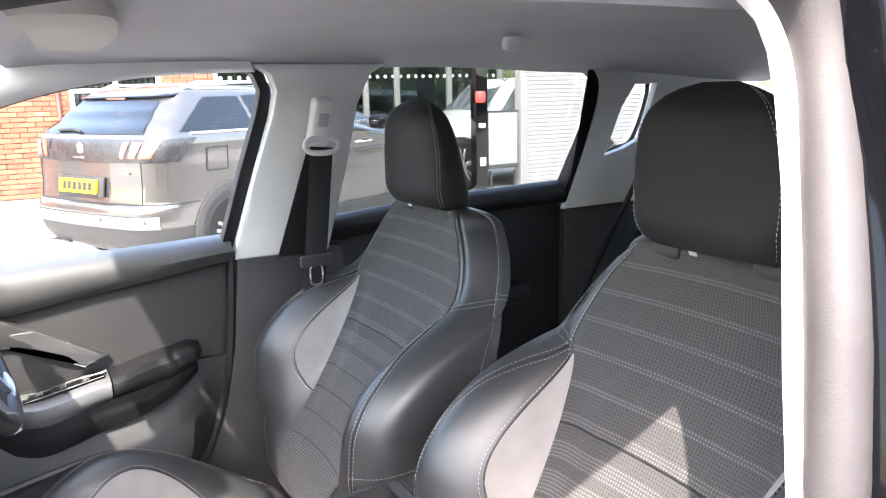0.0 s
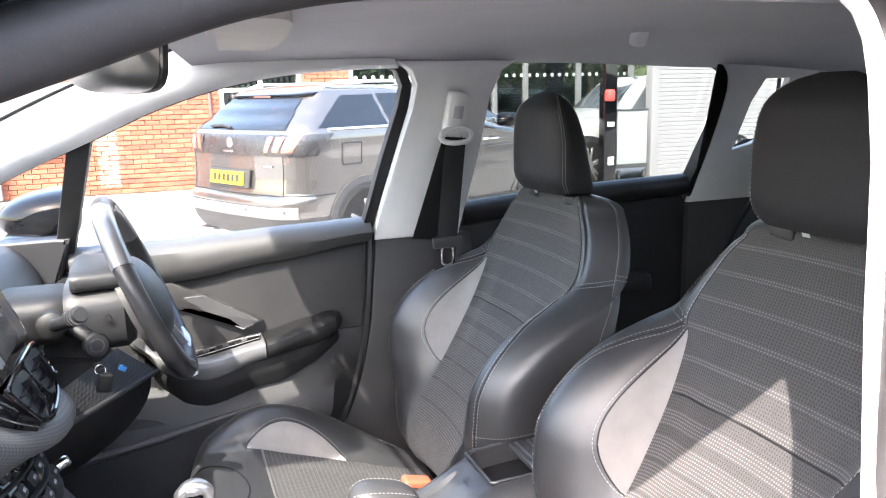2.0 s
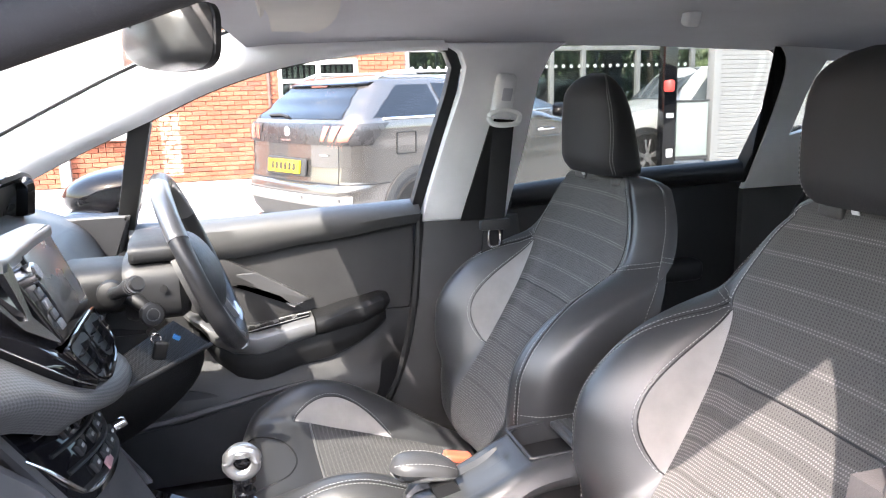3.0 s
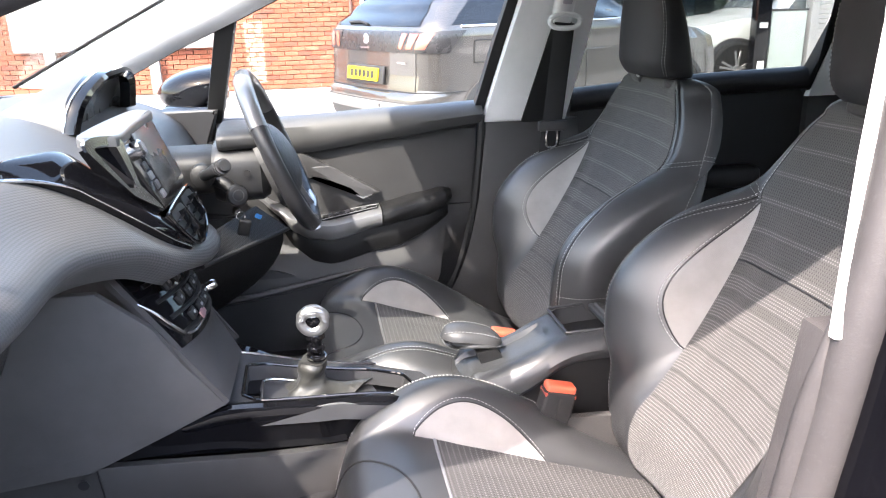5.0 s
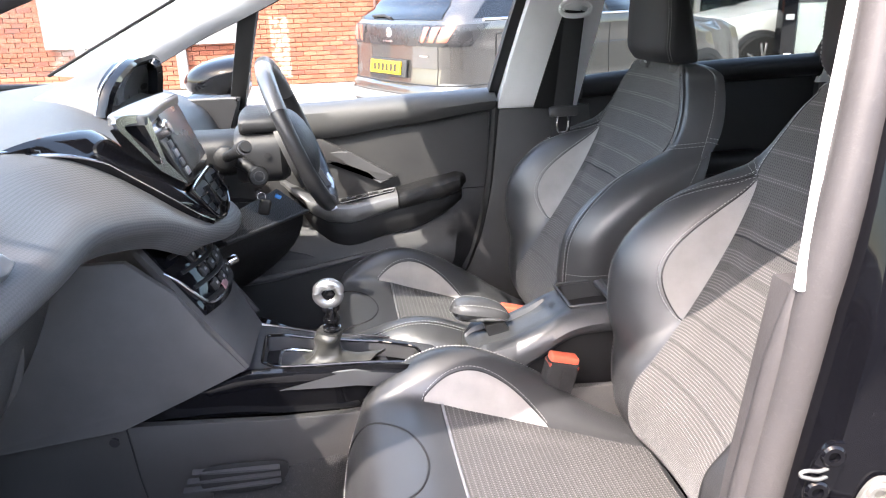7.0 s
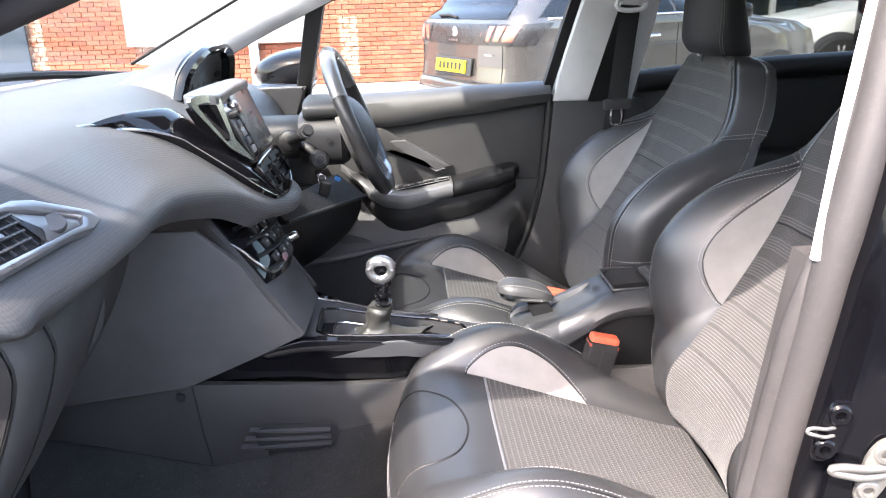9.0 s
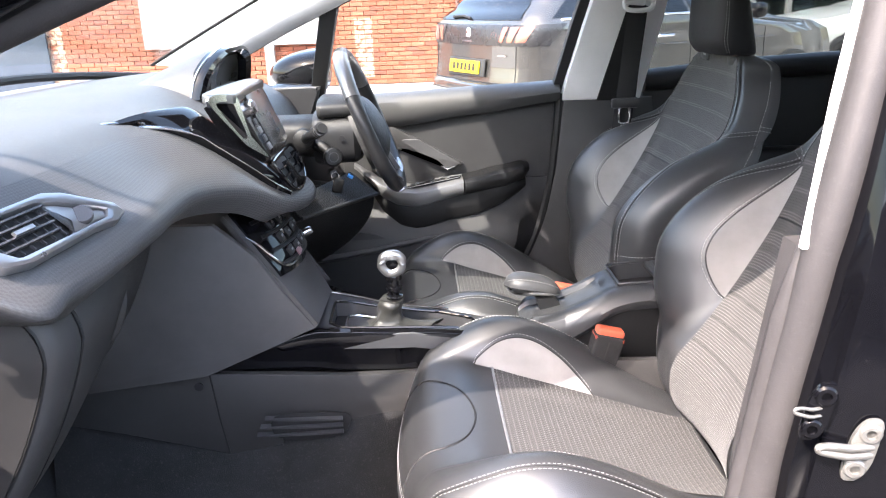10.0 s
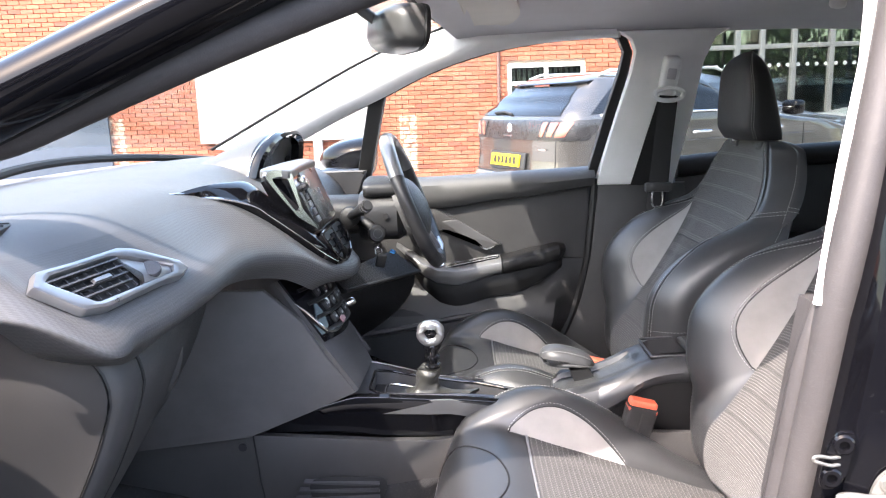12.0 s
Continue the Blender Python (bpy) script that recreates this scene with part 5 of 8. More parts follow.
CUSH = [  # x, then cloth edge height, bolster height, cloth half width, outer half width
    (-0.41, 0.64, 0.0, 0.14, 0.225), (-0.36, 0.652, 0.008, 0.147, 0.252), (-0.296, 0.659, 0.034, 0.152, 0.275), (-0.245, 0.648, 0.062, 0.15, 0.285), (-0.194, 0.632, 0.078, 0.145, 0.29),
    (-0.14, 0.616, 0.077, 0.14, 0.292), (-0.09, 0.60, 0.068, 0.136, 0.29), (-0.026, 0.58, 0.049, 0.13, 0.285), (0.051, 0.557, 0.022, 0.12, 0.275), (0.12, 0.54, 0.004, 0.11, 0.262)]


def cush_ring(x):
    z, b, h, yo = spline_at(CUSH, x)
    yc = h + 0.5 * (yo - h)
    return [(0.0, z - 0.009), (h * 0.55, z - 0.007), (h, z), (h + 0.42 * (yc - h), z + b * 0.62), (yc, z + b), (yc + 0.6 * (yo - yc), z + b - 0.014), (yo, z + b - 0.05), (yo + 0.004, z - 0.06), (yo - 0.01, 0.49), (0.0, 0.47)]


FRONT = -0.345


def cush_point(u, x):
    s, a = (1 if u >= 0 else -1), abs(u)
    y, z = along(cush_ring(max(x, -0.41)), a)
    if x >= FRONT:
        return Vector((x, s * y, z))
    g = min(1.0, (FRONT - x) / 0.08) * math.pi / 2
    bow = 0.045 * (y / 0.25) ** 2
    return Vector((FRONT - (0.068 - bow * 0.9) * math.sin(g), s * y, z - 0.085 * (1 - math.cos(g))))


def seat_cushion(root, oy, drop=0.0):
    move = Vector((0, oy, -drop))
    rings = []
    us = span(0, 9, 45)
    for x in span(FRONT - 0.08, 0.12, 60):
        half = [cush_point(u, x) + move for u in us]
        for p in half:
            p.z = max(p.z, 0.47)
        rings.append(half + [Vector((p.x, 2 * oy - p.y, p.z)) for p in half[1:-1]][::-1])
    cushion = part("cushion", loft(rings), leather, root, "black leather cushion with raised sides")
    skin = lambda u, x, l: cush_skin_lift(u, x, l) + move
    part("cloth_panel", sheet(lambda u, x: skin(u, x, 0.0022), span(-2, 2, 34), span(-0.238, 0.11, 44), 0.0, uv=lambda u, x: (u * 0.07, x * 1.04)), seat_cloth, cushion, "dark woven cloth panel with pale dots")
    part("piping", sweep([skin(u, -0.24, 0.002) for u in span(-2, 2, 24)], 0.0024, 8), silver_grey, cushion, "grey piping")
    lobe = curve_through([(-0.415, 0.125, 0), (-0.36, 0.112, 0), (-0.305, 0.065, 0), (-0.283, 0.0, 0), (-0.3, -0.062, 0), (-0.335, -0.09, 0), (-0.385, -0.10, 0), (-0.42, -0.13, 0)], 8)
    part("thigh_seam", sweep([skin(2 * p.y / 0.15, p.x, 0.0004) for p in lobe], 0.0018, 6), black_rubber, cushion, "rounded thigh pad seam")
    a0, a1 = -0.272, -0.062

    def bow(x):
        t = min(1, max(0, (x - a0) / (a1 - a0)))
        return 2.0 + 1.25 * max(0.0, math.sin(math.pi * t ** 0.9)) ** 0.7

    for s in (-1, 1):
        part("side_insert", sheet(lambda u, x, s=s: skin(s * (2.0 + (bow(x) - 2.0) * u), x, 0.002), span(0, 1, 14), span(a0, a1, 44)), suede, cushion, "pale grey suede insert")
        part("insert_welt", sweep([skin(s * bow(x), x, 0.001) for x in span(a0, a1, 60)], 0.0016, 6), black_rubber, cushion)
        part("stitching", stitch([skin(s * (bow(x) + 0.13), x, 0.0012) for x in span(a0, a1, 70)]), thread, cushion)
        for d in (0.0, 0.16):
            part("stitching", stitch([skin(s * (4.45 + d), x, 0.0012) for x in span(-0.385, 0.07, 80)]), thread, cushion)
        part("crest_seam", sweep([skin(s * 4.53, x, 0.0) for x in span(-0.41, 0.07, 60)], 0.0014, 6), black_rubber, cushion)
    for d in (0.0, 0.004):
        part("stitching", stitch([skin(u, -0.405 - d, 0.0012) for u in span(-4.4, 4.4, 90)]), thread, cushion)
    part("valance", rbox((0.42, 0.5, 0.16), pose(-0.13, oy, 0.42), 0.03), soft_black, root, "black plastic seat base")
    for s in (-1, 1):
        part("side_cover", rbox((0.4, 0.03, 0.1), pose(-0.1, oy + s * 0.265, 0.46), 0.012), soft_black, root)
        part("rail", rbox((0.5, 0.04, 0.05), pose(-0.1, oy + s * 0.2, 0.33), 0.006), soft_black, root)
    return cushion


def front_seat(oy, drop=0.0):
    root = thing("car_seat", "black leather and dark cloth front passenger seat with pale stitching", "seat", (0, oy, 0.31), group="front seats")
    seat_cushion(root, oy, drop)
    seat_back(root, oy)
    headrest(root, oy)
    return root


PASS_Y, DRIVE_Y = -0.325, 0.347
front_seat(PASS_Y)
driver_seat = front_seat(DRIVE_Y, 0.02)
driver_seat.location += Vector((-0.03, 0, -0.016))
driver_seat["label"] = "black leather and dark cloth driver's seat with pale stitching"

footwell_plastic = surface("footwell_plastic", (0.04, 0.0388, 0.0385), 0.5, grain=0.4, grain_scale=900, kind="cells", vary=0.2)

# black parts; also carries the shade of knee panels, plinth and armrest underside
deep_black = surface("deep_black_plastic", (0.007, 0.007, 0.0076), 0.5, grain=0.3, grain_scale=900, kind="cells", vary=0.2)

# darker copy of the soft black plastic, with footwell shade in its colour
footwell_shade = surface("shaded_lower_door_plastic", (0.026, 0.0257, 0.0262), 0.48, grain=0.4, grain_scale=900, kind="cells", vary=0.15)
pull_gloss = surface("smooth_dark_grey_plastic", (0.07, 0.07, 0.073), 0.24, vary=0.1)

# ---- driver's door ----
ddoor = thing("driver_door", "closed driver's door with black trim and grey armrest", "car door", (-0.35, 0.73, 0.4))
part("lower_panel", slab([(-0.85, 0.98), (0.03, 0.995), (0.028, 0.86), (0.008, 0.76), (-0.03, 0.63), (-0.085, 0.53), (-0.2, 0.46), (-0.85, 0.44)],
     lambda u, v, w: Vector((u, 0.735 - w, v)), 0.03, 0.012), soft_black, ddoor, "black moulded door panel")


def door_belly(u, z):
    """Lower door skin, bulging into the cabin."""
    e = smooth01(0.0, 0.12, u) * (1 - smooth01(0.9, 1.0, u))
    x0, x1 = -0.80, lerp_at([(0.46, -0.19), (0.53, -0.08), (0.63, -0.026), (0.76, 0.008), (0.8, 0.012)], z)[0]
    return Vector((x0 + (x1 - x0) * u, 0.706 - 0.075 * e * smooth01(0.79, 0.62, z), z))


part("lower_skin", sheet(door_belly, span(0, 1, 24), span(0.45, 0.79, 16), 0.01), footwell_shade, ddoor, "bulging lower door trim")
pad = []
for x in span(-0.612, 0.04, 20):
    z0 = lerp_at([(-0.8, 0.945), (-0.4, 0.948), (-0.2, 0.972), (0.04, 1.0)], x)[0]
    z1 = lerp_at([(-0.8, 1.035), (-0.46, 1.033), (-0.1, 1.045), (0.04, 1.05)], x)[0]
    pad.append([Vector((x, y, z)) for y, z in ((0.76, z1), (0.715, z1 + 0.004), (0.69, z1 - 0.003), (0.675, z1 - 0.018), (0.672, (z0 + z1) / 2), (0.682, z0 + 0.012), (0.695, z0), (0.76, z0))])
part("top_pad", loft(pad), dash_pad, ddoor, "soft grey door top pad")
part("seam", sweep([Vector((x, 0.697, lerp_at([(-0.8, 0.945), (-0.4, 0.948), (-0.2, 0.972), (0.04, 1.0)], x)[0] - 0.002)) for x in span(-0.8, 0.03, 14)], 0.004, 6), black_rubber, ddoor)
dg = part("window", slab([(-0.62, 1.03), (-0.535, 1.275), (-0.28, 1.375), (-0.0, 1.41), (0.09, 1.405), (0.11, 1.36), (0.04, 1.03)], lambda u, v, w: far_side(u, v, 0.045 + w), 0.004), pane, ddoor)
dg.visible_shadow = False
qg2 = part("quarter_light", slab([(-0.9, 1.04), (-0.79, 1.16), (-0.56, 1.265), (-0.62, 1.04)], lambda u, v, w: far_side(u, v, 0.045 + w), 0.004), pane, ddoor)
qg2.visible_shadow = False
part("divider", slab([(-0.638, 1.03), (-0.582, 1.262), (-0.533, 1.282), (-0.6, 1.03)], lambda u, v, w: far_side(u, v, 0.05 - w), 0.05, 0.006), black_rubber, ddoor, "black window divider post")
part("mirror_corner", slab(eased([(-0.92, 0.955), (-0.64, 0.955), (-0.624, 1.0), (-0.603, 1.066), (-0.64, 1.068), (-0.92, 1.066)], 0.05), lambda u, v, w: Vector((u, 0.735 - w - 0.25 * max(0, v - 1.0), v)), 0.055, 0.01, 3), hard_grey, ddoor, "grained grey mirror corner panel")
# diagonal step with the door pull and its satin surround
part("trim_wedge", slab([(-0.56, 0.96), (-0.415, 0.948), (-0.226, 0.838), (-0.245, 0.828), (-0.285, 0.838), (-0.345, 0.876), (-0.44, 0.888), (-0.56, 0.88)], lambda u, v, w: Vector((u, 0.708 - w, v)), 0.02, 0.006), soft_black, ddoor, "dark diagonal door trim")
part("pull_recess", slab([(-0.56, 0.89), (-0.44, 0.888), (-0.345, 0.876), (-0.285, 0.838), (-0.25, 0.815), (-0.36, 0.77), (-0.56, 0.78)], lambda u, v, w: Vector((u, 0.706 - w, v)), 0.006, 0.002), soft_black, ddoor)
pull = part("door_pull", slab(eased([(-0.43, 0.912), (-0.35, 0.914), (-0.231, 0.839), (-0.274, 0.823), (-0.303, 0.850), (-0.377, 0.884), (-0.43, 0.892)], 0.06), lambda u, v, w: Vector((u, 0.690 + 0.012 * smooth01(-0.36, -0.43, u) - w, v)), 0.009, 0.004, 3), pull_gloss, ddoor, "smooth dark grey door pull")
part("pull_tip", sweep([Vector((-0.290, 0.680, 0.836)), Vector((-0.272, 0.679, 0.8275)), Vector((-0.25, 0.680, 0.8335))], 0.0035, 8, taper=lambda a: 0.5 + 0.5 * math.sin(math.pi * a)), chrome, pull, "bright tip")


arm_silver = surface("satin_silver_armrest", (0.2, 0.2, 0.203), 0.42, metal=0.5, vary=0.06)


# armrest: satin front that sweeps up, black padded rear
def arm_ring(x, grow=0.0, drop=0.0):
    zt, zb, yi = lerp_at([(-0.53, 0.85, 0.842, 0.672), (-0.49, 0.826, 0.8, 0.655), (-0.45, 0.80, 0.757, 0.635), (-0.41, 0.787, 0.74, 0.618), (-0.36, 0.785, 0.735, 0.608), (-0.23, 0.806, 0.764, 0.615), (-0.12, 0.828, 0.78, 0.622), (-0.065, 0.838, 0.796, 0.636), (-0.045, 0.832, 0.81, 0.668)], x)
    zt, zb, yi = zt - drop, zb - drop - grow, yi + drop * 0.5
    m = (zt + zb) / 2
    return [Vector((x, y, z)) for y, z in ((0.712, zt), (yi + 0.03, zt + 0.001), (yi + 0.012, zt - 0.001), (yi + 0.003, zt - 0.007), (yi, m + 0.004), (yi + 0.001, m - 0.006), (yi + 0.006, zb + 0.006), (yi + 0.018, zb), (0.712, zb - 0.004))]


part("armrest_front", loft([arm_ring(x) for x in span(-0.53, -0.232, 26)]), arm_silver, ddoor, "satin grey armrest front")
arm = part("armrest", loft([arm_ring(x) for x in span(-0.229, -0.045, 18)]), deep_black, ddoor, "black padded armrest")
# black lip standing in for the shadow beneath the armrest
part("armrest_shadow_lip", loft([arm_ring(x, 0.03 * smooth01(-0.5, -0.38, x) * (1 - smooth01(-0.2, -0.06, x)), 0.038) for x in span(-0.5, -0.055, 20)]), deep_black, ddoor)
sw = part("switch_panel", slab([(-0.393, 0.635), (-0.24, 0.645), (-0.235, 0.672), (-0.30, 0.682), (-0.388, 0.664)], lambda u, v, w: Vector((u, v, 0.7865 + 0.155 * (u + 0.36) + w)), 0.005, 0.002), piano, ddoor, "gloss black window switch panel")
part("panel_line", sweep([Vector((u, v, 0.7915 + 0.155 * (u + 0.36))) for u, v in ((-0.391, 0.637), (-0.242, 0.647), (-0.237, 0.670), (-0.30, 0.680), (-0.386, 0.662))], 0.0014, 6, closed=True), silver_grey, sw, "thin satin outline")
for i in range(3):
    x = -0.366 + i * 0.042
    z = 0.7915 + 0.155 * (x + 0.36)
    part("switch", loft([[Vector((x + dx, y, z + dz + 0.155 * dx)) for dx, dz in ((-0.014, 0.0), (-0.009, 0.0035), (0.004, 0.0015), (0.011, 0.004), (0.014, 0.0))] for y in (0.646, 0.666)]), deep_black, sw)
    part("switch_edge", rbox((0.012, 0.018, 0.0015), pose(x + 0.008, 0.656, z + 0.0045, 0, -14, 0), 0), silver_grey, sw, "satin switch edge")
# no hollow: a black plate paints the shade inside the pocket
part("door_pocket", slab(ring_of([(-0.74, 0.66), (-0.6, 0.675), (-0.48, 0.66), (-0.40, 0.61), (-0.42, 0.55), (-0.6, 0.53), (-0.74, 0.53)]), lambda u, v, w: Vector((u, 0.634 - w, v)), 0.008, 0.003), deep_black, ddoor, "flat black plate for the shaded pocket opening")
part("pocket_lip", sweep(curve_through([(-0.78, 0.612, 0.583), (-0.70, 0.612, 0.594), (-0.556, 0.612, 0.609), (-0.386, 0.615, 0.638), (-0.25, 0.63, 0.66)], 6), 0.009, 8, taper=lambda a: min(1, 4 * (1 - a) + 0.1)), hard_grey, ddoor, "grey pocket lip")
part("speaker_grille", slab([(-0.74, 0.82), (-0.56, 0.79), (-0.52, 0.74), (-0.56, 0.71), (-0.74, 0.71)], lambda u, v, w: Vector((u, 0.71 - w, v)), 0.008, 0.003), black_rubber, ddoor)

# wing mirror outside the far door
wm = thing("wing_mirror", "gloss black wing mirror on the far door", "mirror", (-0.72, 0.9, 1.05))
rings = []
for i in range(15):
    t = i / 14
    k = max(0.02, 1 - (1 - t) ** 2.4) ** 0.5 * (1 - 0.05 * t)
    rings.append([Vector((-0.775 + 0.165 * t, 0.915 + 0.128 * k * math.copysign(abs(math.cos(b)) ** 0.8, math.cos(b)), 1.083 + 0.012 * t + 0.062 * k * math.copysign(abs(math.sin(b)) ** 0.75, math.sin(b)))) for b in span(0, 2 * math.pi, 28)[:-1]])
part("shell", loft(rings), black_paint, wm)
part("glass", slab([(0.105 * math.cos(b) + 0.0, 0.048 * math.copysign(abs(math.sin(b)) ** 0.7, math.sin(b))) for b in span(0, 2 * math.pi, 24)[:-1]], lambda u, v, w: Vector((-0.609 + w, 0.915 + u, 1.095 + v)), 0.004), surface("mirror_silver", (0.85, 0.86, 0.87), 0.02, metal=1.0, vary=0.01, rough_vary=0.01), wm, "silvered mirror glass")
part("arm", rbox((0.09, 0.12, 0.05), pose(-0.70, 0.775, 1.045), 0.02), black_paint, wm)

# ---- dashboard ----
dash = thing("dashboard", "black dashboard with textured band, chrome trims and raised instrument hood", "dashboard", (-0.9, CY, 0.6))
DASH = [  # y, then x and z of: top front, top mid, top rear, crease, band middle, band low, lip, underside
    (-0.765, -1.10, 1.113, -1.02, 1.11, -0.96, 1.11, -0.915, 1.105, -0.885, 1.09, -0.872, 1.072, -0.868, 1.064, -0.89, 1.062),
    (-0.742, -1.11, 1.118, -0.99, 1.118, -0.90, 1.122, -0.855, 1.116, -0.823, 1.09, -0.80, 1.06, -0.79, 1.046, -0.83, 1.046),
    (-0.7, -1.12, 1.12, -0.97, 1.123, -0.888, 1.122, -0.842, 1.11, -0.79, 1.066, -0.742, 1.02, -0.73, 0.998, -0.8, 1),
    (-0.64, -1.14, 1.123, -0.96, 1.126, -0.885, 1.122, -0.835, 1.106, -0.782, 1.062, -0.736, 1.022, -0.72, 1, -0.742, 0.966),
    (-0.57, -1.18, 1.128, -0.95, 1.13, -0.865, 1.126, -0.815, 1.108, -0.768, 1.06, -0.724, 1.023, -0.708, 1.001, -0.73, 0.967),
    (-0.45, -1.22, 1.13, -0.95, 1.134, -0.855, 1.13, -0.8, 1.11, -0.735, 1.056, -0.706, 1.032, -0.69, 1.01, -0.712, 0.976),
    (-0.28, -1.24, 1.13, -0.96, 1.136, -0.85, 1.13, -0.79, 1.108, -0.73, 1.06, -0.696, 1.032, -0.68, 1.01, -0.702, 0.976),
    (-0.17, -1.25, 1.13, -0.95, 1.135, -0.84, 1.125, -0.745, 1.098, -0.675, 1.045, -0.646, 1.009, -0.63, 0.987, -0.652, 0.953),
    (-0.1, -1.25, 1.13, -0.95, 1.135, -0.84, 1.125, -0.735, 1.085, -0.645, 1.01, -0.608, 0.97, -0.592, 0.948, -0.614, 0.914),
    (-0.02, -1.25, 1.130, -0.94, 1.135, -0.83, 1.12, -0.72, 1.065, -0.63, 1.0, -0.572, 0.945, -0.575, 0.92, -0.65, 0.912),
    (0.06, -1.25, 1.122, -0.94, 1.135, -0.83, 1.12, -0.71, 1.05, -0.62, 0.99, -0.565, 0.945, -0.57, 0.92, -0.63, 0.91),
    (0.13, -1.24, 1.122, -0.94, 1.135, -0.83, 1.12, -0.72, 1.05, -0.64, 0.99, -0.60, 0.945, -0.61, 0.92, -0.66, 0.90),
    (0.24, -1.22, 1.122, -0.94, 1.132, -0.83, 1.115, -0.74, 1.06, -0.69, 1.02, -0.66, 0.95, -0.66, 0.87, -0.70, 0.80),
    (0.50, -1.16, 1.12, -0.92, 1.13, -0.83, 1.115, -0.73, 1.07, -0.68, 1.03, -0.65, 0.95, -0.66, 0.87, -0.70, 0.80),
    (0.71, -1.08, 1.115, -0.9, 1.12, -0.82, 1.1, -0.72, 1.06, -0.68, 1.02, -0.66, 0.95, -0.67, 0.87, -0.70, 0.80),
]


def dash_section(y):
    k = list(spline_at(DASH, y))
    if y < 0.14:  # fuller, rounder lip
        e = smooth01(-0.76, -0.68, y)
        k[10] += 0.005 * e
        k[12] -= 0.001 * e
        k[13] -= 0.006 * e
        k[14] -= 0.012 * e
    pts = [(k[i], y, k[i + 1]) for i in range(0, 16, 2)]
    return curve_through(pts, 5)


ys = span(-0.762, -0.68, 12) + span(-0.67, 0.70, 70)
sec = {y: dash_section(y) for y in ys}
top_n = 16
part("top_pad", sheet(lambda y, k: sec[y][k], ys, list(range(0, top_n + 1)), 0.012), dash_pad, dash, "grey grained dashboard top")


def carbon():
    """Fine stepped weave of the textured band, shallower towards the passenger's door; uv in metres."""
    mat = Mat("textured_band_plastic")
    uv = mat.coords("UV")
    sep = mat.node("ShaderNodeSeparateXYZ")
    mat.link(uv, sep.inputs[0])
    deep = mat.node("ShaderNodeMapRange")
    for key, value in (("From Min", -0.5), ("From Max", -0.12), ("To Min", 0.3), ("To Max", 1.0)):
        deep.inputs[key].default_value = value
    mat.link(sep.outputs[0], deep.inputs[0])
    ck = mat.node("ShaderNodeTexChecker", Scale=1.0)
    mp = mat.node("ShaderNodeMapping")
    mp.inputs["Scale"].default_value = (300, 300, 1)
    mp.inputs["Rotation"].default_value = (0, 0, radians(45))
    mat.link(uv, mp.inputs[0])
    mat.link(mp.outputs[0], ck.inputs["Vector"])
    relief = mat.node("ShaderNodeMath")
    relief.operation = "MULTIPLY"
    mat.link(ck.outputs[1], relief.inputs[0])
    mat.link(deep.outputs[0], relief.inputs[1])
    mat.link(ramp(mat, relief.outputs[0], [(0.0, (0.058, 0.0573, 0.0577)), (1.0, (0.108, 0.107, 0.1078))]), mat.b.inputs["Base Color"])
    mat.b.inputs["Roughness"].default_value = 0.42
    bp = mat.node("ShaderNodeBump", Strength=0.6, Distance=0.001)
    mat.link(relief.outputs[0], bp.inputs["Height"])
    mat.link(bp.outputs[0], mat.b.inputs["Normal"])
    return mat.m


band_mat = carbon()
ARC = [0.0]
for a, b in zip(dash_section(-0.2), dash_section(-0.2)[1:]):
    ARC.append(ARC[-1] + (Vector(b) - Vector(a)).length)
band_ys = [y for y in ys if y < 0.16]
part("textured_band", sheet(lambda y, k: sec[y][k], band_ys, list(range(top_n, 36)), 0.012, uv=lambda y, k: (y, ARC[k])), band_mat, dash, "black band with fine stepped texture")
part("driver_side_panel", sheet(lambda y, k: sec[y][k], [y for y in ys if y > 0.12], list(range(top_n, 36)), 0.012), soft_black, dash)

# end panel plastic, darkened in place of the open door's shadow
end_shade = surface("shaded_end_plastic", (0.02, 0.0195, 0.0193), 0.55, grain=0.4, grain_scale=900, kind="cells", vary=0.2)
# lower dash on the passenger's side: glovebox lid, rounded side frame, end panel
LID = [(0.60, -0.98), (0.645, -0.935), (0.68, -0.885), (0.72, -0.848), (0.779, -0.81), (0.818, -0.788), (0.87, -0.764), (0.915, -0.748), (0.935, -0.746), (0.965, -0.756), (1.0, -0.79)]


def lid_at(y, z, out=0.0):
    """The lid leans forward as it goes down and recedes towards the console."""
    return Vector((spline_at(LID, z)[0] - 0.055 * smooth01(-0.585, -0.15, y) + out, y, z))


glove = part("glovebox", sheet(lambda y, z: lid_at(y, z), [-0.581, -0.578, -0.57] + span(-0.55, -0.14, 16), span(0.60, 0.998, 27), 0.012), footwell_plastic, dash, "dark grey glovebox lid")
part("glove_pull", loft([[lid_at(-0.395 + 0.03 * t + dy, 0.825 + 0.075 * t, out) for dy, out in ((-0.012 * math.sin(math.pi * t) - 0.001, 0.002), (0.001, 0.0085 * math.sin(math.pi * t) + 0.002), (0.004 * math.sin(math.pi * t) + 0.002, 0.002))] for t in span(0, 1, 12)], True), footwell_plastic, glove, "shallow finger pull")
part("lid_gap", sweep([lid_at(-0.584, z, -0.001) for z in span(0.66, 0.963, 24)], 0.0016, 6), black_rubber, glove)
FRAME_SIDE = [(-0.587, -0.002), (-0.592, 0.0005), (-0.61, 0.0015), (-0.622, 0.0), (-0.632, -0.003), (-0.639, -0.007), (-0.643, -0.012), (-0.645, -0.016)]
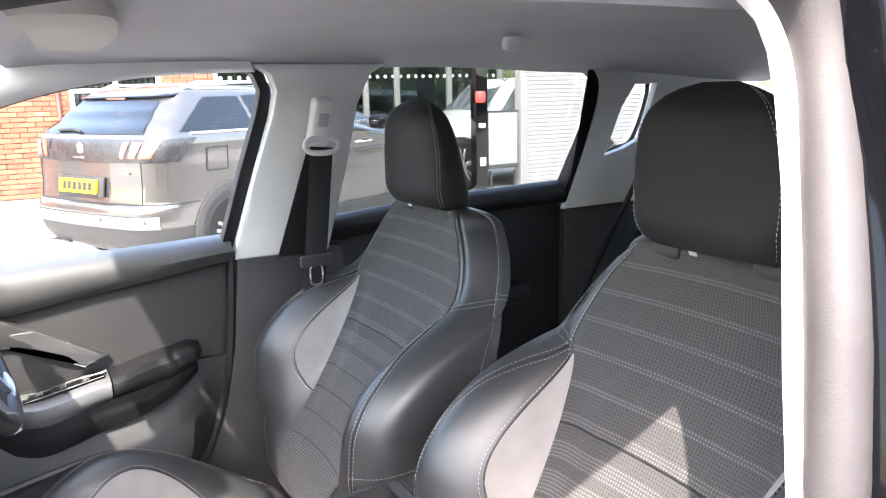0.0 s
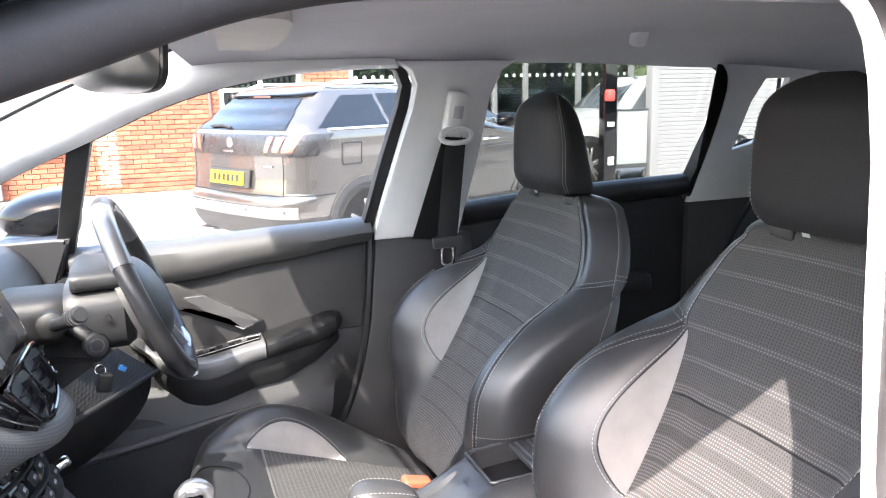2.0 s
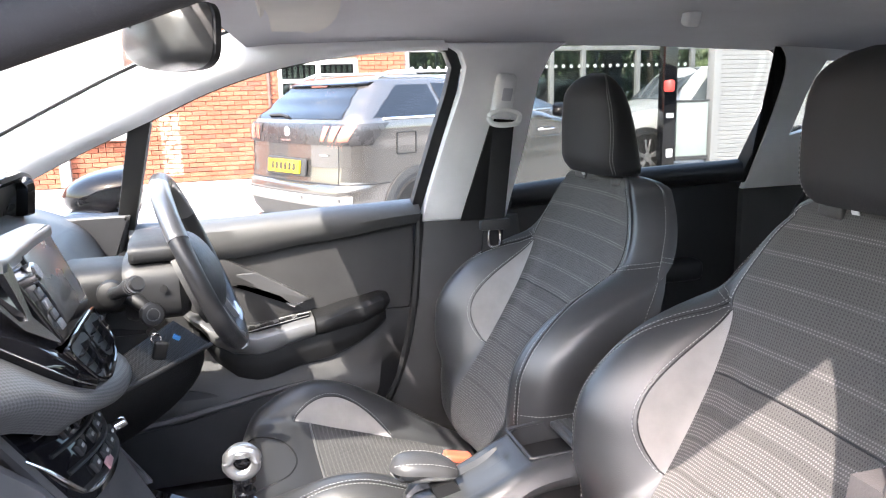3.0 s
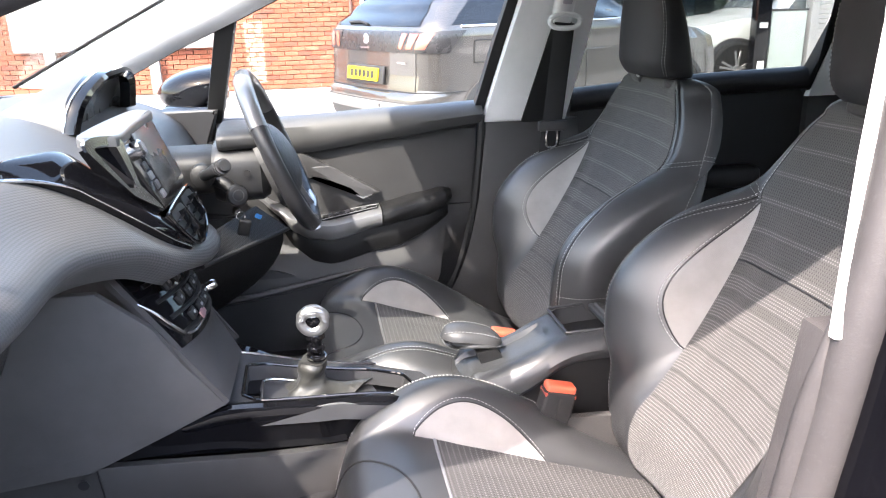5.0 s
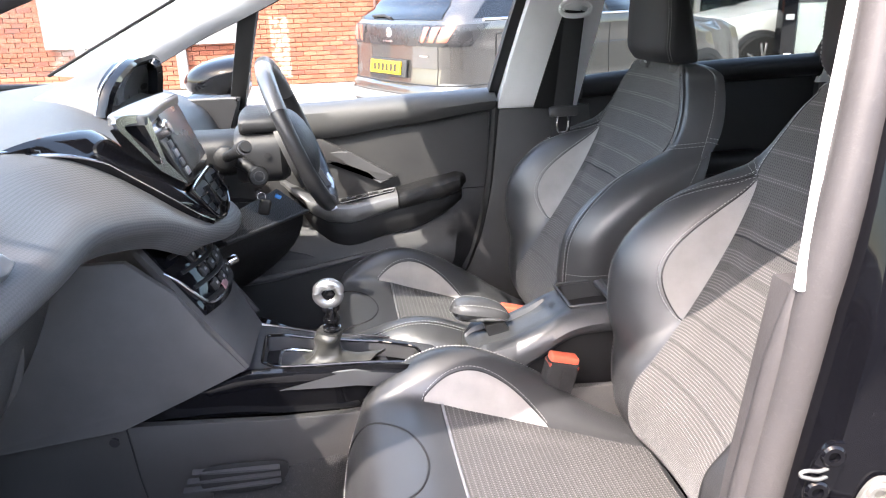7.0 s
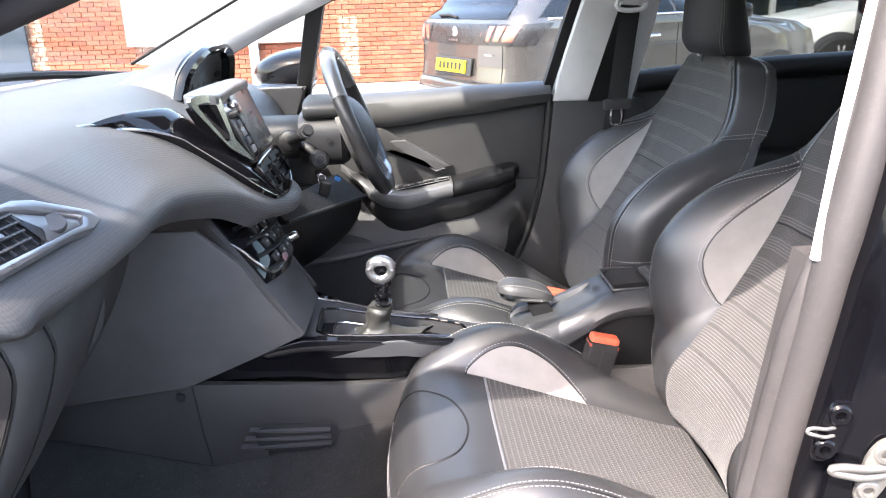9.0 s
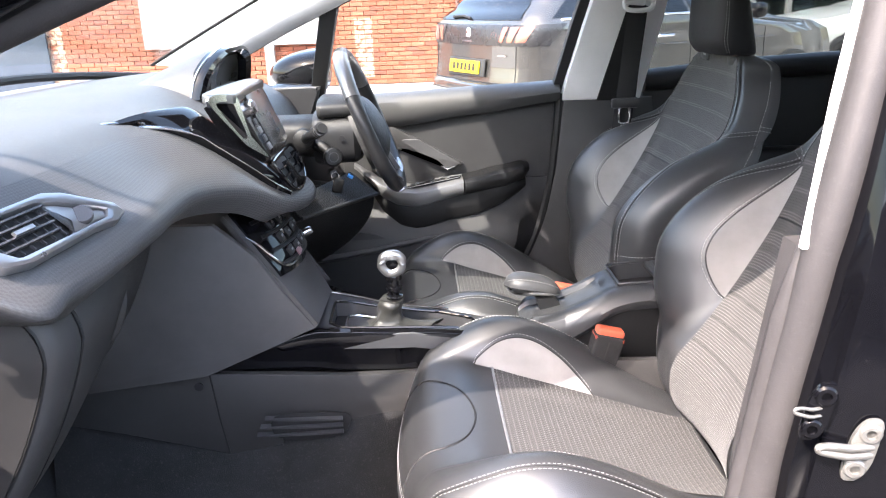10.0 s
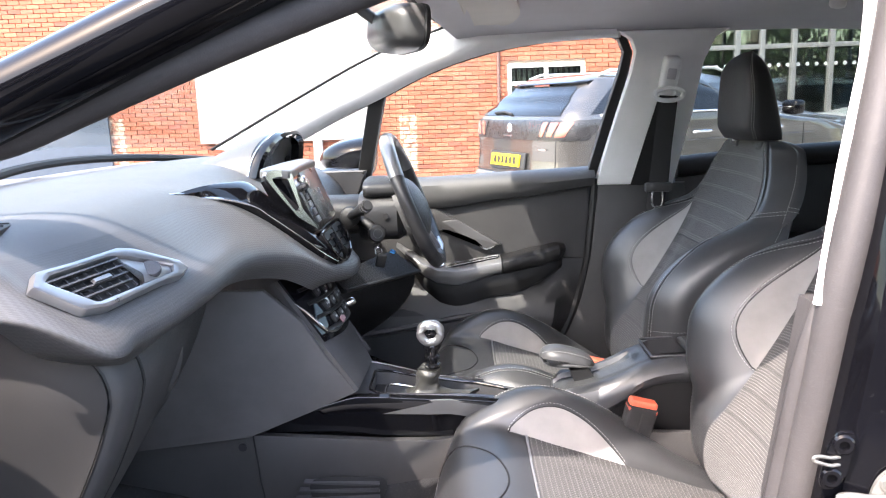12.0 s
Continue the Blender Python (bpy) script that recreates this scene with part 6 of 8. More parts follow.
part("side_frame", sheet(lambda k, z: lid_at(FRAME_SIDE[k][0], z, FRAME_SIDE[k][1]), list(range(8)), span(0.60, 0.998, 27), 0.008), footwell_plastic, dash, "rounded glovebox side frame")


def end_at(d, z):
    """End panel running forward from the side frame; d metres ahead of the groove."""
    return lid_at(-0.647, z, -0.018) + Vector((-d, -0.03 * smooth01(0.0, 0.3, d) - 0.012 * math.sin(min(1.0, d / 0.16) * math.pi) * smooth01(0.8, 0.95, z), 0))


part("end_panel", sheet(end_at, [0, 0.004, 0.012, 0.03, 0.06, 0.1, 0.16, 0.24, 0.34], span(0.56, 1.06, 26), 0.008), end_shade, dash, "side panel of the dashboard, darkened for the door's shadow")
part("end_corner", sheet(lambda k, z: lid_at(-0.647, z, -0.018) + Vector((-0.002, 0.0, 0.0)) + Vector((0.0045 * (1 - k), 0.003 * k, 0)), [0, 1], span(0.6, 0.975, 20), 0.003), black_rubber, dash)
part("toe_board", sheet(lambda y, t: Vector((-1.02 - 0.2 * t, y, 0.315 + 0.42 * t)), span(-0.66, 0.68, 8), span(0, 1, 6), 0.02), carpet, dash, "dark carpeted toe board")
# deep black here puts the footwell shade into the colour
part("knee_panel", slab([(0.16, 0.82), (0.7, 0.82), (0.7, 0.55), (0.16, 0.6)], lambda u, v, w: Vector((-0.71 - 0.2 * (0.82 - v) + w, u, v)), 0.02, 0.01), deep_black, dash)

def perforated():
    """Black grille with rows of round holes."""
    mat = Mat("perforated_black_plastic")
    v = mat.node("ShaderNodeTexVoronoi", Scale=190.0, Randomness=0.0)
    mat.link(mat.coords(), v.inputs["Vector"])
    mat.link(ramp(mat, v.outputs["Distance"], [(0.28, (0.002, 0.002, 0.002)), (0.36, (0.022, 0.022, 0.023))]), mat.b.inputs["Base Color"])
    mat.b.inputs["Roughness"].default_value = 0.4
    bp = mat.node("ShaderNodeBump", Strength=0.8, Distance=0.002)
    mat.link(v.outputs["Distance"], bp.inputs["Height"])
    mat.link(bp.outputs[0], mat.b.inputs["Normal"])
    return mat.m


TRAY = [Vector(p) for p in ((-0.645, 0.22, 0.868), (-0.53, 0.55, 0.858), (-0.46, 0.55, 0.798), (-0.615, 0.22, 0.83))]
part("knee_tray", sheet(lambda u, v: TRAY[0].lerp(TRAY[3], u).lerp(TRAY[1].lerp(TRAY[2], u), v), span(0, 1, 6), span(0, 1, 6), 0.006), perforated(), dash, "perforated black panel under the steering column")
part("tray_edge", sweep([TRAY[3], TRAY[2]], 0.005, 8), soft_black, dash)
# panel below the tray, its black standing in for the shade under the column
part("knee_bolster", sheet(lambda u, v: TRAY[3].lerp(TRAY[2], u) + Vector((-0.02 - 0.2 * v * v, 0.0, -0.008 - 0.19 * v)), span(0, 1, 10), span(0, 1, 8), 0.008), deep_black, dash, "lower panel under the steering column, blackened for footwell shade")

vent_silver = surface("bright_satin_silver", (0.42, 0.42, 0.425), 0.3, metal=0.9, vary=0.05)


# side air vent in the band
def vent_place(u, v, w):
    """u across the car, v height, w proud of the slanting vent face."""
    return Vector(((0.2818 + 0.12 * u - 0.7 * v) / 0.7, u, v)) + Vector((0.70, -0.12, 0.70)) * w


VENT_OUT = eased([(-0.7255, 1.073), (-0.702, 1.085), (-0.645, 1.0835), (-0.566, 1.0835), (-0.541, 1.0775), (-0.489, 1.0505), (-0.4885, 1.039), (-0.512, 1.0345), (-0.546, 1.037), (-0.664, 1.0355), (-0.697, 1.0405)])
VENT_IN = eased([(-0.704, 1.0735), (-0.69, 1.0775), (-0.588, 1.0765), (-0.565, 1.0715), (-0.508, 1.0485), (-0.52, 1.0425), (-0.585, 1.0425), (-0.672, 1.0435)])
vent = part("air_vent", slab(VENT_OUT, vent_place, 0.012, 0.004, 2, holes=[VENT_IN]), vent_silver, dash, "satin silver framed side air vent")
part("vent_well", slab(VENT_IN, vent_place, 0.003), black_rubber, vent)
part("vent_inner", slab(eased([(-0.584, 1.0758), (-0.566, 1.071), (-0.51, 1.0483), (-0.52, 1.0428), (-0.584, 1.0428), (-0.568, 1.0535)]), vent_place, 0.008, 0.002), vent_silver, vent)
for i in range(4):
    v = 1.0735 - i * 0.0075
    a, b = -0.704 + 0.008 * max(0, i - 1), -0.58 - 0.004 * i
    part("slat", loft([[vent_place(u, v + dv, dw) for dv, dw in ((0.0, 0.003), (0.0016, 0.003), (0.0006, 0.011), (-0.001, 0.011))] for u in span(a, b, 6)]), hard_grey, vent)
for i in range(7):
    u = -0.69 + i * 0.017
    part("fin", loft([[vent_place(u + du, v, dw) for du, dw in ((-0.0008, 0.003), (0.0008, 0.003), (0.0008, 0.006), (-0.0008, 0.006))] for v in (1.0455 + 0.003 * max(0, 1 - i), 1.0765)]), hard_grey, vent)
part("vent_tab", loft([[vent_place(u, 1.060 + dv, 0.011 + dw) for dv, dw in ((-0.002, 0), (0.002, 0), (0.0016, 0.004), (-0.0016, 0.004))] for u in span(-0.652, -0.622, 4)]), vent_silver, vent)
part("vent_wheel", lathe([(0.012, -0.004), (0.013, -0.002), (0.013, 0.002), (0.012, 0.004)], Matrix.Translation(vent_place(-0.548, 1.053, 0.008)) @ pose(0, 0, 0, 30, 20, 0), 20), hard_grey, vent)
# demister slot on the top
DEM = pose(-0.885, -0.63, 1.1235, 0, 3, 14)
dm = part("demister", rbox((0.03, 0.19, 0.008), DEM, 0.003), black_rubber, dash, "black demister slot")
for i in range(9):
    part("rib", rbox((0.022, 0.003, 0.003), DEM @ pose(0, -0.08 + i * 0.02, 0.0042), 0), hard_grey, dm)

fork_silver = surface("satin_silver_paint", (0.6, 0.6, 0.61), 0.2, metal=1.0, vary=0.05, coat=0.3)

# gloss trim from the band into the middle
TRIM_LOW = curve_through([(-0.818, -0.265, 1.109), (-0.783, -0.225, 1.108), (-0.743, -0.2, 1.102), (-0.702, -0.18, 1.086), (-0.678, -0.165, 1.065), (-0.629, -0.13, 1.017), (-0.60, -0.10, 0.984), (-0.58, -0.07, 0.962)], 5)
TRIM_UP = curve_through([(-0.818, -0.258, 1.112), (-0.785, -0.205, 1.124), (-0.75, -0.15, 1.125), (-0.727, -0.115, 1.12), (-0.70, -0.10, 1.096), (-0.645, -0.098, 1.045), (-0.612, -0.085, 1.01), (-0.59, -0.06, 0.972)], 5)
trim = [[a, a.lerp(b, 0.35) + Vector((0.004, -0.004, 0.004)), a.lerp(b, 0.75) + Vector((0.003, -0.002, 0.005)), b, b + Vector((-0.01, 0.01, -0.045)), a + Vector((-0.02, 0.012, -0.035))] for a, b in zip(TRIM_LOW, TRIM_UP)]
part("gloss_trim", loft(trim), piano, dash, "gloss black dash trim")
part("trim_line", sweep([p + Vector((0.0, -0.001, -0.001)) for p in TRIM_LOW], 0.0028, 8, taper=lambda a: 1.8 - 1.4 * min(1, a * 2.2)), chrome, dash, "bright trim edge")

part("trim_tip", sweep(curve_through([(-0.828, -0.278, 1.117), (-0.812, -0.26, 1.118), (-0.798, -0.235, 1.116), (-0.79, -0.205, 1.113)], 6), 0.0055, 10, 0.6, taper=lambda a: 1.2 - 0.8 * a), fork_silver, dash, "bright trim tip")

# raised instrument hood
HOOD = curve_through([(-0.80, 0.165, 1.098), (-0.786, 0.19, 1.148), (-0.766, 0.265, 1.184), (-0.757, 0.35, 1.19), (-0.758, 0.44, 1.186), (-0.764, 0.525, 1.162), (-0.778, 0.56, 1.10)], 6)
HM = Vector((-0.77, 0.365, 1.10))
rings = [[p + Vector((dx, 0, dz * (p.z - 1.09) / 0.1)) for dx, dz in ((0.0, 0.0), (-0.03, 0.0), (-0.07, -0.012), (-0.12, -0.035), (-0.18, -0.065))] for p in HOOD]
rings = [[Vector((q.x, HM.y + (q.y - HM.y) * (1 + 0.10 * (-0.76 - q.x) / 0.18), q.z)) for q in r] for r in rings]
hd = part("instrument_hood", sheet(lambda i, k: rings[int(i)][int(k)], list(range(len(rings))), list(range(5)), 0.012), dash_pad, dash, "raised instrument hood")
part("hood_rim", loft([[p + Vector((0.002, 0, 0.003)) + (p - HM) * 0.02, p + Vector((0.014, 0, 0.002)), p + Vector((0.018, 0, 0)) - (p - HM) * 0.06, p + Vector((0.008, 0, -0.002)) - (p - HM) * 0.14, p + Vector((-0.03, 0, 0)) - (p - HM) * 0.16, p + Vector((-0.03, 0, -0.002))] for p in HOOD]), piano, hd, "gloss black hood rim")
part("hood_edge", sweep([p + Vector((-0.003, 0, 0.003)) + (p - HM) * 0.02 for p in HOOD[:22]], 0.0025, 6), chrome, hd)
part("hood_inside", sheet(lambda i, k: HOOD[int(i)] + Vector((-0.02 - 0.016 * k, 0, 0)) - (HOOD[int(i)] - HM) * (0.14 + 0.02 * k), list(range(len(HOOD))), list(range(4)), 0.003), soft_black, hd)
HG = [p + Vector((-0.012, 0, 0)) - (p - HM) * 0.15 for p in HOOD]
part("hood_glass", sheet(lambda i, k: HG[int(i)].lerp(Vector((-0.80, HG[int(i)].y, 1.085)), k / 5) + Vector((-0.012 * math.sin(math.pi * k / 6), 0, 0)), list(range(len(HG))), list(range(6)), 0.002), screen_glass, hd, "dark curved instrument glass")
gauge = part("instrument_panel", slab([(0.19, 1.06), (0.54, 1.06), (0.53, 1.14), (0.47, 1.168), (0.27, 1.168), (0.2, 1.14)], lambda u, v, w: Vector((-0.835 + w, u, v)), 0.008), piano, dash, "dark instrument glass")
for y in (0.275, 0.455):
    part("dial", lathe([(0.05, 0), (0.05, 0.024), (0.044, 0.028), (0.04, 0.004)], pose(-0.828, y, 1.112, 0, 90, 0), 28), hard_grey, gauge)

# screen unit: dark face, satin cap, forked chrome side
def face_at(u, v, w):
    """u across, v height, w out of the slanting face."""
    return Vector((-0.612 - (v - 1.03) * 0.42 + 0.92 * w, u, v + 0.38 * w))


unit = part("screen_unit", slab(ring_of([(-0.118, 1.132), (-0.106, 1.138), (0.0, 1.138), (0.11, 1.136), (0.122, 1.13), (0.118, 1.08), (0.11, 1.026), (0.0, 1.022), (-0.08, 1.024), (-0.092, 1.032), (-0.104, 1.08)], 2), lambda u, v, w: face_at(u, v, w - 0.05), 0.052, 0.004, 3), piano, dash, "touchscreen unit in a gloss black and satin frame")
cap_grey = surface("satin_cap_grey", (0.1, 0.102, 0.105), 0.32, grain=0.1, grain_scale=1500, vary=0.06, metal=0.3)
part("top_cap", slab(ring_of([(-0.648, -0.117), (-0.650, 0.0), (-0.648, 0.115), (-0.655, 0.127), (-0.68, 0.125), (-0.695, 0.0), (-0.70, -0.12), (-0.694, -0.15), (-0.682, -0.155), (-0.662, -0.135)], 3), lambda u, v, w: Vector((u, v, 1.127 + w - 0.1 * (u + 0.66))), 0.014, 0.006, 3), cap_grey, unit, "dark satin cap")
part("screen", slab([(-0.045, 1.127), (0.108, 1.126), (0.1, 1.036), (-0.04, 1.036)], lambda u, v, w: face_at(u, v, 0.002 + w), 0.002, 0.0008), screen_glass, unit, "dark unlit touchscreen")
part("side_fill", loft([[Vector(p) for p in ((-0.683, -0.148, 1.132), (-0.660, -0.120, 1.13), (-0.63, -0.108, 1.06), (-0.642, -0.113, 1.056))], [Vector(p) for p in ((-0.70, -0.10, 1.12), (-0.68, -0.09, 1.12), (-0.65, -0.08, 1.06), (-0.66, -0.09, 1.05))]]), piano, unit)
FORK_O, FORK_U, FORK_V = Vector((-0.684, -0.152, 1.137)), Vector((0.029, 0.034, -0.003)), Vector((0.044, 0.037, -0.083))
FORK_N = FORK_V.cross(FORK_U).normalized()
FORK_N = FORK_N if FORK_N.y < 0 else -FORK_N
part("chrome_fork", slab([(-0.26, 0.12), (-0.2, 0.04), (-0.08, -0.02), (0.2, -0.07), (0.47, -0.085), (0.9, -0.07), (1.05, -0.05), (1.1, 0.0), (1.08, 0.06), (0.72, 0.43), (0.38, 0.82), (0.42, 1.05), (0.45, 1.26), (0.40, 1.31), (0.15, 1.17), (-0.12, 0.99), (-0.2, 0.66), (-0.26, 0.35), (-0.285, 0.2)], lambda u, v, w: FORK_O + FORK_U * u + FORK_V * v + FORK_N * (w - 0.002), 0.008, 0.0018, 2,
     holes=[[(0.04, 0.1), (0.3, 0.07), (0.66, 0.08), (0.72, 0.14), (0.6, 0.32), (0.28, 0.76), (0.18, 0.86), (-0.04, 0.84), (-0.05, 0.6), (-0.06, 0.36), (-0.04, 0.16)]]), fork_silver, unit, "forked satin chrome side edge")
part("knob", lathe([(0.013, 0), (0.013, 0.012), (0.010, 0.015)], Matrix.Translation(face_at(-0.072, 1.108, 0.002)) @ pose(0, 0, 0, 0, 67, 0), 20), chrome, unit, "round chrome volume knob")
for i in range(4):
    part("key", rbox((0.012, 0.018, 0.004), Matrix.Translation(face_at(-0.068 + 0.003 * i, 1.085 - i * 0.0145, 0.003)) @ pose(0, 0, 0, 0, 67, 0), 0.0015), silver_grey if i % 2 else hard_grey, unit)
part("card_slot", rbox((0.004, 0.006, 0.05), Matrix.Translation(face_at(-0.05, 1.105, 0.003)) @ pose(0, 0, 0, 0, -23, 0), 0), black_rubber, unit)


def vent_face(u, v, w):
    return Vector((-0.606 + (1.018 - v) * 0.55 + 0.88 * w, u, v + 0.48 * w))


CV = ring_of([(-0.09, 1.012), (-0.08, 1.018), (0.0, 1.019), (0.095, 1.017), (0.106, 1.008), (0.1, 0.985), (0.06, 0.962), (0.0, 0.956), (-0.04, 0.958), (-0.07, 0.972)], 3)
cv = part("centre_vents", slab(CV, lambda u, v, w: vent_face(u, v, w - 0.03), 0.03, 0.003), piano, dash, "gloss black centre air vents")
part("vent_edge", sweep([vent_face(u, v, 0.0) for u, v in CV], 0.0032, 8, closed=True), piano, cv)
for y in (-0.042, 0.052):
    part("vent_well", slab(ring_of([(y - 0.04, 1.012), (y, 1.014), (y + 0.042, 1.011), (y + 0.038, 0.985), (y, 0.966), (y - 0.034, 0.972)], 3), lambda u, v, w: vent_face(u, v, 0.0005 + w), 0.001), black_rubber, cv)
    for i in range(3):
        part("slat", loft([[vent_face(u, 1.002 - i * 0.0135 + dv, dw) for dv, dw in ((-0.0012, 0.001), (0.0012, 0.001), (0.0008, 0.009), (-0.0008, 0.009))] for u in span(y - 0.037 + 0.003 * i, y + 0.038 - 0.004 * i, 4)]), piano, cv)
    part("fin", loft([[vent_face(y + du, v, dw) for du, dw in ((-0.002, 0.002), (0.002, 0.002), (0.0015, 0.012), (-0.0015, 0.012))] for v in (0.975, 1.008)]), piano, cv)

# centre stack with heater controls
console_grey = surface("grained_console_plastic", (0.07, 0.0665, 0.0658), 0.5, grain=0.5, grain_scale=900, kind="cells", vary=0.18)
lower_plastic = surface("lower_console_plastic", (0.036, 0.0348, 0.0345), 0.45, grain=0.5, grain_scale=900, kind="cells", vary=0.18)
stack = thing("centre_console", "dark grey centre console with gloss black gear surround", "console", (-0.4, 0, 0.33))
for s in (-1, 1):
    part("console_cheek", slab([(-1.0, 0.94), (-0.703, 0.932), (-0.641, 0.866), (-0.606, 0.80), (-0.552, 0.722), (-0.64, 0.69), (-0.745, 0.658), (-1.0, 0.632)], lambda u, v, w, s=s: Vector((u, s * (0.118 + 0.05 * smooth01(-0.55, -0.78, u) + w), v)), 0.012, 0.005), console_grey, stack, "dark grey console side panel")


def stack_at(y, t, out=0.0):
    """Sloping stack face between its two edges: t from the top (0) to the console (1)."""
    a = Vector((-0.701, -0.136, 0.932)).lerp(Vector((-0.556, -0.113, 0.722)), t)
    b = Vector((-0.668, 0.10, 0.932)).lerp(Vector((-0.556, 0.098, 0.70)), t)
    k = (y + 0.13) / 0.23
    p = a.lerp(b, k)
    bulge = 0.022 * math.sin(math.pi * min(1, max(0, k))) * (1 - smooth01(0.45, 0.75, t))
    return Vector((p.x + bulge + out * 0.85, y, p.z + out * 0.5))


part("stack_face", sheet(lambda y, t: stack_at(y, t), span(-0.128, 0.098, 12), span(0, 1, 18), 0.01), console_grey, stack, "dark grey sloping stack face")
face = part("heater_panel", sheet(lambda y, t: stack_at(y, t, 0.007 + 0.008 * math.sin(math.pi * min(1, max(0, (y + 0.118) / 0.21))) * math.sin(math.pi * t / 0.56)), span(-0.118, 0.092, 24), span(0.0, 0.56, 20), 0.008), piano, stack, "gloss black heater control panel")
for t in (0.13, 0.25, 0.37, 0.49):
    part("panel_step", sweep([stack_at(y, t, 0.015 + 0.006 * math.sin(math.pi * (y + 0.11) / 0.2)) for y in span(-0.1, 0.085, 14)], 0.006, 8, 0.6), deep_black, face)
for t in (0.19, 0.31, 0.43):
    for k, y in enumerate((-0.055, -0.02, 0.015, 0.05)):
        part("key", rbox((0.008, 0.027, 0.017), Matrix.Translation(stack_at(y, t, 0.02)) @ pose(0, 0, 0, 0, -30, 0), 0.003), deep_black, face)
        part("key_mark", rbox((0.0015, 0.008, 0.004), Matrix.Translation(stack_at(y, t, 0.0245)) @ pose(0, 0, 0, 0, -30, 0), 0), thread, face)
part("display", rbox((0.003, 0.03, 0.012), Matrix.Translation(stack_at(-0.035, 0.47, 0.024)) @ pose(0, 0, 0, 0, -30, 0), 0.001), surface("red_grey_display", (0.3, 0.16, 0.17), 0.3, vary=0.1), face)
part("panel_edge", sweep(curve_through([stack_at(-0.124, 0.2, 0.012), stack_at(-0.119, 0.3, 0.018), stack_at(-0.112, 0.41, 0.019), stack_at(-0.098, 0.5, 0.018), stack_at(-0.07, 0.525, 0.02), stack_at(-0.03, 0.5, 0.022)], 6), 0.0035, 8, taper=lambda a: 0.5 + 0.8 * a * (1 - 0.6 * a)), chrome, face, "bright edge of the heater panel")
part("hazard_block", rbox((0.03, 0.10, 0.03), pose(-0.655, 0.0, 0.925, 0, -20, 0), 0.008), piano, face)
part("lighter", lathe([(0.008, 0), (0.009, 0.014), (0.007, 0.018)], pose(-0.593, 0.088, 0.836, 0, 70, 20), 14), chrome, face, "small chrome knob")
# gloss side strips, gear well
for s in (-1, 1):
    strip = []
    for x in span(-0.748, -0.22, 24):
        zt = lerp_at([(-0.748, 0.66), (-0.64, 0.698), (-0.55, 0.716), (-0.38, 0.705), (-0.22, 0.69)], x)[0]
        zb = lerp_at([(-0.748, 0.652), (-0.51, 0.628), (-0.4, 0.624), (-0.22, 0.635)], x)[0]
        yo = lerp_at([(-0.748, 0.155), (-0.55, 0.13), (-0.22, 0.122)], x)[0]
        low = 0.055 * smooth01(-0.6, -0.42, x) if s > 0 else 0.0
        zt, zb = zt - low, zb - low
        strip.append([Vector((x, s * y, z)) for y, z in ((yo - 0.022, zt - 0.003), (yo - 0.008, zt + 0.001), (yo - 0.001, zt - 0.003), (yo + 0.001, zt - 0.008), (yo - 0.006, (zt + zb) / 2), (yo - 0.014, zb), (yo - 0.03, zb))])
    part("gloss_strip", loft(strip), piano, stack, "gloss black console strip")
    part("lower_side", slab([(-1.02, 0.632), (-0.86, 0.648), (-0.745, 0.654), (-0.51, 0.626), (-0.4, 0.622), (-0.2, 0.634), (0.15, 0.62), (0.15, 0.49), (-0.434, 0.503), (-0.51, 0.50), (-0.727, 0.487), (-0.91, 0.54), (-1.02, 0.566)], lambda u, v, w, s=s: Vector((u, s * (0.128 + 0.03 * smooth01(-0.4, -0.78, u) - 0.015 + w), v)), 0.014, 0.004), lower_plastic, stack, "dark plastic lower console side")
    part("carpet_side", slab([(-1.05, 0.56), (0.15, 0.56), (0.15, 0.31), (-1.05, 0.31)], lambda u, v, w, s=s: Vector((u, s * (0.098 + 0.03 * smooth01(-0.4, -0.78, u) + w + 0.35 * max(0, 0.5 - v)), v)), 0.012, 0.004), carpet, stack, "dark carpet along the tunnel")
    part("panel_seam", sweep([Vector((x, s * (0.1285 + 0.03 * smooth01(-0.4, -0.78, x)), z)) for x, z in ((-0.745, 0.654), (-0.737, 0.56), (-0.727, 0.488))], 0.0016, 6), black_rubber, stack)
    # raised black plate stands for the shaded recess behind the ribs
    part("grille_recess", slab(ring_of([(-0.645, 0.552), (-0.625, 0.566), (-0.56, 0.562), (-0.51, 0.555), (-0.502, 0.538), (-0.52, 0.512), (-0.58, 0.508), (-0.635, 0.52)]), lambda u, v, w, s=s: Vector((u, s * (0.136 + 0.03 * smooth01(-0.4, -0.78, u) + w), v)), 0.004, 0.001), black_rubber, stack)
    for i in range(3):
        a, b = (-0.655 + (0.0, -0.01, -0.018)[i], 0.560 - 0.0165 * i), (-0.516, 0.548 - 0.0135 * i)
        part("vent_rib", loft([[Vector((a[0] + (b[0] - a[0]) * t, s * (0.1665 - 0.009 * t + dy), a[1] + (b[1] - a[1]) * t + dz)) for dy, dz in ((-0.012, -0.003), (0.0, -0.0022 * math.sin(math.pi * (0.1 + 0.8 * t))), (0.0, 0.0022 * math.sin(math.pi * (0.1 + 0.8 * t))), (-0.012, 0.003))] for t in span(0, 1, 10)]), hard_grey, stack)
    part("screw", lathe([(0.008, 0), (0.007, 0.004)], pose(-0.762, s * 0.171, 0.637, 90 * s, 0, 0), 14), black_rubber, stack)


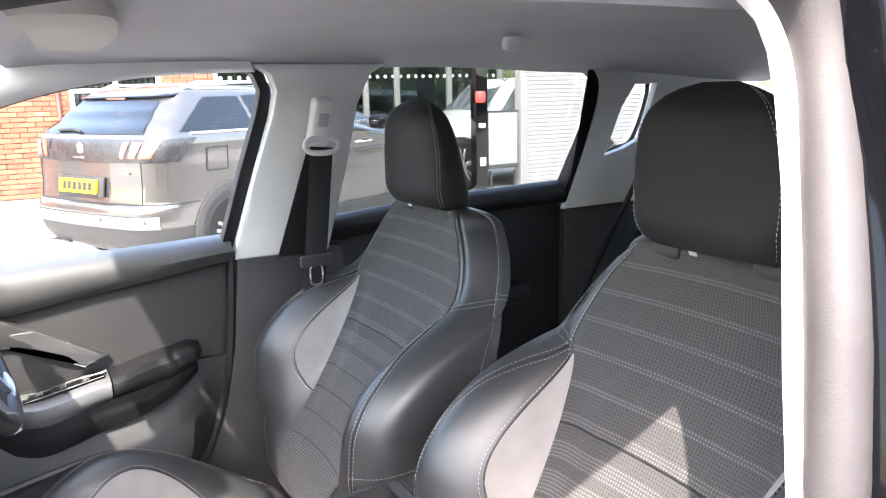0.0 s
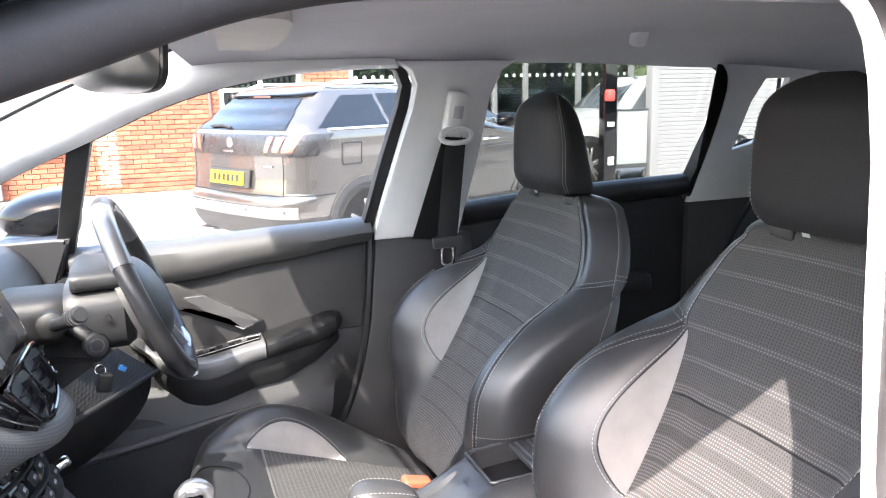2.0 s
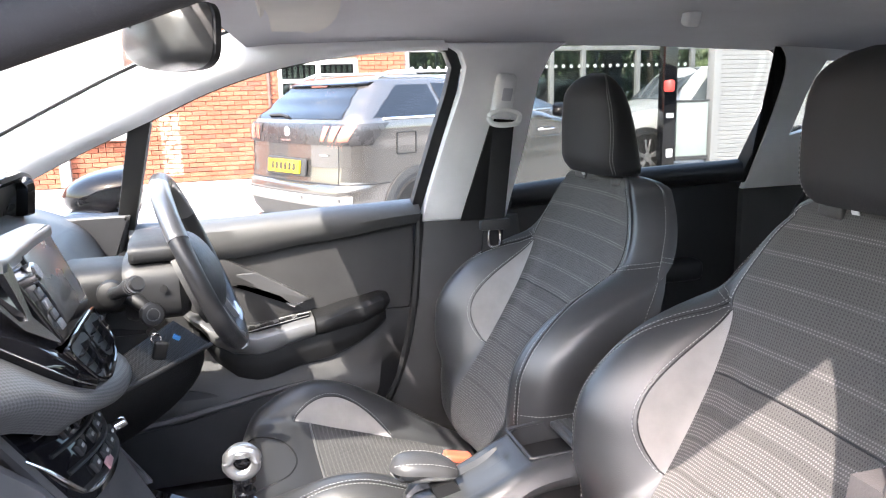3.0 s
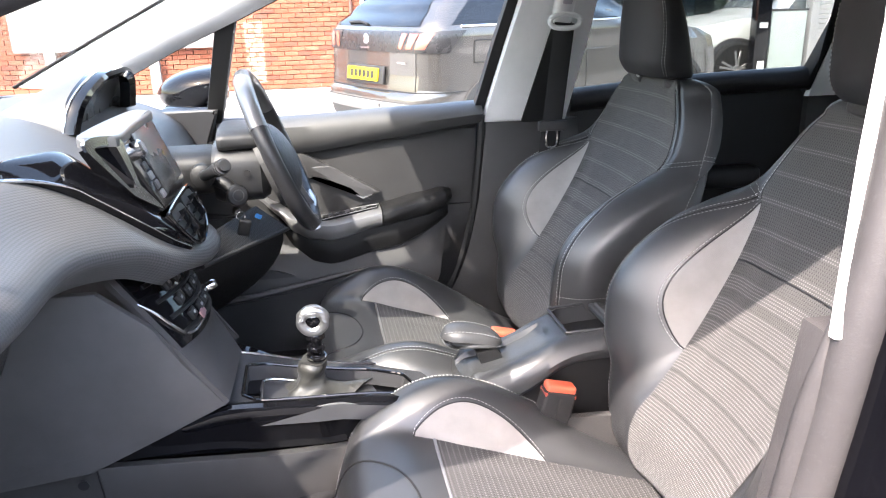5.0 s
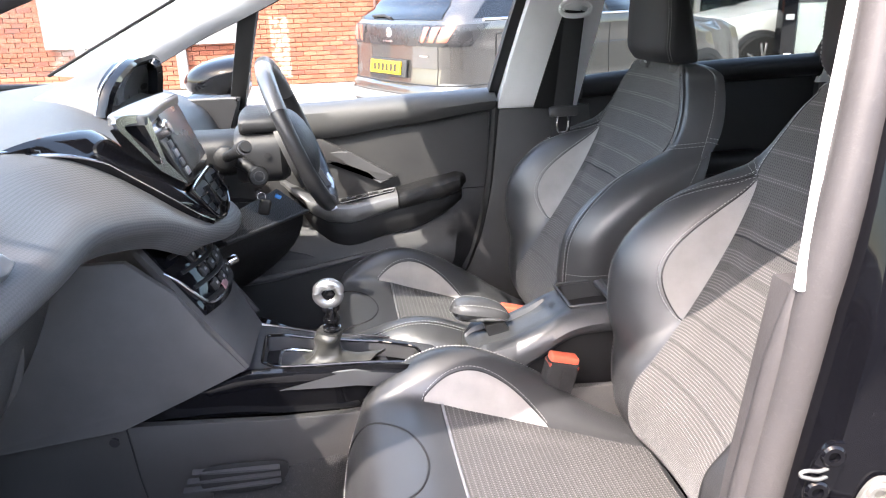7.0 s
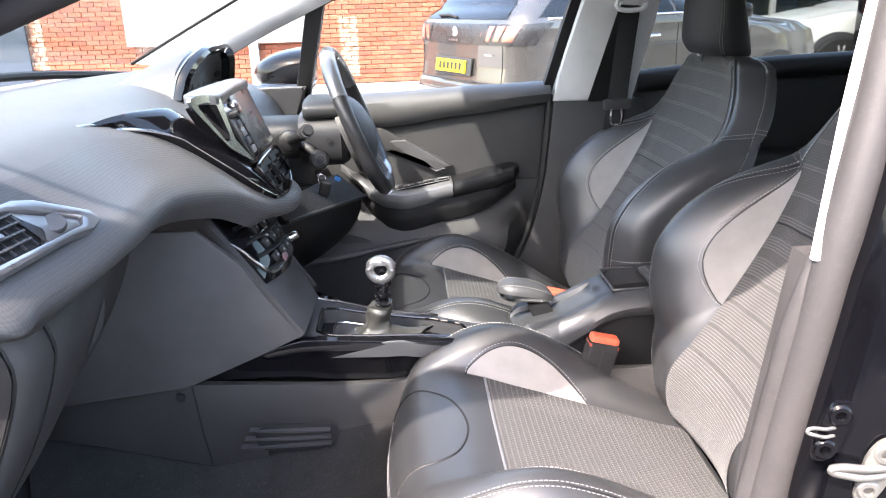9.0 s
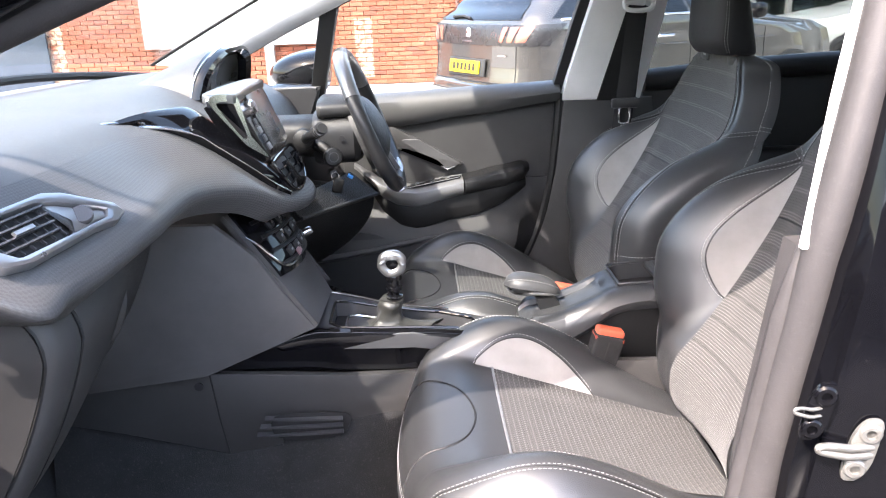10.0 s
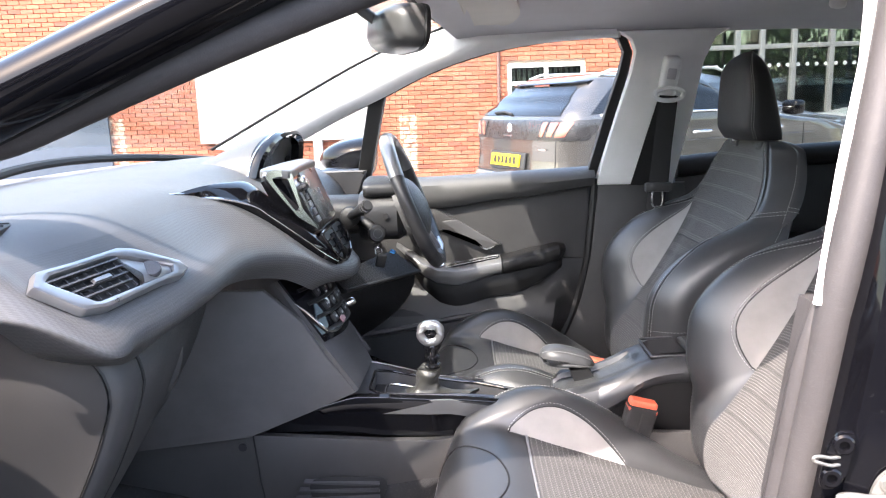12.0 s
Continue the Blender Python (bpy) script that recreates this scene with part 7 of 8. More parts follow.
def deck_z(x, y):
    """Top of the console round the gear lever, lower on the driver's side."""
    zf = spline_at([(-0.6, 0.706), (-0.56, 0.703), (-0.5, 0.69), (-0.43, 0.672), (-0.36, 0.66), (-0.3, 0.652), (-0.22, 0.636)], x)[0]
    zn = spline_at([(-0.6, 0.71), (-0.5, 0.703), (-0.3, 0.695), (-0.22, 0.67)], x)[0]
    k = (y + 0.11) / 0.2
    return zn + (zf - zn) * k


WELL = eased([(-0.535, -0.07), (-0.535, 0.045), (-0.50, 0.058), (-0.33, 0.056), (-0.262, 0.035), (-0.25, -0.02), (-0.275, -0.088), (-0.34, -0.092), (-0.51, -0.092)], 0.2)
deck = part("gear_deck", slab(eased([(-0.575, -0.122), (-0.575, 0.10), (-0.4, 0.108), (-0.23, 0.10), (-0.205, 0.0), (-0.215, -0.12), (-0.4, -0.128)], 0.12), lambda u, v, w: Vector((u, v, deck_z(u, v) - 0.03 + w)), 0.03, 0.005, 3, holes=[WELL]), hard_grey, stack, "dark grey deck round the gear lever")
part("well_floor", slab([(-0.545, -0.10), (-0.545, 0.07), (-0.24, 0.065), (-0.24, -0.10)], lambda u, v, w: Vector((u, v, deck_z(u, v) - 0.036 + w)), 0.006), piano, deck, "gloss black well floor")
part("well_lip", sweep([Vector((u, v, deck_z(u, v) + 0.0008)) for u, v in WELL], 0.0028, 8, closed=True), piano, deck, "gloss rim of the well")
part("rail_line", loft([[Vector((x, 0.098 + dy, deck_z(x, 0.098) + dz)) for dy, dz in ((-0.004, 0.001), (-0.002, 0.003), (0.001, 0.003), (0.003, -0.001))] for x in span(-0.565, -0.30, 16)]), chrome, stack, "bright line along the rail")
part("rear_line", sweep([(-0.27, 0.085, 0.643), (-0.2, 0.088, 0.634), (-0.14, 0.09, 0.636)], 0.0028, 8), chrome, stack, "bright line beside the driver's seat")
part("gate_plate", slab(eased([(-0.51, -0.062), (-0.51, 0.03), (-0.49, 0.042), (-0.32, 0.04), (-0.305, -0.062)], 0.2), lambda u, v, w: Vector((u, v, deck_z(u, v) - 0.030 + w)), 0.006, 0.002), hard_grey, deck)
part("gate_rim", sweep([Vector((u, v, deck_z(u, v) - 0.022)) for u, v in ((-0.508, -0.06), (-0.51, 0.0), (-0.508, 0.034), (-0.49, 0.043), (-0.42, 0.043))], 0.0035, 8), chrome, deck, "bright gaiter frame")
# gear lever
gear = thing("gear_lever", "chrome topped gear lever with black leather gaiter", "gear lever", (-0.41, 0.0, 0.66))
rings = []
for i in range(37):
    t = i / 36
    flare = max(0.0, 1 - t / 0.45) ** 1.5
    fold = 0.06 * math.sin(3 * 2 * math.pi * t) * smooth01(0.3, 0.5, t) * (1 - smooth01(0.9, 1.0, t))
    w, d = (0.072 * flare + 0.0245) * (1 + fold), (0.05 * flare + 0.0225) * (1 + fold)
    z = 0.652 + 0.014 * min(1, t / 0.3) + 0.055 * smooth01(0.14, 1.0, t)
    rings.append([Vector((-0.419 + w * math.cos(a) * (1 + (0.03 + 0.2 * flare) * math.sin(4 * a + 7 * t) + 0.03 * math.sin(7 * a - 14 * t)) - 0.012 * (1 - t), d * math.sin(a) * (1 + 0.08 * math.cos(3 * a - 11 * t)), z + 0.014 * flare * math.sin(5 * a + 1) + 0.003 * math.sin(3 * a + 2))) for a in span(0, 2 * math.pi, 40)[:-1]])
gaiter_hide = surface("worn_gaiter_leather", (0.034, 0.0335, 0.031), 0.42, grain=0.3, grain_scale=620, kind="cells", vary=0.25, vary_scale=30)
part("gaiter", loft(rings), gaiter_hide, gear, "creased black leather gaiter")
part("collar", lathe([(0.0165, 0), (0.0165, 0.006), (0.0115, 0.009), (0.0115, 0.016), (0.0155, 0.018), (0.0155, 0.024), (0.0115, 0.027), (0.0115, 0.038), (0.0165, 0.04), (0.0165, 0.047), (0.013, 0.052)], pose(-0.413, 0, 0.722), 24), piano, gear, "ribbed black collar")
part("ring", lathe([(0.0168, 0), (0.0168, 0.0035)], pose(-0.413, 0, 0.7255), 24), chrome, gear)
rings = []
for i in range(19):
    t = i / 18
    f = math.sin(math.pi * (0.06 + 0.94 * t)) ** 0.55 * (0.78 + 0.3 * t)
    rings.append([Vector((-0.4145 + 0.0215 * f * math.copysign(abs(math.cos(a)) ** 0.9, math.cos(a)), 0.016 * f * math.sin(a), 0.772 + 0.046 * t)) for a in span(0, 2 * math.pi, 28)[:-1]])
knob = part("knob", loft(rings), piano, gear, "dark gear knob in a chrome loop")
loop = [Vector((-0.4145 + 0.0195 * math.sin(a) * (1.0 + 0.14 * math.cos(a)), -0.009, 0.7955 + 0.0185 * math.cos(a))) for a in span(0, 2 * math.pi, 36)[:-1]]
part("knob_loop", sweep(loop, 0.0078, 14, 1.25, closed=True), vent_silver, knob, "satin chrome loop")
part("knob_cap", lathe([(0.0205, 0), (0.0195, 0.006), (0.014, 0.0105), (0.005, 0.0125)], pose(-0.4145, 0, 0.8065), 24), vent_silver, knob, "satin chrome cap")
# handbrake and armrest box
hb = thing("handbrake", "satin chrome handbrake lever with leather sleeve", "handbrake", (-0.12, 0.0, 0.65))


def grip_ring(t, top):
    """Section of the grip: a chrome wedge below, a stitched pad above."""
    c = Vector((-0.196 + 0.112 * t, 0.006, 0.737 - 0.022 * t * t))
    e = math.sqrt(max(0.03, 1 - abs(2 * t - 1) ** 3.4))
    w, up, dn = 0.031 * e, (0.024 - 0.006 * t) * e, (0.026 - 0.016 * t) * e
    out = []
    for k in range(17):
        a = math.pi * k / 16
        y, z = w * math.copysign(abs(math.cos(a)) ** 0.8, math.cos(a)), math.sin(a) ** 0.85
        out.append(c + Vector((0.15 * z * up, y * (1.04 if top else 1.0), (0.001 + z * up) if top else (-z * dn + 0.002 * (k % 16 == 0)))))
    return out


grip = part("grip", loft([grip_ring(t, False) for t in span(0, 1, 18)], True), fork_silver, hb, "satin chrome grip")
part("grip_pad", loft([grip_ring(t, True) for t in span(0, 1, 18)], True), surface("grey_stitched_leather", (0.046, 0.046, 0.0475), 0.42, grain=0.25, grain_scale=620, kind="cells", vary=0.15), hb, "grey leather pad with stitching")
for k in (4, 12):
    part("stitching", stitch([grip_ring(t, True)[k] + Vector((0, 0, 0.001)) for t in span(0.05, 0.95, 30)]), thread, grip)
part("strap", slab(eased([(-0.136, 0.712), (-0.1, 0.716), (-0.074, 0.676), (-0.12, 0.664)], 0.06), lambda u, v, w: Vector((u, -0.024 + 1.2 * w, v)), 0.045, 0.005, 2), deep_black, hb, "black leather strap")
box_grey = surface("blue_grey_plastic", (0.037, 0.0383, 0.0402), 0.36, grain=0.15, grain_scale=1100, kind="cells", vary=0.1)
box = thing("armrest_box", "grey plastic rear console with open tray", "console", (0.0, 0.01, 0.6))


def box_section(x):
    zt = spline_at([(-0.25, 0.648), (-0.225, 0.668), (-0.17, 0.684), (-0.1, 0.697), (-0.045, 0.716), (0.0, 0.737), (0.05, 0.748), (0.12, 0.752), (0.24, 0.75)], x)[0]
    zb = min(zt - 0.022, spline_at([(-0.25, 0.60), (-0.16, 0.617), (-0.098, 0.645), (-0.05, 0.672), (0.009, 0.71), (0.08, 0.718), (0.24, 0.718)], x)[0])
    g = 0.010 * smooth01(-0.20, -0.14, x) * (1 - smooth01(-0.035, 0.01, x))
    h = 0.08 + 0.008 * smooth01(-0.15, 0.0, x) - 0.02 * (1 - smooth01(-0.168, -0.135, x))
    zt -= 0.012 * (1 - smooth01(-0.168, -0.145, x))
    f = h - 0.02 * (1 - smooth01(0.0, 0.06, x)) * smooth01(-0.15, -0.12, x)
    e = min(0.056, f - 0.026)
    d = 0.034 * smooth01(0.018, 0.026, x) * (1 - smooth01(0.16, 0.168, x))
    return [(-h + 0.01, zb - 0.012), (-h, zb), (-h - 0.001, (zt + zb) / 2 - 0.006), (-h + 0.008, zt - 0.008), (-h + 0.022, zt), (-0.052, zt + 0.001), (-0.049, zt - d), (-0.03, zt - d), (-0.006, zt - d), (-0.002, zt - g - d), (min(0.03, e - 0.006), zt - g - d), (min(0.034, e - 0.002), zt - d), (e, zt - d), (e + 0.003, zt), (f - 0.02, zt), (f - 0.004, zt - 0.009),
            (f + 0.006, (zt + zb) / 2 - 0.004), (f + 0.004, zb), (f - 0.01, zb - 0.012)]


part("casing", loft([[Vector((x, y, z)) for y, z in box_section(x)] for x in span(-0.165, 0.24, 82)]), box_grey, box, "smooth grey moulded casing")
part("bridge", rbox((0.16, 0.15, 0.05), pose(-0.2, 0.0, 0.6, 0, 4, 0), 0.02, 3), deep_black, box)
# sides under the casing, shade painted in with deep black
part("plinth", loft([[Vector((x, y, z)) for y, z in ((-0.066, 0.44), (-0.07, box_section(x)[0][1] + 0.004), (0.074, box_section(x)[0][1] + 0.004), (0.07, 0.44))] for x in span(-0.16, 0.24, 20)]), deep_black, box, "recessed sides blackened for shade")
# black sheet deepens the shade at the bottom of the tray
part("tray_well", sheet(lambda x, y: Vector((x, y, box_section(x)[7][1] + 0.002)), span(0.028, 0.158, 10), span(-0.046, 0.054, 4), 0.0), black_rubber, box, "tray bottom blackened for recess shade")
part("tray_rim", sweep([Vector((u, v + 0.004, 0.752 + 0.1 * min(0, u - 0.06))) for u, v in eased([(0.018, -0.056), (0.168, -0.058), (0.168, 0.058), (0.018, 0.056)], 0.1)], 0.003, 8, closed=True), box_grey, box)
lid = part("tray_lid", rbox((0.075, 0.098, 0.012), pose(0.132, 0.004, 0.751, 0, -3, 0), 0.006, 3), box_grey, box, "ridged sliding lid")
for i in range(3):
    part("ridge", loft([[Vector((0.109 + i * 0.021 + dx, y, 0.7565 + i * 0.001 + dz)) for dx, dz in ((-0.007, -0.003), (-0.003, 0.0025), (0.003, 0.003), (0.008, -0.002))] for y in span(-0.03, 0.046, 6)]), box_grey, lid)
# belt buckles
red_dark = surface("dull_red_plastic", (0.32, 0.05, 0.03), 0.5, vary=0.06)
fuzzy = surface("worn_buckle_cover", (0.012, 0.012, 0.013), 0.9, grain=1.0, grain_scale=500, vary=0.4, vary_scale=60, spots=0.1)
for k, (x, y, z) in enumerate(((-0.012, -0.112, 0.684), (-0.045, 0.13, 0.679))):
    bk = thing("belt_buckle", "black seat belt buckle with red release button", "buckle", (x, y, 0.58), group="belt buckles")
    mm = pose(x, y, z, 0, 14, 0)
    case = part("case", rbox((0.056, 0.032, 0.074), mm @ pose(0, 0, -0.046), 0.007, 3), fuzzy, bk)
    part("case_groove", rbox((0.003, 0.0335, 0.06), mm @ pose(0.0, 0, -0.05), 0.001), black_rubber, case)
    part("button", rbox((0.052, 0.027, 0.016), mm @ pose(0, 0, -0.006), 0.006, 3), red_plastic, bk, "red release button")
    part("button_collar", rbox((0.056, 0.031, 0.008), mm @ pose(0, 0, -0.016), 0.003, 2), red_dark, bk, "darker red collar")
    part("stem", rbox((0.03, 0.018, 0.1), mm @ pose(0.004, 0, -0.12), 0.006), soft_black, bk)

# ---- steering wheel ----
wheel = thing("steering_wheel", "small black leather steering wheel with chrome lower spoke", "steering wheel", (-0.5, 0.385, 1.0))
WM = pose(-0.457, 0.385, 1.008, 0, 90 - 21, 0)  # local z points out of the wheel towards the driver
RW, RH = 0.176, 0.168


def rim_at(a):
    c, s = math.cos(a), math.sin(a)
    return WM @ Vector((-RH * s * (0.93 if s < -0.6 else 1.0), RW * c, 0))


circle = [rim_at(2 * math.pi * i / 56) for i in range(56)]
rim_hide = surface("polished_rim_leather", (0.028, 0.028, 0.03), 0.34, grain=0.25, grain_scale=700, kind="cells", vary=0.2)
part("rim", sweep(circle, 0.0175, 16, 0.9, closed=True), rim_hide, wheel, "black leather rim")
for a0, a1 in ((0.5, 1.32), (math.pi - 1.32, math.pi - 0.5)):
    part("rim_inlay", sweep([rim_at(a) for a in span(a0, a1, 10)], 0.0184, 14, 0.9), silver_grey, wheel, "satin dark rim inlay")
for a0, a1 in ((-1.3, -0.9), (math.pi + 0.9, math.pi + 1.3)):
    part("rim_clip", sweep([WM @ Vector((-RH * 0.925 * math.sin(a) * 0.96, RW * 0.925 * math.cos(a), 0.011)) for a in span(a0, a1, 10)], 0.0095, 12, 0.8, taper=lambda q: 0.35 + 0.65 * math.sin(math.pi * q)), vent_silver, wheel, "bright spoke end on the rim")
hub = []
for i in range(11):
    t = i / 10
    k = math.sqrt(max(0.02, 1 - t ** 2.6))
    hub.append([WM @ Vector((0.012 - 0.088 * math.copysign(abs(math.sin(a)) ** 0.8, math.sin(a)) * k, 0.102 * math.copysign(abs(math.cos(a)) ** 0.8, math.cos(a)) * k, -0.035 + 0.062 * t)) for a in span(0, 2 * math.pi, 32)[:-1]])
part("airbag_cover", loft(hub), soft_black, wheel)
for y in (-1, 1):
    part("spoke", loft([[WM @ Vector((0.005 + dx * (1 - 0.3 * t), y * (0.06 + 0.1 * t), -0.018 + dz + 0.012 * t)) for dx, dz in ((-0.025, 0), (0.025, 0), (0.025, 0.012), (-0.025, 0.012))] for t in span(0, 1, 6)]), soft_black, wheel)
for y in (-1, 1):
    part("lower_spoke", loft([[WM @ Vector((0.045 + 0.112 * t + dx, y * (0.05 + 0.018 * t + dy), -0.016 + 0.018 * t + dz)) for dx, dy, dz in ((0, -0.016 + 0.004 * t, 0), (0, 0.014, 0), (0, 0.012, 0.012), (0, -0.012, 0.014))] for t in span(0, 1, 8)]), vent_silver, wheel, "satin chrome lower spoke")
part("lower_pad", loft([[WM @ Vector((0.05 + 0.085 * t, y * (0.036 + 0.006 * t), -0.02 + 0.01 * t + dz)) for y, dz in ((-1, 0), (1, 0), (0.8, 0.014), (-0.8, 0.014))] for t in span(0, 1, 6)]), soft_black, wheel)
column_grey = surface("column_grey_plastic", (0.02, 0.02, 0.021), 0.42, grain=0.3, grain_scale=1000, kind="cells", vary=0.12)
column = thing("steering_column", "black steering column cover with indicator stalks", "steering column", (-0.6, 0.385, 0.9))


def cowl(x0, x1, half, z_low, z_top, grow):
    """One half of the column cover: rounded section between two heights, wider towards the dash."""
    out = []
    for t in [0, 0.04, 0.12] + span(0.25, 0.9, 6) + [0.97, 1]:
        x = x0 + (x1 - x0) * t
        e = 1 - 0.12 * (1 - smooth01(0, 0.12, t)) - 0.06 * smooth01(0.9, 1, t)
        h, zm, d = (half + grow * t) * e, (z_low + z_top) / 2, (z_top - z_low) / 2 * e
        out.append([Vector((x, 0.385 + h * math.copysign(abs(math.cos(a)) ** 0.6, math.cos(a)), zm + d * math.copysign(abs(math.sin(a)) ** 0.6, math.sin(a)))) for a in span(0, 2 * math.pi, 33)[:-1]])
    return loft(out)


part("upper_cover", cowl(-0.488, -0.572, 0.09, 1.03, 1.073, 0.01), column_grey, column, "dark grey upper column cover")
low = part("lower_cover", cowl(-0.482, -0.585, 0.098, 0.925, 1.045, 0.006), column_grey, column, "dark grey lower column cover")
part("screw_hole", lathe([(0.0065, 0), (0.0065, 0.003), (0.0, 0.003)], Matrix.Translation((-0.52, 0.2815, 0.992)) @ pose(0, 0, 0, 90, 0, 0), 14), black_rubber, low)
part("column_neck", cowl(-0.58, -0.74, 0.07, 0.94, 1.03, 0.01), deep_black, column)
for s, z in ((-1, 1.0), (1, 1.0)):
    st = part("stalk", sweep(curve_through([(-0.60, 0.385 + s * 0.10, z - 0.005), (-0.59, 0.385 + s * 0.155, z + 0.004), (-0.565, 0.385 + s * 0.20, z + 0.022)], 6), 0.0105, 12), column_grey, column, "black indicator stalk")
    part("stalk_tip", sweep([(-0.565, 0.385 + s * 0.198, z + 0.0215), (-0.552, 0.385 + s * 0.222, z + 0.032), (-0.545, 0.385 + s * 0.236, z + 0.037)], 0.0135, 14, taper=lambda a: 1 - 0.25 * a * a), column_grey, st)
    part("stalk_boot", lathe([(0.024, 0), (0.022, 0.012), (0.014, 0.018)], pose(-0.60, 0.385 + s * 0.118, z - 0.004, 90 if s < 0 else -90), 18), black_rubber, st)
PODM = Matrix.Translation((-0.541, 0.262, 0.955)) @ Vector((0.35, -0.93, 0.12)).to_track_quat("Z", "Y").to_matrix().to_4x4()
pod = part("audio_pod", lathe([(0.010, -0.03), (0.016, -0.012), (0.0205, -0.004), (0.021, 0.004), (0.018, 0.009), (0.008, 0.0105), (0.0, 0.0105)], PODM, 26), deep_black, column, "round black audio control")
part("pod_key", lathe([(0.0115, 0.0), (0.0115, 0.0012), (0.0095, 0.0012), (0.0095, 0.0)], PODM @ pose(0, 0, 0.0098), 20), hard_grey, pod)
part("pod_arm", sweep(curve_through([(-0.585, 0.285, 0.985), (-0.562, 0.275, 0.975), (-0.548, 0.27, 0.962)], 5), 0.013, 10), deep_black, pod)
for k in range(3):
    part("stalk_ring", lathe([(0.0141, 0), (0.0141, 0.0022)], Matrix.Translation(Vector((-0.5605, 0.181, 1.0245)).lerp(Vector((-0.547, 0.152, 1.0355)), 0.2 + 0.3 * k)) @ Vector((0.42, -0.86, 0.29)).to_track_quat("Z", "Y").to_matrix().to_4x4(), 16), hard_grey, column)
key = part("key_fob", rbox((0.024, 0.011, 0.034), pose(-0.533, 0.252, 0.893, 8, 14, 12), 0.006, 3), deep_black, column, "black key hanging from the column")
part("key_ring", sweep([Vector((-0.538 + 0.008 * math.sin(a), 0.254, 0.914 + 0.009 * math.cos(a))) for a in span(0, 2 * math.pi, 16)[:-1]], 0.0013, 6, closed=True), chrome, key)
part("key_barrel", sweep([(-0.548, 0.285, 0.918), (-0.541, 0.257, 0.92)], 0.008, 12), deep_black, column)
part("tag", rbox((0.013, 0.005, 0.009), pose(-0.505, 0.256, 0.912, 10, 30, 0), 0.002), surface("blue_plastic_tag", (0.025, 0.14, 0.36), 0.4), column, "small blue plastic tag")

# ---- rear-view mirror, visors, handle ----
mir = thing("rear_view_mirror", "black plastic rear-view mirror on the windscreen", "mirror", (-0.55, 0.02, 1.40))
MM = pose(-0.463, 0.14, 1.398, 0, 4, 20)
mirror_grey = surface("mirror_shell_plastic", (0.06, 0.06, 0.06), 0.34, grain=0.2, grain_scale=1100, kind="cells", vary=0.12)


def mirror_ring(x, scale):
    """Outline of the mirror head at one depth: flat top, deeper rounded bottom."""
    h, w = 0.046 * scale, 0.115 * scale
    return [MM @ Vector((x, w * math.copysign(abs(math.cos(a)) ** 0.45, math.cos(a)), h * (1 if math.sin(a) > 0 else 1.0 + 0.06 * math.cos(a)) * math.copysign(abs(math.sin(a)) ** 0.55, math.sin(a)))) for a in span(0, 2 * math.pi, 45)[:-1]]


part("shell", loft([mirror_ring(x, k) for x, k in ((0.02, 1.0), (0.008, 1.0), (-0.012, 0.97), (-0.028, 0.88), (-0.042, 0.72), (-0.052, 0.5), (-0.056, 0.25))]), mirror_grey, mir, "grey plastic mirror shell")
part("bezel", loft([mirror_ring(x, k) for x, k in ((0.021, 0.99), (0.024, 1.015), (0.032, 1.0), (0.034, 0.96))]), deep_black, mir, "dark mirror rim")
part("glass", loft([mirror_ring(x, k) for x, k in ((0.033, 0.93), (0.0355, 0.92))]), chrome, mir, "silvered mirror glass")
part("stem", sweep([MM @ Vector((-0.045, 0, 0.012)), MM @ Vector((-0.09, 0, 0.04))], 0.011, 12), mirror_grey, mir)
part("sensor_pod", rbox((0.17, 0.2, 0.035), pose(-0.59, 0.02, 1.44, 0, -26, 0), 0.014), deep_black, mir)
visor_cloth = surface("beige_grey_visor", (0.5, 0.475, 0.44), 0.8, grain=0.2, grain_scale=900, vary=0.05)
clip_clear = surface("grey_clear_plastic", (0.55, 0.55, 0.55), 0.25, vary=0.05)
vis = thing("sun_visor", "beige-grey sun visor folded against the roof lining", "sun visor", (-0.3, 0.3, 1.42))
visor = slab(ring_of([(-0.342, 0.0), (-0.318, 0.22), (-0.298, 0.43), (-0.28, 0.465), (-0.23, 0.45), (-0.205, 0.39), (-0.2, 0.3), (-0.222, 0.1), (-0.245, -0.02), (-0.29, -0.04)], 4), lambda u, v, w: Vector((u, v, 1.437 - 0.012 * smooth01(0.3, 0.46, v) + w)), 0.02, 0.008, 3)
part("flap", visor, visor_cloth, vis, "beige-grey padded flap")
part("hinge", sweep([(-0.345, 0.02, 1.452), (-0.33, 0.2, 1.456), (-0.318, 0.4, 1.444)], 0.008, 8), visor_cloth, vis)
pc = thing("permit_clip", "small clear grey permit clip on the windscreen edge", "clip", (-0.45, 0.55, 1.36))
part("tab", slab([(-0.487, 1.357), (-0.441, 1.353), (-0.437, 1.378), (-0.444, 1.365)], lambda u, v, w: Vector((u, 0.548 + w, v)), 0.003, 0.001), clip_clear, pc)
gh = thing("grab_handle", "small grey roof grab handle clip", "handle", (0.50, 0.30, 1.46))
part("clip", rbox((0.034, 0.026, 0.05), pose(0.50, 0.285, 1.448, 20, 0, 0), 0.011, 3), pale_trim, gh)
part("recess", rbox((0.08, 0.08, 0.01), pose(0.505, 0.30, 1.462, 10, 0, 0), 0.004), lining_cloth, gh)

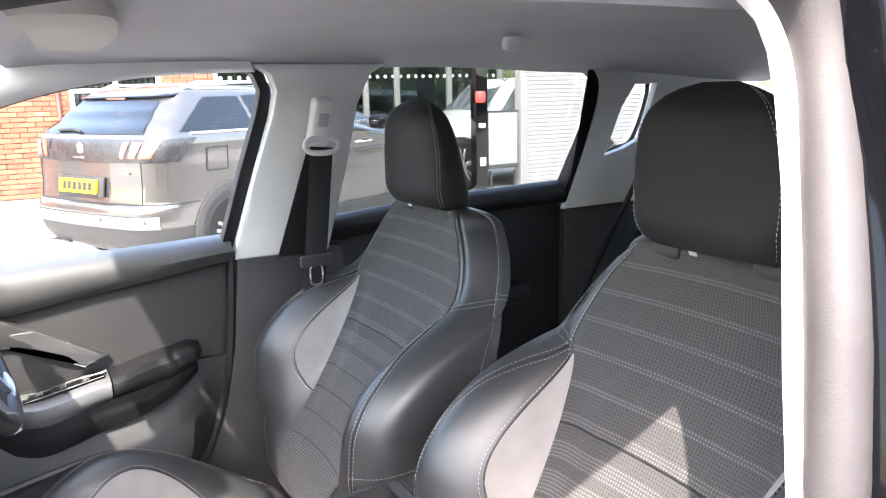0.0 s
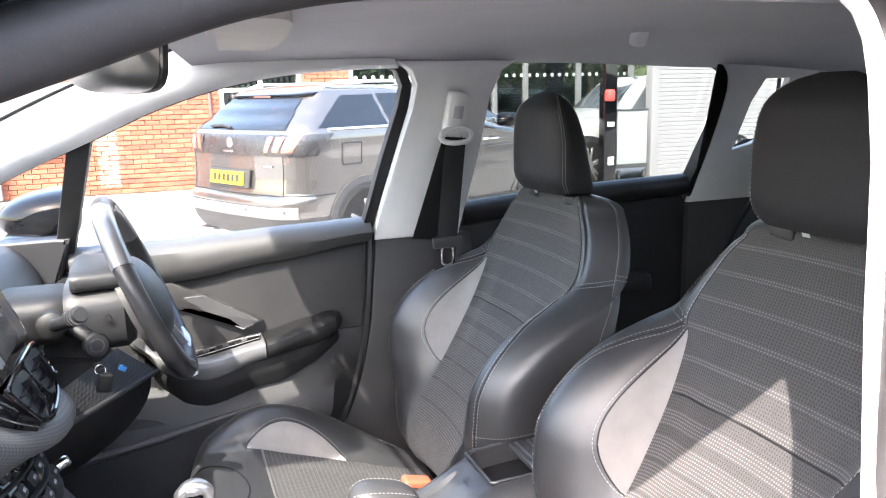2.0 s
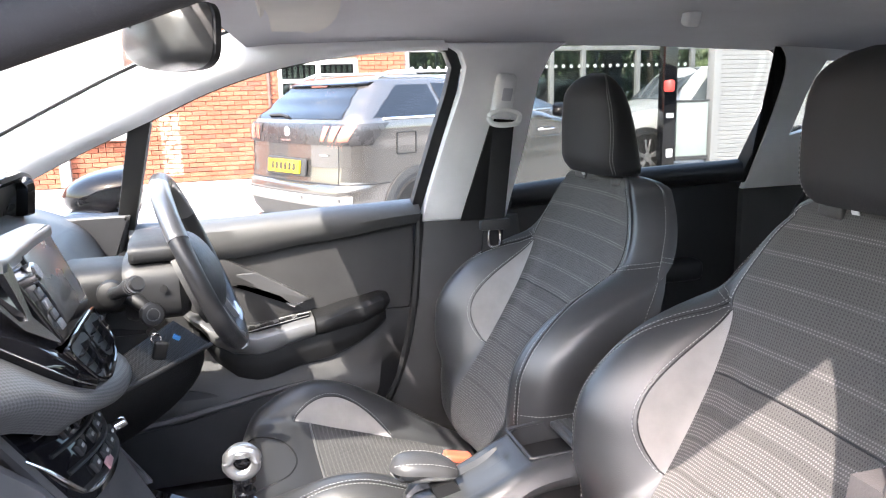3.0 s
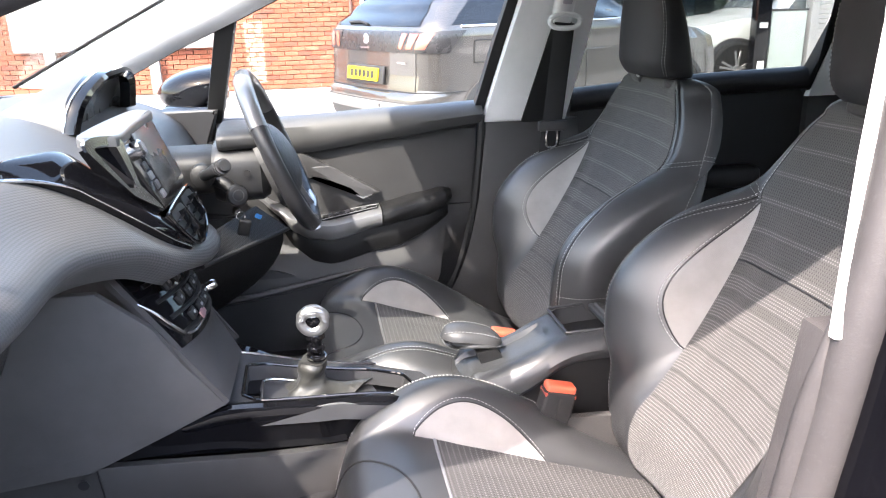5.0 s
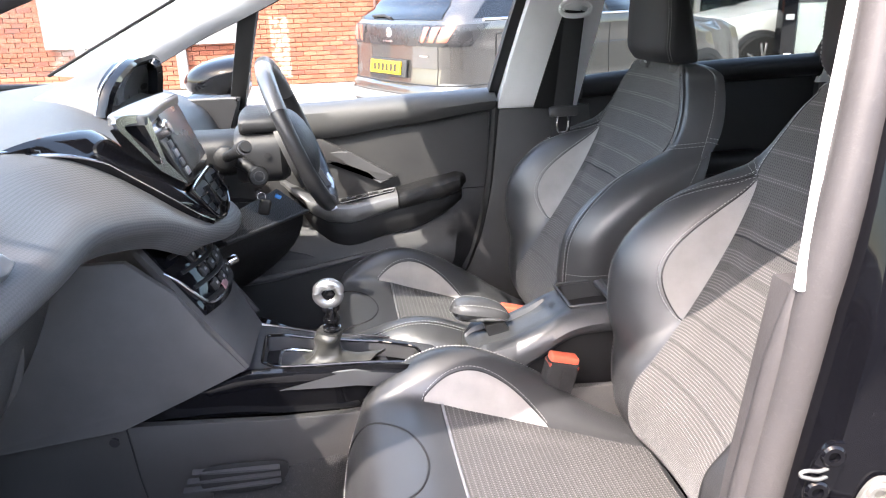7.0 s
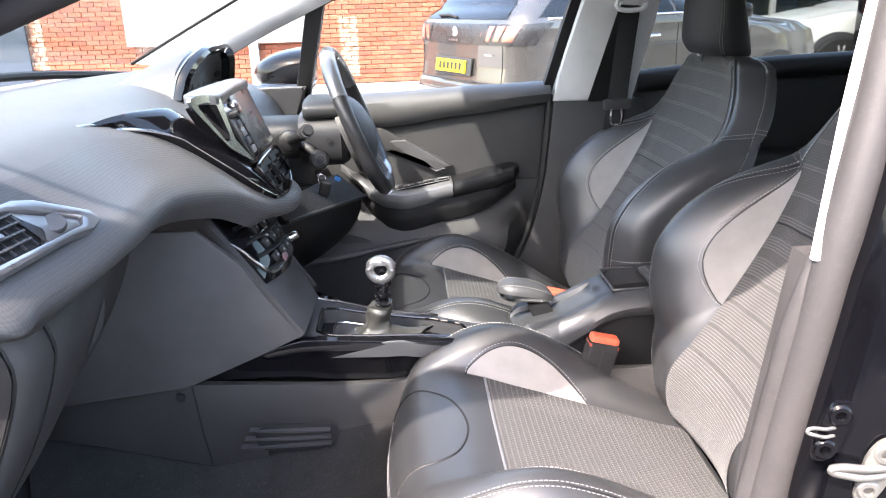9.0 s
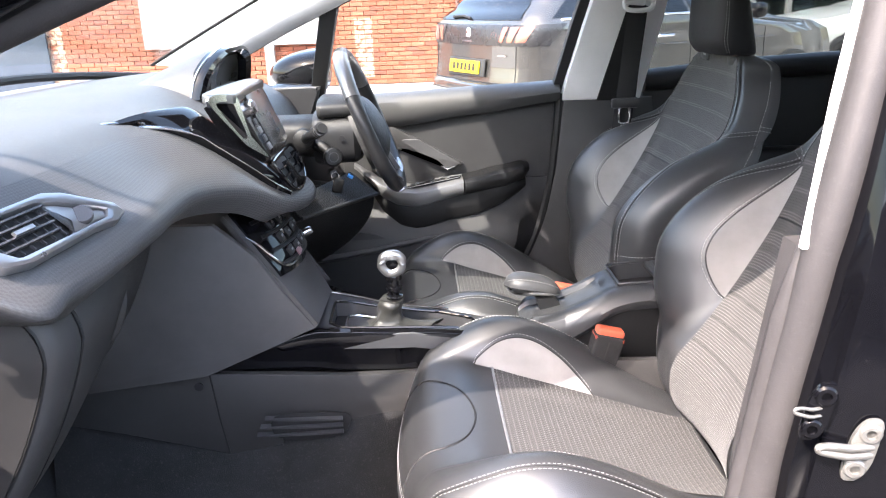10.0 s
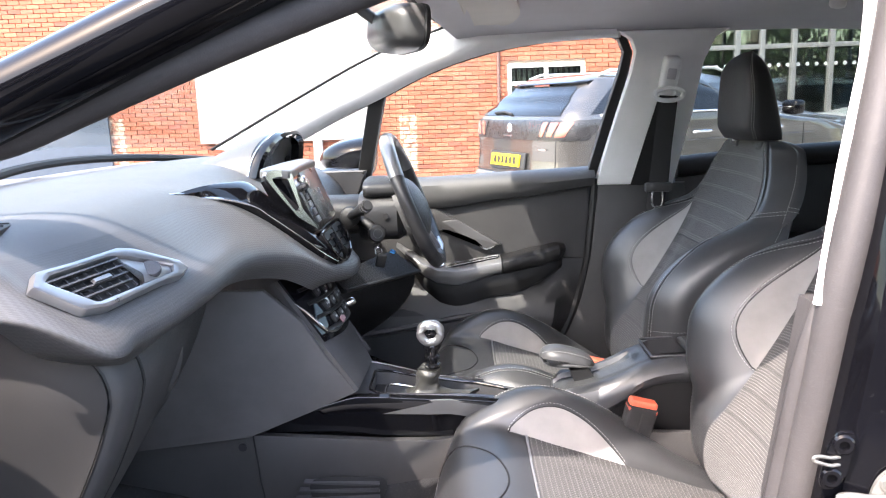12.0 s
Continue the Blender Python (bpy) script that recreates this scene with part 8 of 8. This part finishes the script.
# ---- driver's belt ----
sb = thing("seat_belt", "black seat belt hanging from the far door pillar", "seat belt", (0.19, 0.6, 0.5))
part("strap", sweep([Vector((0.205 - 0.075 * (1.245 - z), 0.545 + 0.1 * (1.245 - z), z)) for z in span(0.5, 1.245, 20)], 0.0235, 8, 0.06), webbing, sb)
anc = part("anchor_cover", rbox((0.046, 0.032, 0.108), pose(0.206, 0.551, 1.293, 18, 5, 0), 0.014, 3), pale_trim, sb, "pale grey belt anchor cover")
part("slot", rbox((0.024, 0.006, 0.03), pose(0.208, 0.5335, 1.3, 18, 5, 0), 0.004), lining_cloth, anc)
part("loop", sweep(curve_through([(0.172, 0.545, 1.256), (0.175, 0.543, 1.238), (0.205, 0.541, 1.233), (0.236, 0.543, 1.238), (0.239, 0.545, 1.256), (0.205, 0.545, 1.265)], 6, True), 0.006, 8, closed=True), pale_trim, sb)
tg = part("tongue", rbox((0.074, 0.018, 0.026), pose(0.187, 0.563, 1.006), 0.008), soft_black, sb, "black belt tongue")
part("plate", sweep(curve_through([(0.174, 0.562, 0.995), (0.174, 0.564, 0.957), (0.197, 0.564, 0.957), (0.197, 0.562, 0.995)], 4, True), 0.003, 6, closed=True), chrome, tg, "bright metal belt plate")

# ---- the bricks of the wall, last ----
def lay_bricks():
    full, cut = brick_mesh(BRICK_L), {}
    rnd = random.Random(5)
    rest = bmesh.new()
    count = 0
    row, z = 0, GZ + 0.02
    while z + BRICK_H < WZ1:
        x = WX0 + (0 if row % 2 else -(BRICK_L + JOINT) / 2)
        while x < WX1:
            a, b = max(x, WX0), min(x + BRICK_L, WX1)
            pieces = [(a, b)]
            if in_window(a, b, z, z + BRICK_H):
                pieces = [(p, q) for p, q in ((a, min(b, WIN[0])), (max(a, WIN[1]), b)) if q - p > 0.03]
            for p, q in pieces:
                if q - p < 0.03:
                    continue
                y = WALL_Y + 0.03 + rnd.uniform(-0.002, 0.002)
                c = ((p + q) / 2, y, z + BRICK_H / 2)
                near = -2.0 < c[0] < 0.6 and 0.05 < c[2] < 1.75 and q - p > BRICK_L - 0.002
                if near and count < 290:
                    count += 1
                    ob = new("brick", full)
                    ob.parent, ob.matrix_parent_inverse = wall_brick, world_of(wall_brick).inverted()
                    ob.location = c
                else:
                    vs = [rest.verts.new((c[0] + sx * (q - p) / 2, c[1] + sy * 0.03, c[2] + sz * BRICK_H / 2)) for sx, sy, sz in
                          ((-1, -1, -1), (1, -1, -1), (1, -1, 1), (-1, -1, 1), (-1, 1, -1), (1, 1, -1), (1, 1, 1), (-1, 1, 1))]
                    for f in ((0, 1, 2, 3), (0, 4, 5, 1), (1, 5, 6, 2), (2, 6, 7, 3), (3, 7, 4, 0)):
                        rest.faces.new([vs[i] for i in f])
            x += BRICK_L + JOINT
        row, z = row + 1, z + BRICK_H + JOINT
    tagged(part("bricks", rest, brick_mat, wall_brick, "red facing bricks in stretcher bond", smooth=False), kind="stuff")


lay_bricks()
